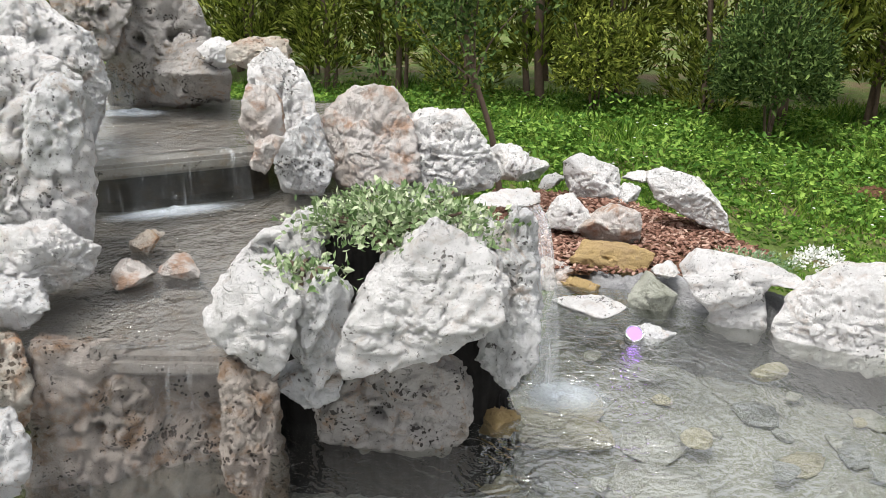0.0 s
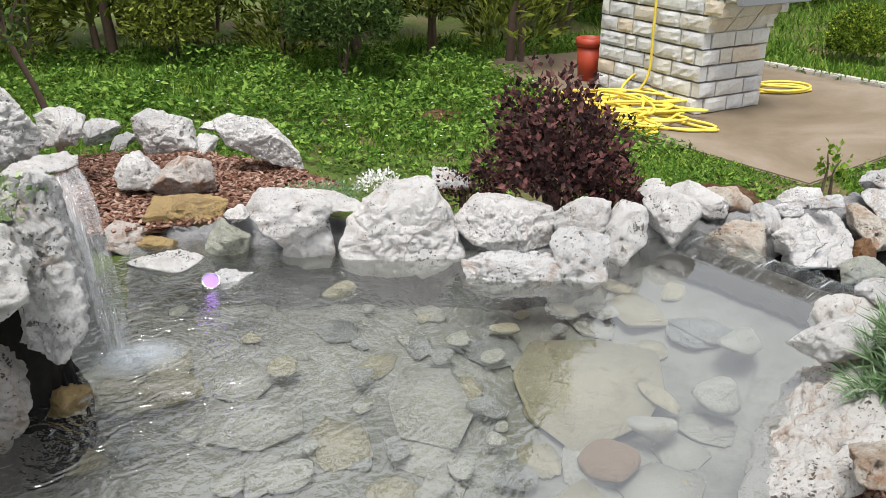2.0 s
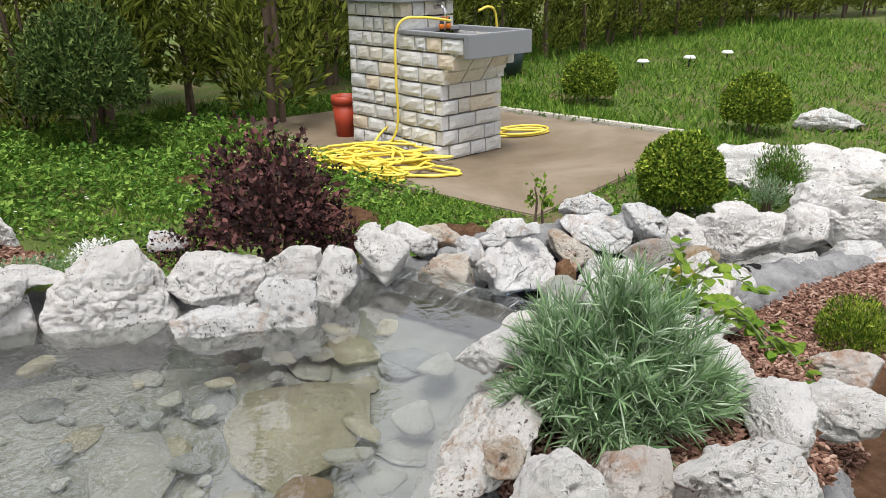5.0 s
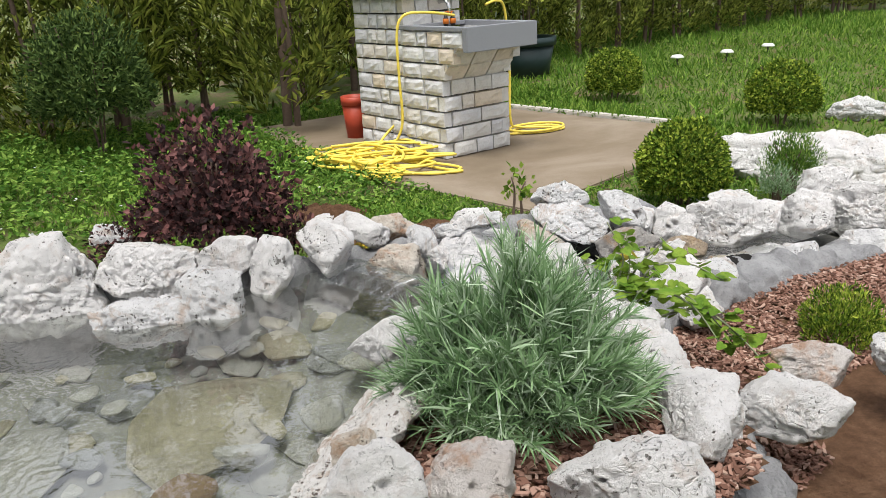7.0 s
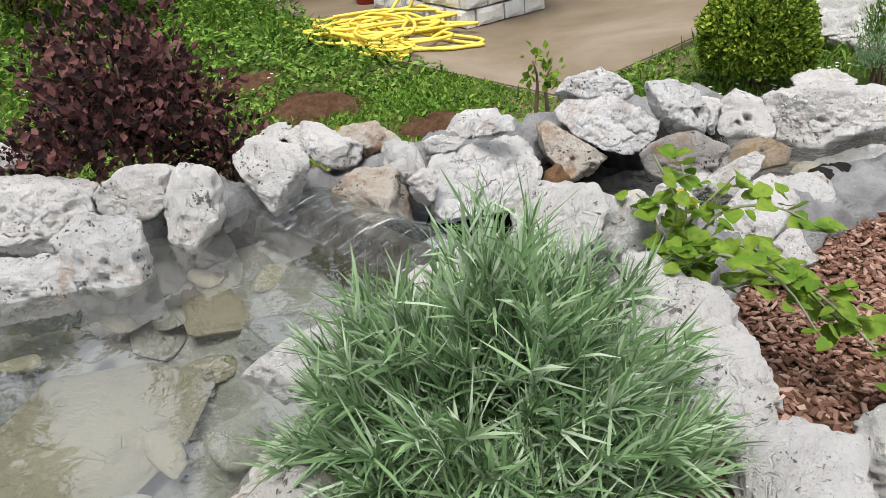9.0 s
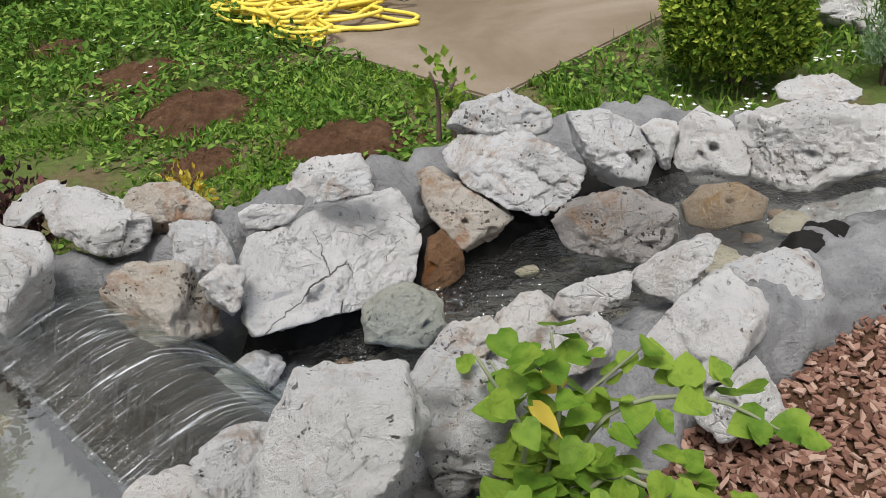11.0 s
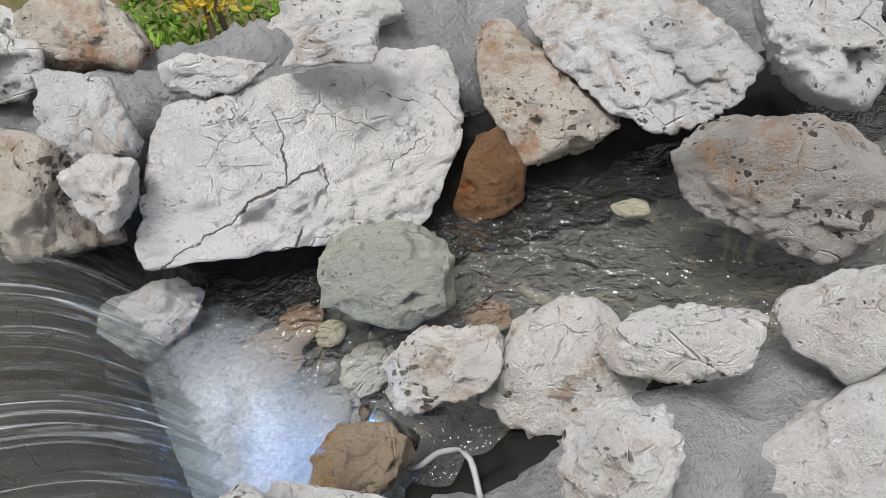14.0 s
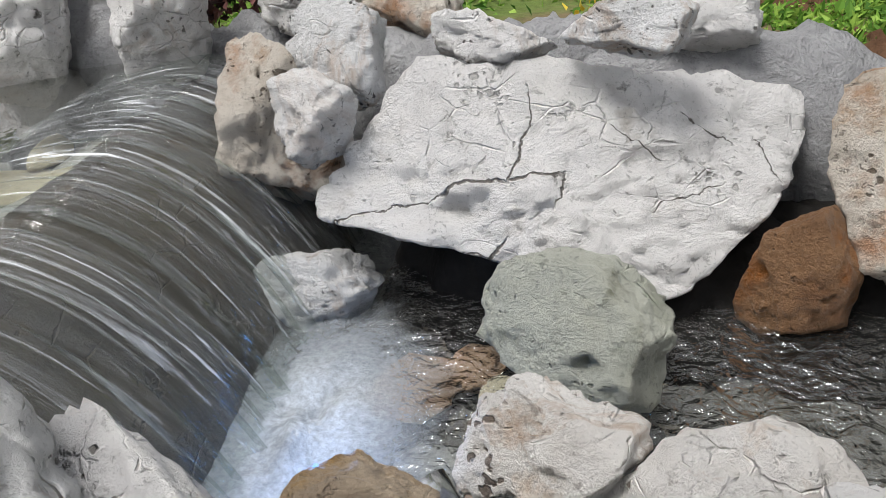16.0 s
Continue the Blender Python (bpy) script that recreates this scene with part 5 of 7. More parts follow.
# the brown tufa wall below the lowest cascade lip
rock((-0.42, 1.495, 0.065), (0.56, 0.22, 0.46), 6, 0, 501, wet_stone, "below the lowest cascade lip", ((0, 0.97), (180, 0.97), (90, 0.86), (-90, 0.97)), rough=1.2, pits=2.2)
rock((2.50, 1.515, -0.06), (0.17, 0.10, 0.11), -20, 0, 502, white_stone, "at the foot of the lip waterfall", rough=0.5)
rock((2.655, 1.535, 0.02), (0.19, 0.12, 0.12), -10, 0, 503, white_stone, "beside the lower pool", rough=0.5)

# ---- plants ----
def kites(base, way, face, length, width, bend=0.25):
    """Many small leaves: base points, ways, face normals (N x 3), lengths and widths (N). Returns vertices and triangles."""
    n = len(base)
    side = np.cross(way, face)
    side /= np.linalg.norm(side, axis=1)[:, None] + 1e-9
    face = np.cross(side, way)
    mid = base + way * (length * 0.45)[:, None] + face * (length * bend * 0.25)[:, None]
    tip = base + way * length[:, None] - face * (length * bend * 0.3)[:, None]
    v = np.stack([base, mid - side * (width / 2)[:, None], tip, mid + side * (width / 2)[:, None]], 1).reshape(-1, 3)
    k = np.arange(n)[:, None] * 4
    return v, np.concatenate([k + np.array([[0, 1, 2]]), k + np.array([[0, 2, 3]])])


def blades(base, way, length, width, droop, rnd):
    """Curved strips of four levels: grass blades and narrow leaves."""
    n = len(base)
    side = np.cross(way, rnd.normal(size=(n, 3)))
    side /= np.linalg.norm(side, axis=1)[:, None] + 1e-9
    rows = []
    for t, w in ((0, 0.8), (0.5, 1.0), (1.0, 0.08)):
        p = base + way * (length * t)[:, None] - np.array([0, 0, 1]) * (droop * length * t * t)[:, None]
        rows += [p - side * (width * w / 2)[:, None], p + side * (width * w / 2)[:, None]]
    v = np.stack(rows, 1).reshape(-1, 3)
    k = np.arange(n)[:, None] * 6
    return v, np.concatenate([k + np.array([[a, a + 1, a + 3, a + 2]]) for a in (0, 2)])


def foliage(name, sets, mat, smooth=False):
    verts, faces, at = [], [], 0
    for v, f in sets:
        verts.append(v)
        faces += (f + at).tolist()
        at += len(v)
    return mesh_of(name, np.concatenate(verts).tolist(), faces, mat, smooth)


def stem_mesh(name, points, r0, r1, mat, n=16, sides=7):
    line = curve_points(points, n)
    verts, faces = [], []
    for i, p in enumerate(line):
        d = (line[min(i + 1, n - 1)] - line[max(i - 1, 0)]).normalized()
        a = d.orthogonal().normalized()
        b = d.cross(a)
        r = (r0 + (r1 - r0) * i / (n - 1)) * (1 + 0.12 * noise.noise((i * 0.8, r0 * 99, 0)))
        verts += [p + (a * math.cos(q) + b * math.sin(q)) * r for q in (2 * math.pi * k / sides for k in range(sides))]
    for i in range(n - 1):
        faces += [(i * sides + k, i * sides + (k + 1) % sides, (i + 1) * sides + (k + 1) % sides, (i + 1) * sides + k) for k in range(sides)]
    faces.append(tuple(range((n - 1) * sides, n * sides)))
    return mesh_of(name, verts, faces, mat)


def thing(name, at, label, category, group=""):
    ob = new(name)
    ob.empty_display_size = 0.05
    ob.location = at
    return tagged(ob, label, category, group)


# hedge of tall thuja trees
def thuja(seed, bare, full):
    rnd = np.random.RandomState(seed)
    tree = thing("thuja_tree", (0, 0, 0), "tall feathery green thuja tree in the boundary hedge", "tree", "hedge trees")
    part("trunk", stem_mesh("trunk", [(0, 0, -0.05), (0.02, 0.01, 0.6), (-0.02, 0.02, 1.6), (0, 0, 3.2)], 0.027, 0.010, bark), tree)
    part("trunk", stem_mesh("trunk", [(0.06, 0.03, -0.05), (0.10, 0.0, 0.5), (0.09, -0.03, 1.4)], 0.02, 0.01, bark), tree)
    n, m = 290, 24
    h = bare + (3.6 - bare) * rnd.uniform(0, 1, n) ** 1.1
    ang = rnd.uniform(0, 2 * np.pi, n)
    reach = full * (0.35 + 0.65 * rnd.uniform(0, 1, n) ** 0.6) * np.clip(1.15 - h / 4.4, 0.2, 1) * np.clip(0.45 + (h - bare) * 0.9, 0.4, 1)
    out = np.stack([np.cos(ang), np.sin(ang), np.zeros(n)], -1)
    hub = out * reach[:, None] + np.array([0, 0, 1.0]) * h[:, None]
    # each plume is a flat fan of scaly sprigs about an upright, outward-leaning axis
    axis_ = unit(out * rnd.uniform(0.25, 0.8, (n, 1)) + rnd.normal(size=(n, 3)) * 0.22 + np.array([0, 0, 1.0]))
    side = unit(np.cross(axis_, out + rnd.normal(size=(n, 3)) * 0.6))
    size = rnd.uniform(0.16, 0.34, n)
    t = rnd.uniform(0, 1, (n, m))
    lean = rnd.uniform(-1, 1, (n, m))
    base = hub[:, None] + axis_[:, None] * (t * size[:, None])[..., None] + side[:, None] * (lean * 0.30 * (1 - 0.75 * t) * size[:, None])[..., None] + rnd.normal(size=(n, m, 3)) * 0.012
    way = unit(axis_[:, None] + side[:, None] * (1.1 * lean)[..., None] + rnd.normal(size=(n, m, 3)) * 0.22)
    face = unit(np.cross(axis_, side)[:, None] + rnd.normal(size=(n, m, 3)) * 0.35)
    leaves = kites(base.reshape(-1, 3), way.reshape(-1, 3), face.reshape(-1, 3), rnd.uniform(0.05, 0.105, n * m), rnd.uniform(0.014, 0.030, n * m))
    part("crown", foliage("crown", [leaves], thuja_leaf), tree)
    return tree


def hedge():
    kinds = [thuja(1, 0.22, 0.36), thuja(2, 0.08, 0.44), thuja(3, 0.38, 0.34)]
    spots = [(-3.6 + 0.62 * i, 7.05 - 0.05 * i + 0.12 * math.sin(i * 2.1)) for i in range(12)]
    spots += [(3.9 + 0.60 * i, 8.0 + 0.03 * i + 0.10 * math.sin(i * 1.7)) for i in range(21)]
    spots += [(3.6 + 0.9 * i, 9.3 + 0.05 * i) for i in range(15)]
    spots += [(-3.9 + 0.8 * i, 8.1 + 0.1 * math.sin(i * 1.3)) for i in range(9)]
    spots += [(-4.2, 6.0), (-4.0, 5.1), (-4.3, 4.2), (-4.1, 3.2), (-4.2, 2.3), (-4.0, 1.3)]
    rnd = random.Random(5)
    for i, (x, y) in enumerate(spots):
        pick = (0, 2, 1)[i % 3] if i < 12 else (1, 1, 0)[i % 3]
        m = pose(x, y, float(ground_z(x, y)), 0, 0, rnd.uniform(0, 360)) @ Matrix.Diagonal((1.5, 1.5, rnd.uniform(1.3, 1.45), 1) if i in (6, 9, 11, 13) else (1, 1, rnd.uniform(0.74, 0.94), 1))
        if i < 3:
            kinds[i].matrix_basis = m
        else:
            t = copy_thing(kinds[pick], pose(0, 0, 0))
            t.matrix_basis = m


hedge()


def leafy_bush(name, at, size, count, leaf, wide, mat, label, category="shrub", seed=0, stems=0, flat=0.0, inner=0.35, lumps=0.22, up=0.3, group="", up_stems=0.0):
    """A shrub: leaves in clumps over an uneven rounded body with gaps, on branching stems."""
    rnd = np.random.RandomState(seed)
    bush = thing(name, at, label, category, group)
    half = np.array(size) / 2
    d = unit(rnd.normal(size=(count, 3)))
    d[:, 2] = np.abs(d[:, 2]) * 1.25 - 0.55 + flat
    d = unit(d)
    bumpy = np.array([1 + lumps * (noise.noise(Vector(q) * 2.6 + Vector((seed, 0, 0))) + 0.6 * noise.noise(Vector(q) * 6 + Vector((0, seed, 0)))) for q in d])
    r = bumpy * (1 - inner * rnd.uniform(0, 1, count) ** 2.2)
    base = d * r[:, None] * half + np.array([0, 0, half[2]])
    way = unit(d * 0.55 + rnd.normal(size=d.shape) * 0.55 + np.array([0, 0, up]))
    face = unit(d + rnd.normal(size=d.shape) * 0.5)
    k = rnd.uniform(0.65, 1.25, count)
    part("foliage", foliage("foliage", [kites(base, way, face, leaf * k, wide * k)], mat), bush)
    for i in range(stems):
        a = 2 * math.pi * i / max(stems, 1) + rnd.uniform(-0.4, 0.4)
        s = rnd.uniform(0.35, 0.8)
        top = Vector((math.cos(a) * half[0] * s, math.sin(a) * half[1] * s, size[2] * rnd.uniform(0.6, 0.95 + up_stems)))
        part("stem", stem_mesh("stem", [(0.02 * math.cos(a), 0.02 * math.sin(a), -0.03), tuple(top * 0.45 + Vector((0, 0, 0.02))), tuple(top)], 0.008, 0.003, bark, 8, 5), bush)
    return bush


leafy_bush("barberry_bush", (1.81, 2.42, 0.0), (0.42, 0.40, 0.47), 4300, 0.028, 0.018, barberry_leaf, "dark purple barberry bush with small round leaves", seed=3, stems=14, lumps=0.55, inner=0.55)
leafy_bush("barberry_bush", (1.52, 2.52, 0.02), (0.26, 0.22, 0.15), 700, 0.018, 0.011, barberry_leaf, "low spreading purple barberry at the rim", seed=13, stems=5, lumps=0.4, inner=0.6)
leafy_bush("barberry_bush", (2.02, 2.40, -0.04), (0.30, 0.20, 0.20), 900, 0.024, 0.015, barberry_leaf, "low spreading purple barberry at the rim", seed=14, stems=6, lumps=0.4, inner=0.6)
BALL = "clipped round boxwood ball with fresh green tips"
leafy_bush("boxwood", (4.16, 2.72, -0.29), (0.43, 0.43, 0.46), 15000, 0.024, 0.013, box_leaf, BALL, seed=4, stems=6, lumps=0.10, inner=0.25, group="boxwood balls")
leafy_bush("boxwood", (5.95, 5.5, -0.25), (0.48, 0.48, 0.46), 10000, 0.026, 0.015, box_leaf, BALL, seed=5, stems=4, lumps=0.10, inner=0.25, group="boxwood balls")
leafy_bush("boxwood", (6.1, 3.8, -0.25), (0.48, 0.48, 0.46), 10000, 0.026, 0.015, box_leaf, BALL, seed=6, stems=4, lumps=0.10, inner=0.25, group="boxwood balls")
leafy_bush("dwarf_conifer", (3.42, 1.22, -0.28), (0.25, 0.25, 0.22), 3200, 0.022, 0.006, box_leaf, "small round bright green dwarf conifer in bark mulch", seed=7, stems=4, lumps=0.2, inner=0.7, up=0.9)
leafy_bush("thuja_shrub", (1.72, 5.85, -0.13), (0.75, 0.7, 0.9), 9000, 0.05, 0.017, dark_leaf, "dense dark green conifer shrub in front of the hedge", seed=8, stems=5, lumps=0.3, inner=0.5)
leafy_bush("thuja_shrub", (0.55, 6.3, -0.1), (0.6, 0.6, 0.75), 6000, 0.05, 0.017, thuja_leaf, "loose green conifer shrub below the hedge", seed=28, stems=5, lumps=0.35, inner=0.6)
leafy_bush("variegated_shrub", (0.10, 1.64, 0.445), (0.42, 0.26, 0.13), 2600, 0.018, 0.010, euonymus_leaf, "variegated green and cream trailing shrub in a rock pocket", seed=9, stems=10, lumps=0.45, inner=0.7, up=0.2, flat=0.35)
leafy_bush("trailing_shrub", (-0.05, 1.44, 0.44), (0.20, 0.12, 0.06), 240, 0.02, 0.012, euonymus_leaf, "trailing variegated sprig over white rock", seed=19, stems=5, lumps=0.5, inner=0.8, flat=0.2)
leafy_bush("silver_groundcover", (1.03, 2.72, 0.04), (0.30, 0.14, 0.07), 900, 0.016, 0.006, lavender_leaf, "low grey-green cushion plant behind the rim", seed=10, stems=0, lumps=0.4, inner=0.7)
leafy_bush("silver_groundcover", (1.26, 2.74, 0.05), (0.16, 0.12, 0.08), 500, 0.012, 0.008, petal, "low cushion plant covered in white flowers", seed=11, stems=0, lumps=0.4, inner=0.6)
leafy_bush("yellow_seedling", (2.42, 2.70, -0.2), (0.10, 0.08, 0.16), 160, 0.022, 0.012, yellow_leaf, "small yellow-leaved seedling in the grass", seed=12, stems=3, lumps=0.5, inner=0.8, up=0.6)
leafy_bush("yellow_seedling", (3.06, 2.52, -0.05), (0.12, 0.1, 0.2), 70, 0.03, 0.024, vine_leaf, "small green seedling beside the rim rocks", seed=22, stems=2, lumps=0.5, inner=0.8, up=0.6)


def young_tree():
    tree = thing("young_tree", (0.14, 3.5, -0.02), "young tree with a thin leaning trunk and dark crown", "tree")
    part("trunk", stem_mesh("trunk", [(0, 0, -0.05), (-0.05, 0.0, 0.3), (-0.14, 0.0, 0.6), (-0.22, 0.02, 1.0)], 0.016, 0.009, bark), tree)
    for k, (x, y, z) in enumerate([(0.05, 0.1, 0.85), (-0.4, 0.05, 0.8), (-0.2, -0.12, 1.0), (-0.05, -0.05, 1.1)]):
        part("branch", stem_mesh("branch", [(-0.13, 0, 0.55), (x * 0.5 - 0.1, y * 0.5, (z + 0.55) / 2), (x, y, z)], 0.006, 0.002, bark, 8, 5), tree)
    rnd = np.random.RandomState(31)
    n = 2600
    hub = rnd.normal(size=(60, 3)) * np.array([0.16, 0.14, 0.17]) + np.array([-0.17, 0.02, 0.92])
    base = hub[rnd.randint(0, 60, n)] + rnd.normal(size=(n, 3)) * 0.045
    lv = kites(base, unit(rnd.normal(size=(n, 3))), unit(rnd.normal(size=(n, 3)) + np.array([0, 0, 1])), rnd.uniform(0.02, 0.04, n), rnd.uniform(0.012, 0.022, n))
    part("crown", foliage("crown", [lv], dark_leaf), tree)


young_tree()


def lavender(at, size, count, seed):
    rnd = np.random.RandomState(seed)
    bush = thing("lavender_bush", at, "large grey-green lavender bush with narrow leaves in bark mulch", "shrub")
    half = np.array(size) / 2
    hubs = 420
    d = unit(rnd.normal(size=(hubs, 3)) * np.array([1, 1, 0.75]))
    d[:, 2] = np.abs(d[:, 2])
    root = rnd.normal(size=(hubs, 3)) * np.array([0.05, 0.05, 0.0])
    top = d * half * np.array([1, 1, 2]) * rnd.uniform(0.55, 1.0, hubs)[:, None]
    sets = []
    m = count // hubs
    t = rnd.uniform(0.2, 1.0, (hubs, m)) ** 0.55
    base = (root[:, None] * (1 - t[..., None]) + top[:, None] * t[..., None]).reshape(-1, 3)
    base[:, 2] += 0.03
    dd = np.repeat(unit(top + np.array([0, 0, 0.08])), m, 0)
    way = unit(dd * 0.85 + rnd.normal(size=base.shape) * 0.45 + np.array([0, 0, 0.30]))
    k = len(base)
    sets.append(blades(base, way, rnd.uniform(0.035, 0.085, k), rnd.uniform(0.0026, 0.0050, k), rnd.uniform(-0.1, 0.45, k), rnd))
    part("foliage", foliage("foliage", sets, lavender_leaf), bush)
    for i in range(0, hubs, 6):
        part("stem", stem_mesh("stem", [tuple(root[i]), tuple(root[i] * 0.5 + top[i] * 0.45), tuple(top[i] * 0.95)], 0.0035, 0.0015, plain_stem, 6, 4), bush)
    return bush


plain_stem = plain("grey_green_stem", (0.20, 0.22, 0.13), 0.8)
lavender((2.12, 1.02, 0.04), (0.60, 0.52, 0.335), 22000, 41)


def heart_mesh(mat, seed):
    """One heart-shaped leaf, folded along its midrib, of length 1."""
    outline = [(0, 0), (0.22, -0.10), (0.44, 0.05), (0.50, 0.30), (0.36, 0.62), (0.14, 0.88), (0, 1.02)]
    rnd = random.Random(seed)
    verts = [(0, y, -0.06 * math.sin(y * 3.1)) for y in (0.0, 0.33, 0.66, 1.02)]
    right = [(x, y, 0.10 * x + 0.05 * math.sin(y * 4 + seed)) for x, y in outline[1:-1]]
    left = [(-x * rnd.uniform(0.9, 1.05), y, 0.10 * x + 0.05 * math.sin(y * 4)) for x, y in outline[1:-1]]
    v = verts + right + left
    f = []
    for o, flip in ((4, False), (9, True)):
        tri = [(0, o, o + 1), (0, o + 1, o + 2), (0, o + 2, 1), (1, o + 2, o + 3), (1, o + 3, 2), (2, o + 3, o + 4), (2, o + 4, 3)]
        f += [t[::-1] if flip else t for t in tri]
    return mesh_of("leaf", v, f, mat)


def vine():
    plant = thing("climbing_vine", (2.635, 1.33, 0.0), "climbing vine with bright green heart-shaped leaves over rocks", "vine")
    meshes = [heart_mesh(vine_leaf, k) for k in range(3)]
    yellow = heart_mesh(yellow_leaf, 5)
    rnd = random.Random(17)
    runs = [[(0.02, -0.02, -0.05), (-0.02, -0.02, 0.10), (-0.03, -0.05, 0.20), (-0.06, -0.02, 0.29)], [(0, 0, 0), (0.05, 0.02, 0.13), (0.06, 0.05, 0.22)],
            [(0, 0, -0.05), (0.06, -0.06, 0.1), (0.12, -0.14, 0.08), (0.2, -0.2, -0.02)], [(0.02, -0.02, 0), (0.1, -0.05, 0.08), (0.2, -0.12, 0.0), (0.24, -0.22, -0.06)],
            [(0, 0, 0.02), (0.02, 0.08, 0.12), (0.02, 0.13, 0.14)], [(0, 0, 0), (-0.05, -0.05, 0.1), (-0.06, -0.12, 0.13)],
            [(0.02, 0, 0), (0.1, 0.0, 0.12), (0.2, -0.04, 0.13), (0.28, -0.1, 0.08)], [(0.05, -0.05, 0), (0.14, -0.16, 0.05), (0.2, -0.26, -0.02), (0.22, -0.36, -0.1)],
            [(0.02, 0, 0.0), (0.0, -0.1, 0.12), (0.06, -0.2, 0.1), (0.1, -0.28, 0.0)], [(0, 0, 0), (0.08, 0.04, 0.1), (0.16, 0.02, 0.18)]]
    count = 0
    for r, run in enumerate(runs):
        part("stem", stem_mesh("stem", run, 0.004, 0.0018, plain_stem, 14, 6), plant)
        for j, p in enumerate(curve_points(run, 30 if r in (2, 3, 6, 7) else 22)):
            if j < 2:
                continue
            ob = part("leaf", yellow if count in (14, 33) else meshes[count % 3], plant)
            s = rnd.uniform(0.025, 0.047)
            ob.matrix_basis = pose(p.x + rnd.uniform(-.03, .03), p.y + rnd.uniform(-.03, .03), p.z + rnd.uniform(-0.01, .03),
                                   rnd.uniform(-50, 25), rnd.uniform(-30, 30), rnd.uniform(0, 360)) @ Matrix.Scale(s, 4)
            count += 1


vine()


leafy_bush("fine_leaved_shrub", (4.68, 2.5, -0.22), (0.26, 0.24, 0.30), 3000, 0.026, 0.005, weed_leaf, "loose fine-leaved green shrub between stream rocks", seed=51, stems=12, lumps=0.5, inner=0.8, up=1.0)
leafy_bush("fine_leaved_shrub", (4.50, 2.42, -0.24), (0.16, 0.16, 0.18), 1200, 0.024, 0.005, lavender_leaf, "small feathery grey-green shrub between stream rocks", seed=52, stems=8, lumps=0.5, inner=0.8, up=1.0)


# lawn: blades, broad weeds and daisies
def open_lawn(x, y):
    hole = inside(POND, x, y) | inside(POOL, x, y) | inside(PATIO, x, y)
    rim = inside([(-1.6, 1.0), (-1.6, 3.5), (0.2, 3.6), (1.0, 3.3), (1.35, 2.72), (1.75, 2.5), (2.3, 2.29), (2.9, 2.42), (3.3, 2.42), (4.0, 2.4), (5.2, 2.45), (5.2, 0.3), (1.4, 0.3)], x, y)
    bare = np.zeros(np.shape(x), bool)
    for cx, cy, r in BARE:
        bare |= (x - cx) ** 2 + ((y - cy) * 0.9) ** 2 < (r * 0.58) ** 2
    return ~(hole | rim | bare)


BARE = [(2.56, 3.60, 0.30), (2.92, 2.98, 0.25), (2.42, 4.22, 0.28), (2.15, 4.9, 0.22), (2.5, 3.1, 0.14)]


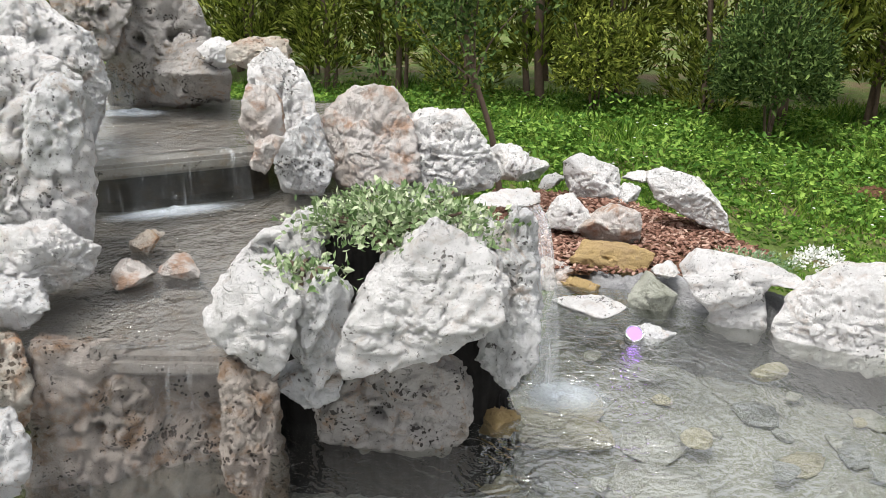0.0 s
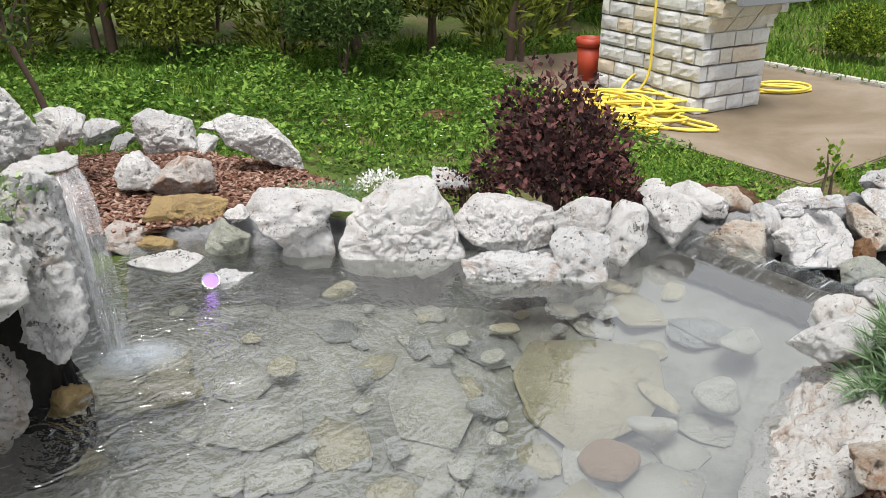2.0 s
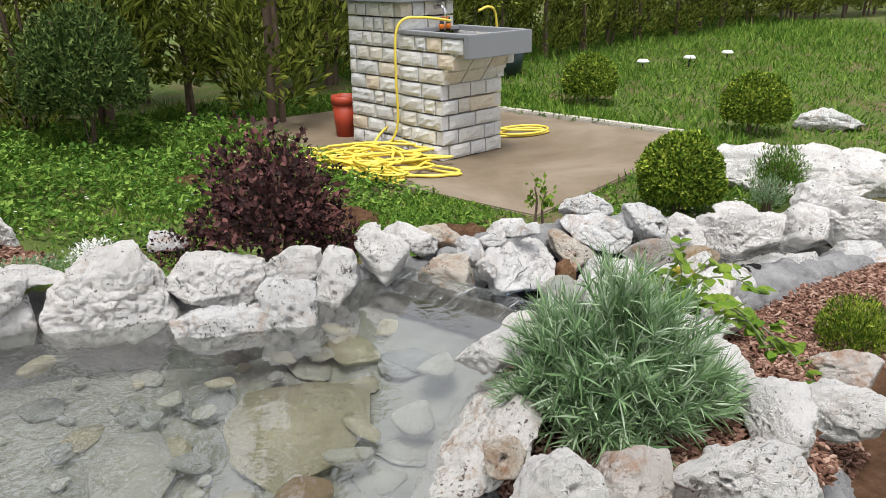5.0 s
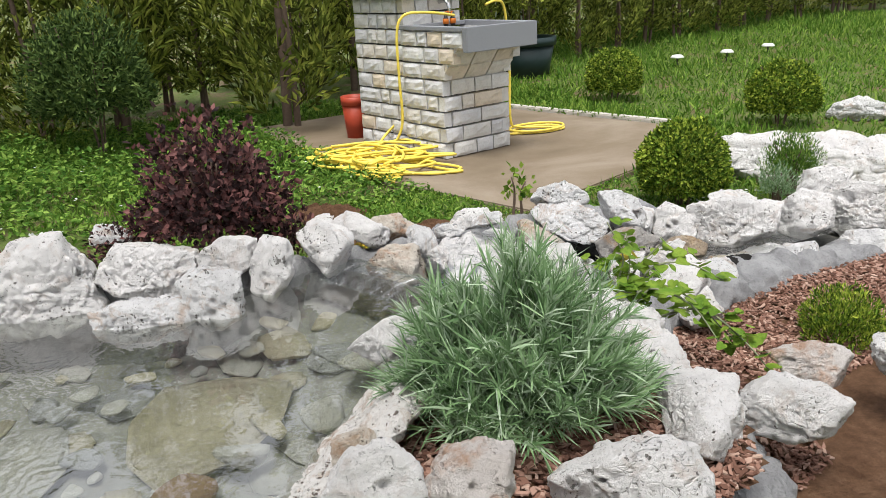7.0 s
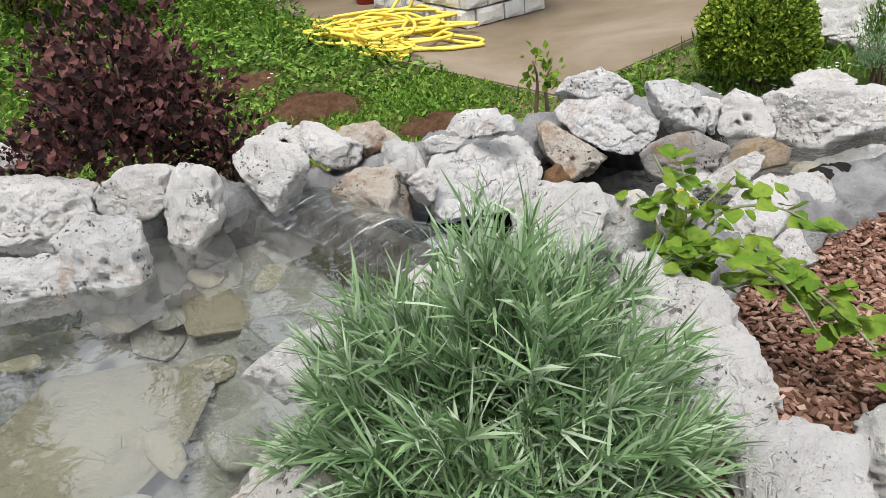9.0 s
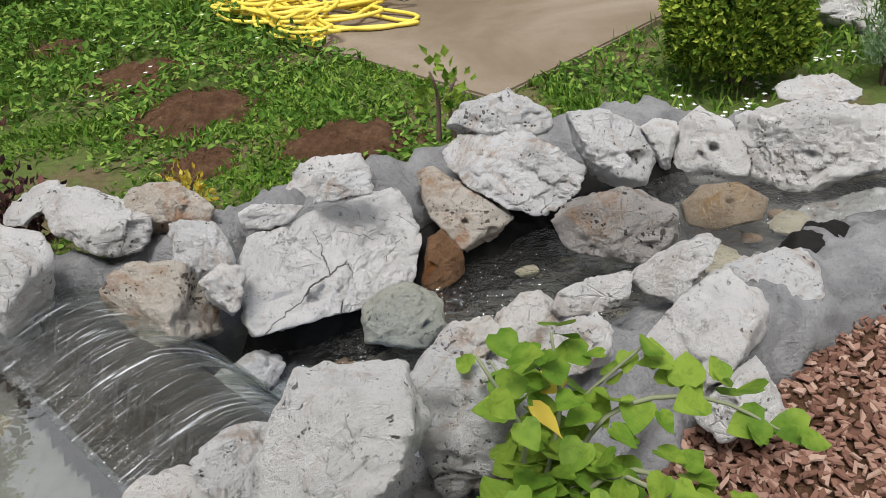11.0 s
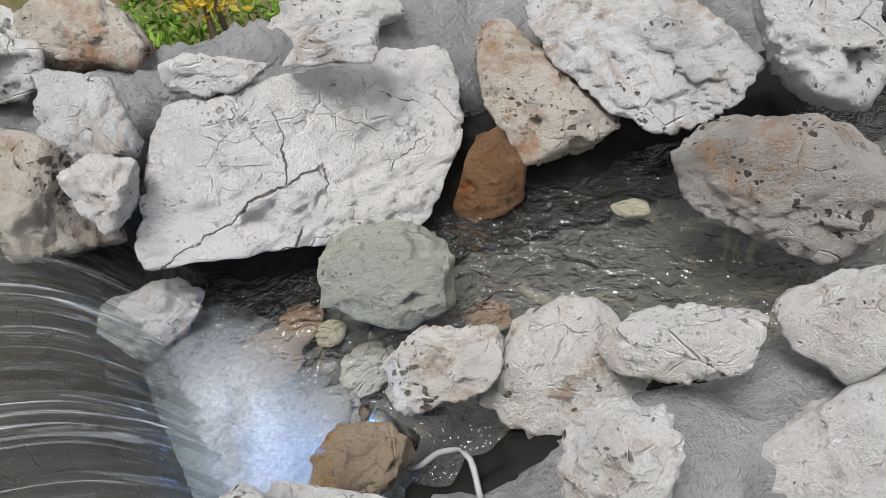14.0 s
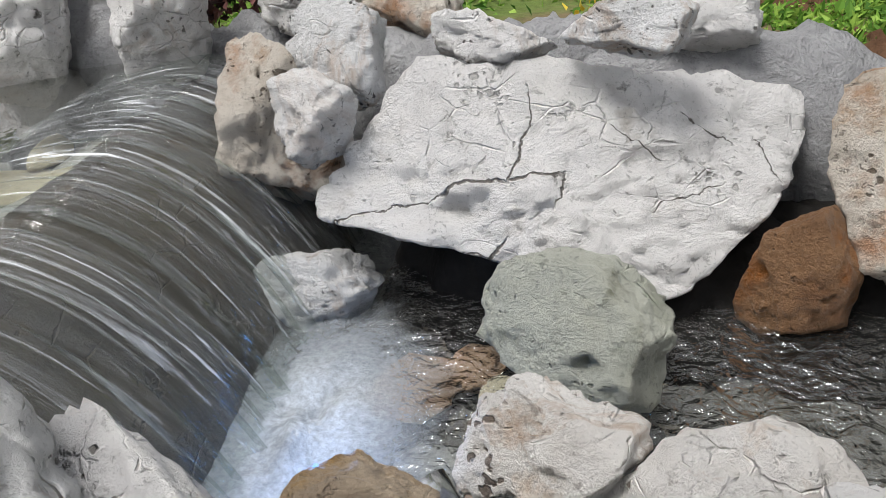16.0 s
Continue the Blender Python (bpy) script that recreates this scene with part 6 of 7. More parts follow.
def lawn():
    rnd = np.random.RandomState(61)
    n = 150000
    x = np.concatenate([rnd.uniform(-3, 5.8, n // 2), rnd.uniform(1.6, 3.7, n // 5), rnd.uniform(4.8, 13, n - n // 2 - n // 5)])
    y = np.concatenate([rnd.uniform(2.5, 7.4, n // 2), rnd.uniform(2.3, 3.8, n // 5), rnd.uniform(2.6, 10.5, n - n // 2 - n // 5)])
    keep = open_lawn(x, y)
    thick = np.array([noise.noise((a * 1.4, b * 1.4, 9)) for a, b in zip(x, y)])
    worn = (x > 0.4) & (x < 3.6) & (y < 4.0)
    keep &= ~worn | (thick > np.where(x < 2.2, -0.05, -0.28) + 0.25 * rnd.uniform(-1, 1, len(x)))
    x, y, thick = x[keep], y[keep], thick[keep]
    worn = worn[keep]
    k = len(x)
    base = np.stack([x, y, ground_z(x, y)], -1)
    tall = np.where(worn, 0.042, np.where(x > 4.6, 0.085, 0.085)) * (1 + 0.8 * thick) * rnd.uniform(0.6, 1.4, k) * np.clip(0.7 + (y - 3) * 0.22, 0.7, 1.8)
    way = unit(rnd.normal(size=(k, 3)) * np.where(worn, 0.7, 0.42)[:, None] + np.array([0, 0, 1.0]))
    v = blades(base, way, tall, rnd.uniform(0.004, 0.009, k) * np.where(x > 4.6, 1.6, 1.1), rnd.uniform(0.1, 0.7, k), rnd)
    tagged(new("grass", foliage("grass", [v], grass_leaf)), "uneven spring grass with bare patches", "grass", kind="stuff")
    m = 80000
    x, y = rnd.uniform(-2.6, 5, m), rnd.uniform(2.3, 6.9, m)
    clump = np.array([noise.noise((a * 2.2, b * 2.2, 3)) for a, b in zip(x, y)])
    keep = open_lawn(x, y) & (clump > np.where(y < 3.9, np.where(x < 2.2, 0.2, 0.02), -0.25) + 0.2 * rnd.uniform(-1, 1, m))
    x, y, clump = x[keep], y[keep], clump[keep]
    k = len(x)
    lush = np.clip((y - 3.2) / 1.5, 0.12, 1)
    base = np.stack([x, y, ground_z(x, y) + rnd.uniform(0.0, 0.2, k) * lush * (0.6 + clump)], -1)
    way = unit(rnd.normal(size=(k, 3)) * np.array([1, 1, 0.45]) + np.array([0, 0, 0.25]))
    v = kites(base, way, unit(rnd.normal(size=(k, 3)) * 0.5 + np.array([0, 0, 1])), rnd.uniform(0.014, 0.04, k) * (1 + 0.6 * lush), rnd.uniform(0.008, 0.022, k) * (1 + 0.5 * lush))
    tagged(new("lawn_weeds", foliage("lawn_weeds", [v], weed_leaf)), "lush broad-leaved weeds and clover in the lawn", "weeds", kind="stuff")
    m = 170
    x, y = np.concatenate([rnd.uniform(-0.5, 3.0, 110), rnd.uniform(3.7, 4.6, 60)]), np.concatenate([rnd.uniform(3.8, 5.9, 110), rnd.uniform(2.45, 2.75, 60)])
    base = np.stack([x, y, ground_z(x, y) + np.where(x < 3.2, rnd.uniform(0.05, 0.12, m), 0.03)], -1)
    sets = []
    for a in range(5):
        way = np.tile([math.cos(a * 1.256), math.sin(a * 1.256), 0.25], (m, 1))
        sets.append(kites(base, unit(way), np.tile([0.0, 0.0, 1.0], (m, 1)), np.full(m, 0.010), np.full(m, 0.007)))
    tagged(new("daisies", foliage("daisies", sets, petal)), "scattered small white daisies in the grass", "flowers", kind="stuff")


lawn()


def grass_tuft(at, seed, height, count=110):
    rnd = np.random.RandomState(seed)
    base = rnd.normal(size=(count, 3)) * np.array([0.05, 0.05, 0])
    way = unit(np.concatenate([base[:, :2] * 5, np.full((count, 1), 0.9)], 1) + rnd.normal(size=(count, 3)) * 0.2)
    ob = new("grass_tuft", foliage("grass_tuft", [blades(base, way, height * rnd.uniform(0.5, 1.1, count), rnd.uniform(0.005, 0.010, count), rnd.uniform(0.2, 0.8, count), rnd)], grass_leaf))
    ob.location = at
    tagged(ob, "tall arching grass tuft below the hedge", "grass", "grass tufts")


for i, (gx_, gy_) in enumerate([(0.35, 5.1), (0.05, 5.4), (0.75, 5.5), (-0.4, 5.0), (2.25, 5.4), (2.7, 4.9), (2.55, 5.7), (-0.9, 5.6), (1.2, 5.9), (0.5, 5.8)]):
    grass_tuft((gx_, gy_, float(ground_z(gx_, gy_))), 70 + i, 0.26)


def soil_patch(cx, cy, r, seed):
    m, verts, faces = 90, [], []
    for j in range(41):
        for i in range(m):
            a = 2 * math.pi * i / m
            rr = r * j / 40 * (1 + 0.45 * noise.noise((math.cos(a) * 2.0 + seed, math.sin(a) * 2.0, 0)) + 0.2 * noise.noise((math.cos(a) * 6 + seed, math.sin(a) * 6, 2)))
            px, py = cx + rr * math.cos(a), cy + rr * math.sin(a)
            verts.append((px, py, float(ground_z(px, py)) + 0.036 - 0.060 * (j / 40) ** 2 + 0.022 * noise.noise((px * 14, py * 14, seed)) + 0.016 * noise.noise((px * 42, py * 42, seed)) + 0.008 * noise.noise((px * 110, py * 110, seed))))
    for j in range(40):
        faces += [(j * m + i, j * m + (i + 1) % m, (j + 1) * m + (i + 1) % m, (j + 1) * m + i) for i in range(m)]
    tagged(new("soil_patch", mesh_of("soil_patch", verts, faces, bare_soil)), "bare patch of dug brown soil in the lawn", "soil", kind="structure")


for i, (cx_, cy_, r_) in enumerate(BARE):
    soil_patch(cx_, cy_, r_, i)


# beds filled with bark chips
def bed(name, poly, z_at, mat, label):
    xs = np.arange(min(p[0] for p in poly), max(p[0] for p in poly) + 0.03, 0.03)
    ys = np.arange(min(p[1] for p in poly), max(p[1] for p in poly) + 0.03, 0.03)
    gx, gy = np.meshgrid(xs, ys)
    ok = inside(poly, gx, gy)
    pts = [(a, b, z_at(a, b) + 0.012 * noise.noise((a * 9, b * 9, 0))) for a, b in zip(gx.ravel(), gy.ravel())]
    w = len(xs)
    faces = [(j * w + i, j * w + i + 1, (j + 1) * w + i + 1, (j + 1) * w + i) for j in range(len(ys) - 1) for i in range(w - 1) if ok[j, i]]
    tagged(new(name, mesh_of(name, pts, faces, mat)), label, "soil", kind="structure")


def chips(poly, z_at, count, seed, label, size=0.020):
    rnd = np.random.RandomState(seed)
    x = rnd.uniform(min(p[0] for p in poly), max(p[0] for p in poly), count * 3)
    y = rnd.uniform(min(p[1] for p in poly), max(p[1] for p in poly), count * 3)
    ok = inside(poly, x, y)
    x, y = x[ok][:count], y[ok][:count]
    verts, faces = [], []
    for a, b in zip(x, y):
        m = pose(a, b, z_at(a, b) + rnd.uniform(0.004, 0.016), rnd.uniform(-28, 28), rnd.uniform(-28, 28), rnd.uniform(0, 360))
        l, w, h = size * rnd.uniform(0.5, 1.5), size * rnd.uniform(0.3, 0.75), 0.0018
        k = len(verts)
        j1, j2 = rnd.uniform(-.25, .25), rnd.uniform(-.25, .25)
        for sx, sy in ((-.5 + j1 * .5, -.35 + j2), (.35 + j2, -.5), (.6, .3 + j1), (-.2 + j1, .5)):
            verts += [m @ Vector((sx * l, sy * w, -h)), m @ Vector((sx * l * 0.9, sy * w * 0.9, h + 0.002 * sx))]
        faces += [(k + 1, k + 3, k + 5, k + 7), (k, k + 6, k + 4, k + 2)] + [(k + 2 * i, k + (2 * i + 2) % 8, k + (2 * i + 3) % 8, k + 2 * i + 1) for i in range(4)]
    tagged(new("bark_chips", mesh_of("bark_chips", verts, faces, bark_chip, False)), label, "mulch", kind="stuff")


PLANTER = [(1.72, 0.9), (1.85, 1.15), (2.1, 1.38), (2.38, 1.42), (2.55, 1.2), (2.58, 0.9), (2.4, 0.62), (2.0, 0.52), (1.72, 0.6)]
RIGHT_BED = [(2.62, 1.35), (2.8, 1.5), (3.1, 1.52), (3.5, 1.62), (4.2, 1.6), (4.6, 1.5), (5.0, 0.8), (4.2, 0.2), (3.2, 0.05), (2.7, 0.3), (2.62, 0.8)]
LEFT_BED = [(0.1, 2.6), (0.5, 2.6), (0.95, 2.62), (1.15, 2.9), (0.95, 3.25), (0.5, 3.65), (0.1, 3.6)]
RIGHT_CHIPS = [(2.62, 1.35), (2.8, 1.5), (3.1, 1.52), (3.5, 1.62), (4.2, 1.6), (4.6, 1.5), (4.4, 1.05), (3.5, 1.08), (3.0, 1.05), (2.85, 0.8), (2.66, 0.75)]
planter_z = lambda x, y: 0.025 - 0.03 * (x - 2.0) + 0.03 * (y - 0.9)
right_z = lambda x, y: max(-0.235 + 0.10 * (y - 1.2) - 0.02 * (x - 3.2), float(ground_z(x, y)) + 0.03)
left_z = lambda x, y: 0.045 - 0.03 * (y - 2.7)
bed("planter_soil", PLANTER, planter_z, bare_soil, "brown soil filling the lavender planter")
bed("mulch_bed", RIGHT_BED, right_z, bare_soil, "brown soil of the bed beside the stream")
bed("mulch_bed", LEFT_BED, left_z, bare_soil, "brown soil of the bed behind the rim")
chips(PLANTER, planter_z, 5000, 81, "reddish brown bark chips around the lavender")
chips(RIGHT_CHIPS, right_z, 8500, 82, "reddish brown bark chips beside the stream")
chips(LEFT_BED, left_z, 3800, 83, "reddish brown bark chips behind the pond rim", 0.024)

# ---- the stone tap pillar with its basin ----
def block_mesh(l, d, h, seed):
    """A split-faced stone block: l along x, d along y, h along z, with a chipped, bulging front (-y) and ends."""
    rnd = random.Random(seed)
    nx, nz = max(3, int(l / 0.035)), 4
    bm = bmesh.new()
    grid = {}
    for i in range(nx + 1):
        for k in range(nz + 1):
            edge = min(i, nx - i, 1) * min(k, nz - k, 1)
            push = -(0.006 + 0.007 * rnd.random()) if edge else -0.001 * rnd.random()
            grid[i, k] = bm.verts.new((l * i / nx - l / 2 + rnd.uniform(-.002, .002), push - d / 2, h * k / nz - h / 2 + rnd.uniform(-.002, .002)))
    for i in range(nx):
        for k in range(nz):
            bm.faces.new((grid[i, k], grid[i + 1, k], grid[i + 1, k + 1], grid[i, k + 1]))
    rim = [grid[i, 0] for i in range(nx + 1)] + [grid[nx, k] for k in range(1, nz + 1)] + [grid[i, nz] for i in range(nx - 1, -1, -1)] + [grid[0, k] for k in range(nz - 1, 0, -1)]
    back = [bm.verts.new((v.co.x, d / 2, v.co.z)) for v in rim]
    for i in range(len(rim)):
        j = (i + 1) % len(rim)
        bm.faces.new((rim[j], rim[i], back[i], back[j]))
    bm.faces.new(back[::-1])
    bmesh.ops.recalc_face_normals(bm, faces=bm.faces)
    return from_bm("block", bm, split_block)


dark_joint = plain("dark_joint_mortar", (0.10, 0.095, 0.09), 0.95, 0, 60, 0.5)
grey_slab = plain("speckled_grey_stone_slab", (0.26, 0.27, 0.29), 0.75, 0, 220, 0.3, 0.6)
chrome = plain("brushed_chrome", (0.62, 0.62, 0.62), 0.22, 1.0, 200, 0.05, 0.1)
black_plastic = plain("black_plastic", (0.02, 0.02, 0.022), 0.45)
orange_plastic = plain("orange_plastic", (0.62, 0.17, 0.02), 0.4)
yellow_hose = plain("yellow_hose", (0.84, 0.66, 0.10), 0.42, 0, 30, 0.1, 0.35)
red_plastic = plain("terracotta_red_plastic", (0.40, 0.055, 0.025), 0.5, 0, 30, 0.1, 0.3)
dark_plastic = plain("dark_green_plastic", (0.014, 0.030, 0.030), 0.45, 0, 30, 0.1, 0.3)


def box_mesh(name, lo, hi, mat, bevel=0.004):
    bm = bmesh.new()
    bmesh.ops.create_cube(bm, size=1)
    for v in bm.verts:
        v.co = [(a + b) / 2 + c * (b - a) for a, b, c in zip(lo, hi, v.co)]
    if bevel:
        bmesh.ops.bevel(bm, geom=bm.edges[:], offset=bevel, segments=2, affect="EDGES")
    return from_bm(name, bm, mat)


def lathe(name, profile, mat, n=28):
    verts, faces = [], []
    for r, z in profile:
        verts += [(r * math.cos(2 * math.pi * k / n), r * math.sin(2 * math.pi * k / n), z) for k in range(n)]
    for j in range(len(profile) - 1):
        faces += [(j * n + k, j * n + (k + 1) % n, (j + 1) * n + (k + 1) % n, (j + 1) * n + k) for k in range(n)]
    return mesh_of(name, verts, faces, mat)


def pillar():
    top = thing("tap_pillar", (3.66, 4.33, PATIO_Z), "white split-stone garden tap pillar with grey basin on the patio", "tap pillar")
    top.rotation_euler = (0, 0, radians(12))
    course, joint = 0.101, 0.012
    width, col, back = 0.57, 0.42, 1.0          # along the front, column depth, back of the tall part
    part("mortar_core", box_mesh("mortar_core", (0.05, 0.05, 0), (width - 0.05, back - 0.06, 7.6 * course), dark_joint, 0), top)
    part("mortar_core", box_mesh("mortar_core", (0.06, col + 0.045, 0), (width - 0.09, back - 0.06, 10 * course), dark_joint, 0), top)
    rnd = random.Random(4)
    seeds = {}

    def lay(a, b, z, face, off):
        """Blocks from a to b along one face; face 0 is the front (-y), 1 the left side (-x), 2 the right side."""
        x = a
        while x < b - 0.02:
            l = min(rnd.choice((0.15, 0.20, 0.25, 0.11)), b - x)
            if b - x - l < 0.06:
                l = b - x
            key = (round(l, 2), rnd.randrange(3))
            if key not in seeds:
                seeds[key] = block_mesh(l - joint, 0.06, course - joint, len(seeds))
            ob = part("block", seeds[key], top)
            c = x + l / 2
            place = {0: pose(c, off + 0.03, z, 0, 0, 0), 1: pose(off + 0.03, c, z, 0, 0, -90), 2: pose(off - 0.03, c, z, 0, 0, 90)}[face]
            s = (l - joint) / (key[0] - joint)
            ob.matrix_basis = place @ Matrix.Diagonal((s, 1, 1, 1))
            x += l

    out = {5: -0.06, 6: -0.15, 7: -0.24}       # the corbelled courses under the basin
    for k in range(10):
        z = course * (k + 0.5)
        if k < 8:
            f = out.get(k, 0.0)
            if k < 5:
                lay(0.0 if k % 2 else 0.065, width if k % 2 == 0 else width - 0.065, z, 0, f)
                lay(0.065 if k % 2 else 0.0, col, z, 1, 0.0)
                lay(0.065 if k % 2 == 0 else 0.0, col, z, 2, width)
            else:
                lay(f + 0.035, col, z, 1, 0.0)
                lay(f + 0.035, col, z, 2, width)
            lay(col, back, z, 1, 0.022)
        else:
            lay(col + 0.07, back, z, 1, 0.022)
            lay(0.022, width - 0.05, z, 0, col)
            lay(col + 0.07, back, z, 2, width - 0.05)
    # sloping blocks below the basin
    for k in (5, 6, 7):
        for i in range(3):
            l = width / 3
            ob = part("block", seeds.setdefault(("slope", i), block_mesh(l - joint, 0.05, 0.125, 50 + i)), top)
            y = (0.0 + out[k]) / 2 if k == 5 else (out[k - 1] + out[k]) / 2
            ob.matrix_basis = pose(l * (i + 0.5), y + 0.04, course * (k + 0.5), 39, 0, 0)
    zb = 8 * course
    for lo, hi in (((-0.012, -0.26, zb - 0.12), (width + 0.012, -0.215, zb + 0.028)), ((-0.012, -0.215, zb + 0.002), (0.055, col, zb + 0.028)),
                   ((width - 0.055, -0.215, zb - 0.06), (width + 0.012, col, zb + 0.028)), ((0.055, col - 0.06, zb + 0.002), (width - 0.055, col, zb + 0.028)),
                   ((0.05, -0.22, zb - 0.10), (width - 0.05, col - 0.05, zb - 0.085))):
        part("basin_slab", box_mesh("basin_slab", lo, hi, grey_slab), top, "speckled grey stone basin edge")
    part("cap_slab", box_mesh("cap_slab", (-0.035, col - 0.06, 10 * course), (width - 0.01, back + 0.04, 10 * course + 0.035), grey_slab), top, "grey stone cap slab")
    # tap with a two-way hose connector
    tap = part("tap", stem_mesh("tap", [(0.33, col - 0.01, zb + 0.16), (0.33, col - 0.08, zb + 0.165), (0.33, col - 0.11, zb + 0.13), (0.33, col - 0.11, zb + 0.09)], 0.014, 0.012, chrome, 14, 10), top, "chrome garden tap")
    part("lever", box_mesh("lever", (0.325, col - 0.09, zb + 0.18), (0.335, col - 0.03, zb + 0.195), chrome), tap)
    for x in (0.30, 0.36):
        con = part("hose_connector", lathe("hose_connector", [(0.0, 0.0), (0.016, 0.0), (0.018, 0.02), (0.018, 0.05), (0.014, 0.055), (0.014, 0.09), (0.0, 0.09)], black_plastic, 16), tap)
        con.location = (x, col - 0.11, zb + 0.005)
        ring = part("ring", lathe("ring", [(0.0185, 0.015), (0.021, 0.018), (0.021, 0.045), (0.0185, 0.048)], orange_plastic, 16), tap, "orange coupling ring")
        ring.location = con.location
    part("connector_bar", box_mesh("connector_bar", (0.295, col - 0.12, zb + 0.08), (0.365, col - 0.10, zb + 0.1), orange_plastic), tap)


pillar()


def hose_loop(points, radius=0.0092):
    data = bpy.data.curves.new("hose_length", "CURVE")
    data.dimensions, data.bevel_depth, data.bevel_resolution, data.resolution_u, data.use_fill_caps = "3D", radius, 2, 4, True
    sp = data.splines.new("POLY")
    line = curve_points(points, max(24, len(points) * 7))
    sp.points.add(len(line) - 1)
    for q, p in zip(sp.points, line):
        q.co = (*p, 1)
    data.materials.append(yellow_hose)
    return data


def hose():
    coil = thing("garden_hose", (3.2, 4.5, PATIO_Z), "bright yellow garden hose in a loose tangled heap", "hose")
    rnd = random.Random(12)
    for k in range(8):
        pts = []
        cx, cy = rnd.uniform(-0.12, 0.12), rnd.uniform(-0.16, 0.16)
        rx, ry, tilt = rnd.uniform(0.24, 0.50), rnd.uniform(0.08, 0.24), radians(-58 + rnd.uniform(-45, 45))
        for i in range(rnd.randrange(14, 24)):
            a = 2 * math.pi * i / 10 + k * 0.9
            r1, r2 = rx * (1 + rnd.uniform(-.22, .22)), ry * (1 + rnd.uniform(-.4, .4))
            x, y = r1 * math.cos(a), r2 * math.sin(a)
            pts.append((cx + x * math.cos(tilt) - y * math.sin(tilt), cy + x * math.sin(tilt) + y * math.cos(tilt), 0.012 + 0.009 * k + rnd.uniform(0, 0.022)))
        part("hose_length", hose_loop(pts), coil)
    ends = [[(-0.3, 0.95, 0.012), (-0.32, 0.6, 0.012), (-0.2, 0.3, 0.02), (0.1, 0.0, 0.03), (0.3, -0.42, 0.012), (0.36, -0.55, 0.012), (0.1, -0.42, 0.012), (-0.1, -0.3, 0.012)],
            [(-0.22, 0.75, 0.02), (-0.05, 0.35, 0.04), (0.15, -0.1, 0.03), (0.32, -0.3, 0.02), (0.4, -0.48, 0.012), (0.2, -0.5, 0.012), (-0.05, -0.25, 0.02)],
            [(0.05, 0.1, 0.02), (0.28, 0.42, 0.09), (0.40, 0.36, 0.20), (0.42, 0.2, 0.19), (0.42, 0.08, 0.05), (0.36, 0.0, 0.02), (0.1, 0.0, 0.02)]]
    for pts in ends:
        part("hose_length", hose_loop(pts), coil)
    up = thing("garden_hose", (3.66, 4.33, PATIO_Z), "yellow hose hanging over the basin edge", "hose")
    part("hose_length", hose_loop([(-0.2, 0.42, 0.03), (-0.13, 0.38, 0.2), (-0.14, 0.36, 0.5), (-0.14, 0.35, 0.8), (-0.09, 0.33, 0.905), (0.03, 0.3, 0.915), (0.16, 0.3, 0.90), (0.28, 0.34, 0.88)]), up)
    side = thing("garden_hose", (4.6, 4.85, PATIO_Z), "yellow hose coiled on the concrete beside the pillar", "hose")
    part("hose_length", hose_loop([(-0.36, -0.08, 0.93), (-0.25, -0.05, 0.95), (-0.17, -0.02, 0.88), (-0.13, 0, 0.5), (-0.13, 0.0, 0.1), (-0.05, 0.02, 0.03), (0.15, -0.05, 0.012), (0.25, -0.15, 0.012), (0.05, -0.2, 0.012), (-0.2, -0.1, 0.012)]), side)
    for k in range(2):
        pts = [(0.06 + (0.19 + 0.03 * k) * math.cos(a), -0.06 + (0.12 + 0.03 * k) * math.sin(a), 0.012 + 0.014 * k) for a in (2 * math.pi * i / 12 for i in range(14 + k * 5))]
        part("hose_length", hose_loop(pts), side)


hose()


def flower_pot(name, at, r, h, mat, label):
    pot = thing(name, at, label, "pot")
    part("body", lathe("body", [(0.0, 0.0), (r * 0.72, 0.0), (r * 0.93, h * 0.82), (r * 0.86, h * 0.82), (r * 0.66, 0.02), (0.0, 0.02)], mat), pot)
    part("rim", lathe("rim", [(r * 0.93, h * 0.80), (r, h * 0.80), (r, h), (r * 0.9, h), (r * 0.88, h * 0.80)], mat), pot)
    return pot


flower_pot("plant_pot", (3.50, 5.5, PATIO_Z), 0.105, 0.31, red_plastic, "empty terracotta-red plastic pot beside the pillar")
flower_pot("planter_pot", (6.2, 7.3, -0.2), 0.32, 0.42, dark_plastic, "large dark green plastic planter by the hedge")
leafy_bush("potted_thuja", (6.2, 7.3, 0.16), (0.55, 0.55, 1.5), 6000, 0.06, 0.02, thuja_leaf, "thuja growing in the dark planter", seed=90, stems=3, lumps=0.3, inner=0.5)


def path_light(x, y):
    lamp = thing("path_light", (x, y, float(ground_z(x, y)) - 0.11), "small white solar path light in the far lawn", "lamp", "path lights")
    part("stake", lathe("stake", [(0.0, -0.05), (0.010, -0.05), (0.010, 0.20), (0.0, 0.20)], black_plastic, 10), lamp)
    part("cap", lathe("cap", [(0.0, 0.235), (0.05, 0.23), (0.075, 0.205), (0.07, 0.20), (0.0, 0.20)], white_plastic, 20), lamp, "white domed cap")


white_plastic = plain("white_plastic", (0.80, 0.80, 0.78), 0.4)
for lx_, ly_ in ((7.70, 6.61), (8.25, 6.43), (8.81, 6.37)):
    path_light(lx_, ly_)


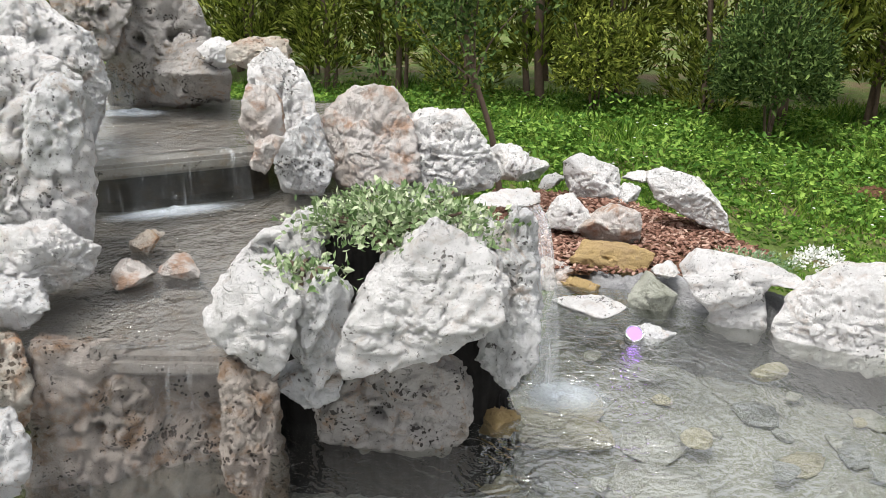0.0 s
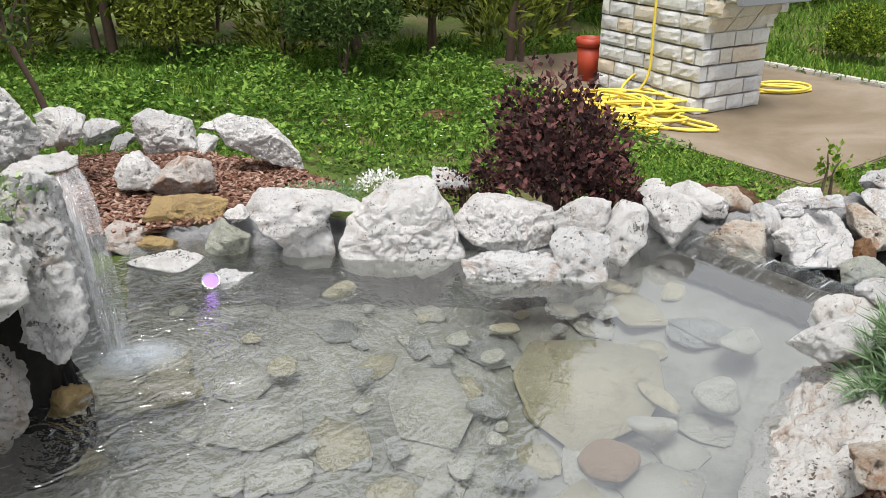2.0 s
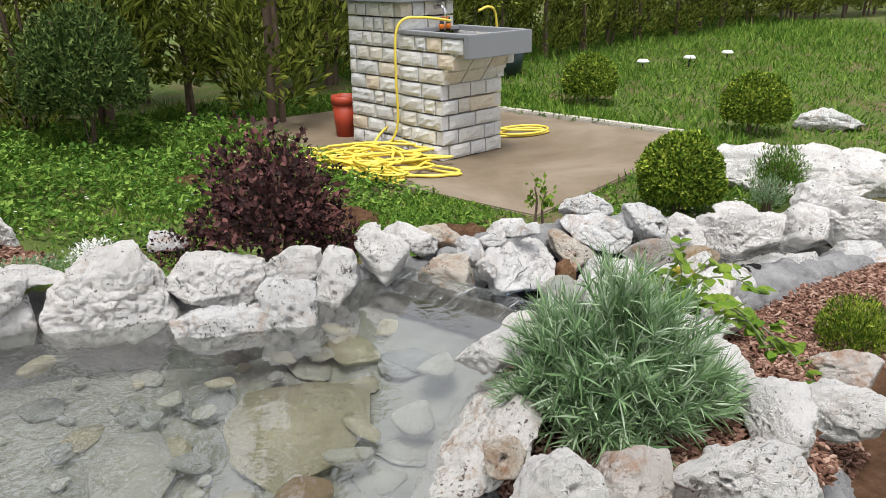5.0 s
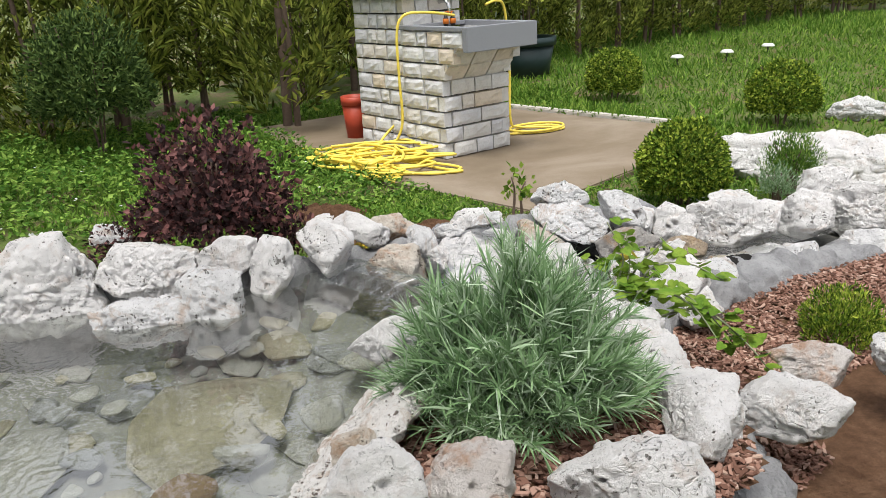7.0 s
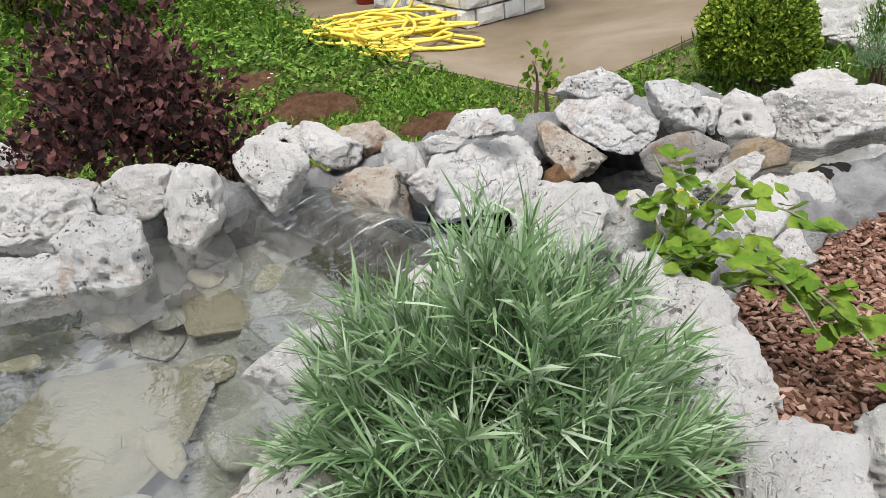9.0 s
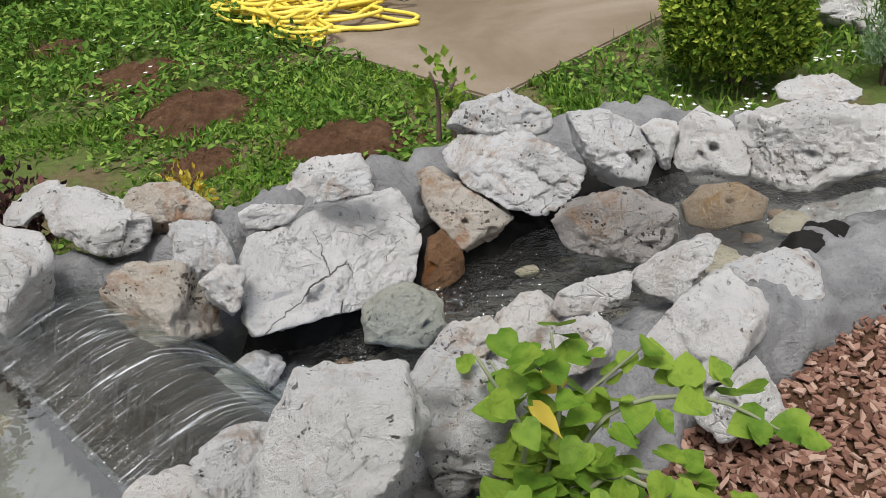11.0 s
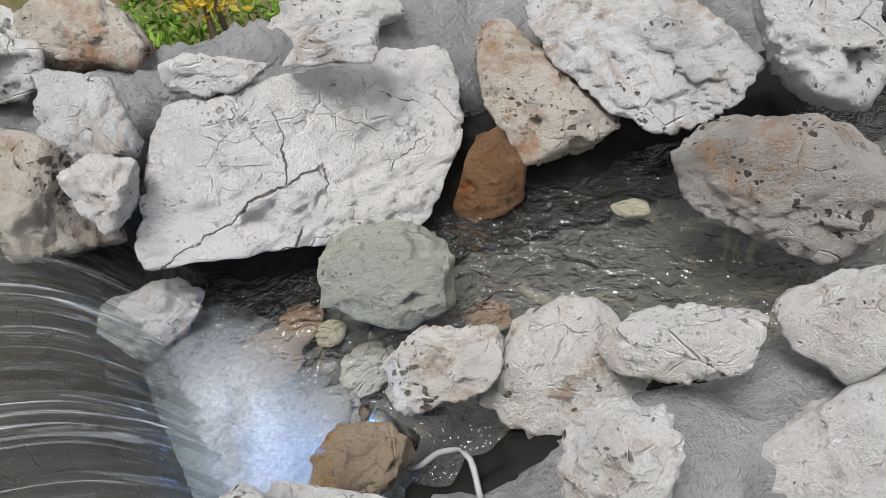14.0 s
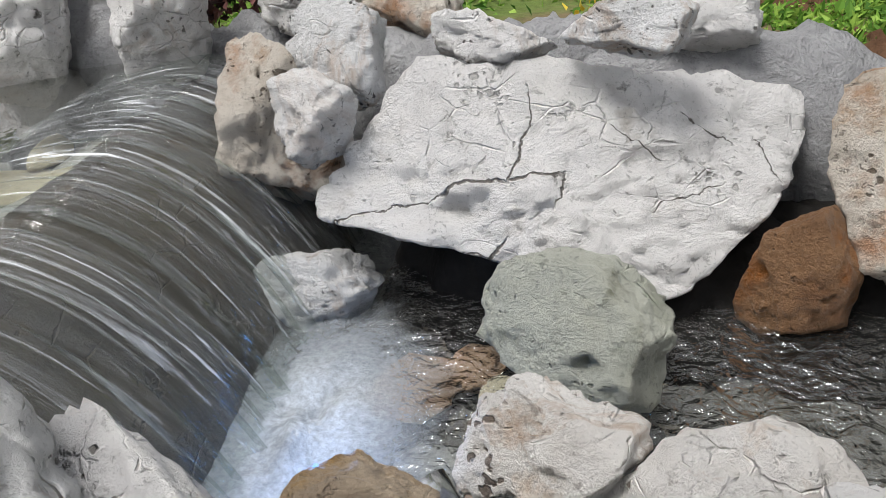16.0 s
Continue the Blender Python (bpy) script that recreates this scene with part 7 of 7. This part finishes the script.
def fence():
    f = thing("garden_fence", (6.75, 8.35, -0.15), "pale green metal fence beside the hedge", "fence")
    for z in (0.25, 1.15):
        part("rail", box_mesh("rail", (-0.45, -0.012, z), (0.45, 0.012, z + 0.03), pale_green), f)
    bar = box_mesh("bar", (-0.009, -0.009, 0.0), (0.009, 0.009, 1.3), pale_green, 0.002)
    for k in range(8):
        part("bar", bar, f).location = (-0.42 + 0.12 * k, 0, 0)


pale_green = plain("pale_green_paint", (0.48, 0.56, 0.42), 0.5)
fence()


# ---- pond lights, pebbles and flagstones ----
grey_cable = plain("grey_rubber", (0.30, 0.31, 0.31), 0.5)


def glow(name, color, power):
    m = Mat(name)
    m.done(tuple(0.15 + 0.3 * c for c in color), 0.3)
    m.bsdf.inputs["Emission Color"].default_value = (*color, 1)
    m.bsdf.inputs["Emission Strength"].default_value = power
    return m.mat


def spot_lamp(at, tilt, turn, color, power, label):
    lamp = thing("pond_light", at, label, "lamp")
    lamp.rotation_euler = (radians(tilt), 0, radians(turn))
    part("housing", lathe("housing", [(0.0, -0.05), (0.018, -0.05), (0.024, -0.02), (0.026, 0.0), (0.023, 0.0), (0.022, -0.004)], chrome, 20), lamp)
    part("lens", lathe("lens", [(0.0, -0.003), (0.022, -0.004)], glow(label.split()[0] + "_light", color, power), 20), lamp)


spot_lamp((0.645, 2.19, 0.040), 38, 12, (0.26, 0.08, 1.0), 0.8, "violet submersible pond light on a stone")
spot_lamp((2.652, 1.712, -0.112), 62, -112, (0.25, 0.55, 1.0), 4.0, "blue submersible pond light in the lower pool")

cable = thing("lamp_cable", (2.66, 1.70, -0.13), "thin grey cable of the pond light running under the rocks", "cable")
part("cable_length", stem_mesh("cable_length", [(0.0, 0.0, 0.0), (0.03, -0.02, -0.01), (0.06, -0.02, 0.01), (0.085, -0.04, 0.03), (0.09, -0.08, 0.02)], 0.003, 0.003, grey_cable, 18, 8), cable)

blue = bpy.data.lights.new("pond_light_glow", "POINT")
blue.energy, blue.color, blue.shadow_soft_size = 0.17, (0.10, 0.36, 1.0), 0.02
new("pond_light_glow", blue).location = (2.585, 1.715, -0.095)
violet = bpy.data.lights.new("pond_light_glow", "POINT")
violet.energy, violet.color, violet.shadow_soft_size = 0.02, (0.5, 0.15, 1.0), 0.015
new("pond_light_glow", violet).location = (0.64, 2.155, 0.045)

PEBBLE = {}


def pebble(at, w, d, h, mat, turn, label):
    key = (mat.name, int(turn) % 4)
    if key not in PEBBLE:
        PEBBLE[key] = rock_mesh((1, 1, 1), 300 + len(PEBBLE), mat, (), 3, 0.10, 7, 0.5, 0.0)
    ob = new("pebble", PEBBLE[key])
    ob.matrix_world = pose(*at, 0, 0, turn) @ Matrix.Diagonal((w, d, h, 1))
    tagged(ob, label, "stone", "pond pebbles")


pale_pebble = stone("pale_pebble", (0.92, 0.90, 0.83), (0.78, 0.76, 0.68), (0.40, 0.37, 0.32), (0.76, 0.68, 0.52), 0.62, 0.0, grime=0.3)
grey_pebble = stone("grey_pebble", (0.66, 0.665, 0.66), (0.50, 0.505, 0.505), (0.14, 0.14, 0.14), (0.42, 0.40, 0.36), 0.62, 0.0, grime=0.3)
ochre_pebble = stone("ochre_pebble", (0.88, 0.80, 0.60), (0.74, 0.66, 0.48), (0.28, 0.20, 0.10), (0.60, 0.54, 0.40), 0.6, 0.0, grime=0.3)
rust_pebble = stone("rust_pebble", (0.56, 0.38, 0.25), (0.46, 0.30, 0.19), (0.22, 0.13, 0.08), (0.50, 0.40, 0.30), 0.6, 0.0, grime=0.3)
P, G, O, R = pale_pebble, grey_pebble, ochre_pebble, rust_pebble
PL, GL, OL, RL = "smooth pale river pebble under water", "smooth grey river pebble under water", "yellowish river pebble under water", "rusty brown river stone under water"
pebble((1.985, 1.60, -0.06), 0.155, 0.16, 0.09, P, 10, "large smooth white river stone at the waterline")
pebble((1.83, 1.44, -0.08), 0.145, 0.14, 0.10, P, 41, "large smooth white river stone at the waterline")
pebble((1.59, 1.38, -0.10), 0.14, 0.12, 0.07, P, 32, PL)
pebble((1.45, 1.29, -0.11), 0.16, 0.18, 0.08, R, 3, RL)
pebble((1.238, 1.48, -0.13), 0.06, 0.07, 0.03, P, 54, PL)
pebble((1.141, 1.407, -0.13), 0.08, 0.08, 0.03, P, 25, PL)
pebble((1.05, 1.35, -0.13), 0.11, 0.10, 0.04, P, 76, PL)
pebble((0.756, 1.50, -0.13), 0.10, 0.13, 0.05, P, 87, PL)
pebble((0.637, 1.51, -0.13), 0.10, 0.11, 0.04, P, 18, PL)
pebble((0.558, 1.718, -0.13), 0.05, 0.06, 0.03, P, 29, PL)
pebble((0.82, 1.588, -0.13), 0.075, 0.06, 0.03, P, 30, PL)
pebble((1.772, 1.955, -0.11), 0.09, 0.11, 0.04, P, 11, PL)
pebble((1.667, 1.99, -0.11), 0.075, 0.10, 0.04, O, 22, OL)
pebble((1.613, 1.907, -0.12), 0.075, 0.06, 0.03, G, 33, GL)
pebble((1.309, 1.958, -0.13), 0.10, 0.11, 0.03, P, 14, PL)
pebble((1.37, 1.84, -0.13), 0.075, 0.07, 0.03, P, 55, PL)
pebble((1.277, 1.60, -0.13), 0.09, 0.13, 0.03, G, 46, GL)
pebble((0.538, 2.37, -0.13), 0.06, 0.06, 0.03, P, 67, PL)
pebble((0.793, 1.934, -0.13), 0.12, 0.10, 0.03, O, 88, OL)
pebble((1.101, 2.217, -0.13), 0.05, 0.05, 0.03, P, 9, PL)
pebble((1.227, 1.882, -0.13), 0.08, 0.07, 0.03, G, 20, GL)
pebble((1.879, 2.046, -0.09), 0.075, 0.12, 0.04, O, 31, OL)
pebble((1.704, 1.50, -0.12), 0.08, 0.15, 0.03, O, 2, OL)
pebble((1.45, 1.964, -0.13), 0.085, 0.08, 0.03, O, 13, OL)
pebble((0.993, 1.845, -0.13), 0.075, 0.07, 0.03, G, 24, GL)
pebble((1.01, 1.51, -0.13), 0.08, 0.10, 0.03, G, 35, GL)
pebble((1.25, 1.338, -0.13), 0.115, 0.12, 0.04, G, 66, GL)
pebble((2.0, 1.94, -0.085), 0.13, 0.10, 0.05, O, 77, "yellowish flat stone beside the pond lip")
pebble((0.99, 2.10, -0.01), 0.12, 0.07, 0.06, O, 49, "low yellowish stone breaking the water surface")
for i, (x_, y_, k_) in enumerate([(2.95, 2.10, 0), (3.02, 2.05, 2), (2.62, 1.80, 1), (2.70, 1.86, 1), (2.60, 1.92, 2), (2.80, 1.84, 1), (3.02, 1.80, 2), (3.62, 1.95, 1), (3.5, 1.9, 1), (3.3, 1.95, 2)]):
    pebble((x_, y_, POOL_Z - 0.052), 0.05, 0.045, 0.03, (P, R, O)[k_], 17 * i, (PL, RL, OL)[k_])
rnd_ = random.Random(77)
for i in range(46):
    x_, y_ = rnd_.uniform(0.2, 1.6), rnd_.uniform(0.8, 2.2)
    k_ = rnd_.randrange(3)
    s_ = rnd_.uniform(0.03, 0.085)
    pebble((x_, y_, pond_depth(x_, y_) + 0.012), s_, s_ * rnd_.uniform(0.7, 1.3), 0.03, (P, G, O)[k_], rnd_.uniform(0, 360), (PL, GL, OL)[k_])


def flagstone(corners, z, mat, label):
    """A thin uneven slab lying on the pond floor."""
    cx, cy = sum(c[0] for c in corners) / len(corners), sum(c[1] for c in corners) / len(corners)
    bm = bmesh.new()
    ring = [bm.verts.new((x - cx, y - cy, -0.012)) for x, y in corners]
    f = bm.faces.new(ring)
    r = bmesh.ops.extrude_face_region(bm, geom=[f])
    bmesh.ops.translate(bm, vec=(0, 0, 0.026), verts=[v for v in r["geom"] if isinstance(v, bmesh.types.BMVert)])
    bmesh.ops.recalc_face_normals(bm, faces=bm.faces)
    bmesh.ops.bevel(bm, geom=bm.edges[:], offset=0.011, segments=3, affect="EDGES")
    ob = new("flagstone", from_bm("flagstone", bm, mat, True))
    ob.location = (cx, cy, z)
    tagged(ob, label, "flagstone", "pond flagstones")


FLAT = "large flat pale flagstone lying on the pond floor"
flagstone([(1.50, 1.89), (1.70, 1.84), (1.83, 1.73), (1.74, 1.55), (1.62, 1.44), (1.41, 1.39), (1.36, 1.55), (1.39, 1.74)], -0.145, ochre_pebble, "large flat yellowish flagstone lying on the pond floor")
flagstone([(1.12, 1.87), (1.25, 1.82), (1.24, 1.62), (1.15, 1.49), (1.03, 1.58), (1.05, 1.76)], -0.15, pale_pebble, FLAT)
flagstone([(0.60, 1.84), (0.80, 1.82), (0.82, 1.67), (0.70, 1.62), (0.58, 1.70)], -0.15, pale_pebble, FLAT)
flagstone([(0.90, 1.40), (1.02, 1.22), (0.88, 1.05), (0.66, 1.15), (0.68, 1.36)], -0.15, pale_pebble, FLAT)
flagstone([(0.34, 2.05), (0.58, 2.0), (0.60, 1.9), (0.40, 1.86), (0.28, 1.94)], -0.15, ochre_pebble, FLAT)
flagstone([(1.20, 1.28), (1.42, 1.22), (1.46, 1.05), (1.30, 0.92), (1.12, 1.02)], -0.15, pale_pebble, FLAT)
rnd_ = random.Random(21)
for i in range(13):
    for j in range(9):
        fx, fy = 0.30 + 0.165 * i + rnd_.uniform(-0.04, 0.04) + 0.08 * (j % 2), 0.62 + 0.19 * j + rnd_.uniform(-0.05, 0.05)
        lay_it, turn_, grow_, k_ = rnd_.random(), rnd_.uniform(0, 6.28), rnd_.uniform(0.055, 0.098), rnd_.randrange(5)
        bumps_ = [rnd_.uniform(0.6, 1.3) for _ in range(5)]
        if lay_it < 0.72 and bool(inside([(x * 0.93 + 0.08, y * 0.93 + 0.12) for x, y in POND], np.array(fx), np.array(fy))) and past_lip(fx, fy) < -0.36:
            flagstone([(fx + grow_ * b * math.cos(turn_ + a * 1.2566), fy + 1.15 * grow_ * b * math.sin(turn_ + a * 1.2566)) for a, b in enumerate(bumps_)],
                      pond_depth(fx, fy) + 0.008, (pale_pebble, ochre_pebble, grey_pebble, pale_pebble, ochre_pebble)[k_], "flat worn stone paving the pond floor")
for fx, fy, grow_, mat_, says_ in ((2.65, 1.86, 0.045, pale_pebble, "pale flat stone under the lower pool's water"), (2.71, 1.83, 0.05, pale_pebble, "pale flat stone under the lower pool's water"),
                                   (2.53, 1.90, 0.055, rust_pebble, "brown flat stone under the lower pool's water"), (2.57, 1.945, 0.04, rust_pebble, "rust-brown flat stone under the lower pool's water"),
                                   (2.80, 1.90, 0.035, rust_pebble, "rust-brown flat stone under the lower pool's water"), (2.60, 1.80, 0.05, grey_pebble, "grey flat stone under the lower pool's water"),
                                   (3.38, 1.86, 0.06, ochre_pebble, "yellowish flat stone under the stream"), (3.60, 1.90, 0.05, ochre_pebble, "yellowish flat stone under the stream")):
    flagstone([(fx + grow_ * (1 + 0.2 * math.sin(a * 2.3 + fx * 9)) * math.cos(a * 1.047), fy + grow_ * (1 + 0.2 * math.cos(a * 1.7)) * math.sin(a * 1.047)) for a in range(6)], POOL_Z - 0.048, mat_, says_)
flagstone([(1.9, 1.82), (2.05, 1.78), (2.08, 1.66), (1.95, 1.66)], -0.10, grey_pebble, "flat grey flagstone in shallow water")


# foam where water lands: a low froth on the surface, thinning out towards its edge
def froth():
    m = Mat("white_froth")
    ring = m.nodes.new("ShaderNodeVectorMath")
    ring.operation = "LENGTH"
    m.links.new(m.where, ring.inputs[0])
    grain = m.noise(150, 5, 0.8)
    wash = m.noise(26, 5, 0.65, warp=0.8)
    fade = m.step(m.calc("ADD", ring.outputs["Value"], m.calc("MULTIPLY", wash, 0.8)), 0.70, 1.35, 0.82, 0.0)
    cover = m.calc("MULTIPLY", fade, m.calc("MULTIPLY", m.step(grain, 0.36, 0.60, 0.65, 1.0), m.step(wash, 0.36, 0.58, 0.6, 1.0)))
    m.done((0.76, 0.83, 0.90), 0.45, m.bump(grain, 1.0, 0.01))
    m.put(m.bsdf.inputs["Alpha"], cover)
    return m.mat


white_froth = froth()


def foam(at, rx, ry, seed, label, turn=0.0):
    m, n, verts, faces = 40, 12, [], []
    for j in range(n + 1):
        for i in range(m):
            a, r = 2 * math.pi * i / m, j / n
            x, y = r * math.cos(a), r * math.sin(a)
            verts.append((x, y, 0.004 + 0.018 * (1 - r) ** 1.5 * (0.6 + noise.noise((x * 5, y * 5, seed)))))
    for j in range(n):
        faces += [(j * m + i, j * m + (i + 1) % m, (j + 1) * m + (i + 1) % m, (j + 1) * m + i) for i in range(m)]
    ob = new("foam", mesh_of("foam", verts, faces, white_froth))
    ob.matrix_world = pose(*at, 0, 0, turn) @ Matrix.Diagonal((rx, ry, 1, 1))
    tagged(ob, label, "foam", kind="structure")


foam((0.46, 1.84, POND_Z), 0.13, 0.10, 1, "bubbling foam where the jet lands in the pond")
foam((2.515, 1.765, POOL_Z), 0.12, 0.23, 2, "white bubbling foam below the lip waterfall", 22)
foam((-0.72, 2.2, 0.315), 0.24, 0.07, 3, "foam below the cascade edge", 33)
foam((-1.18, 2.82, 0.48), 0.16, 0.09, 4, "foam where the top stream lands")
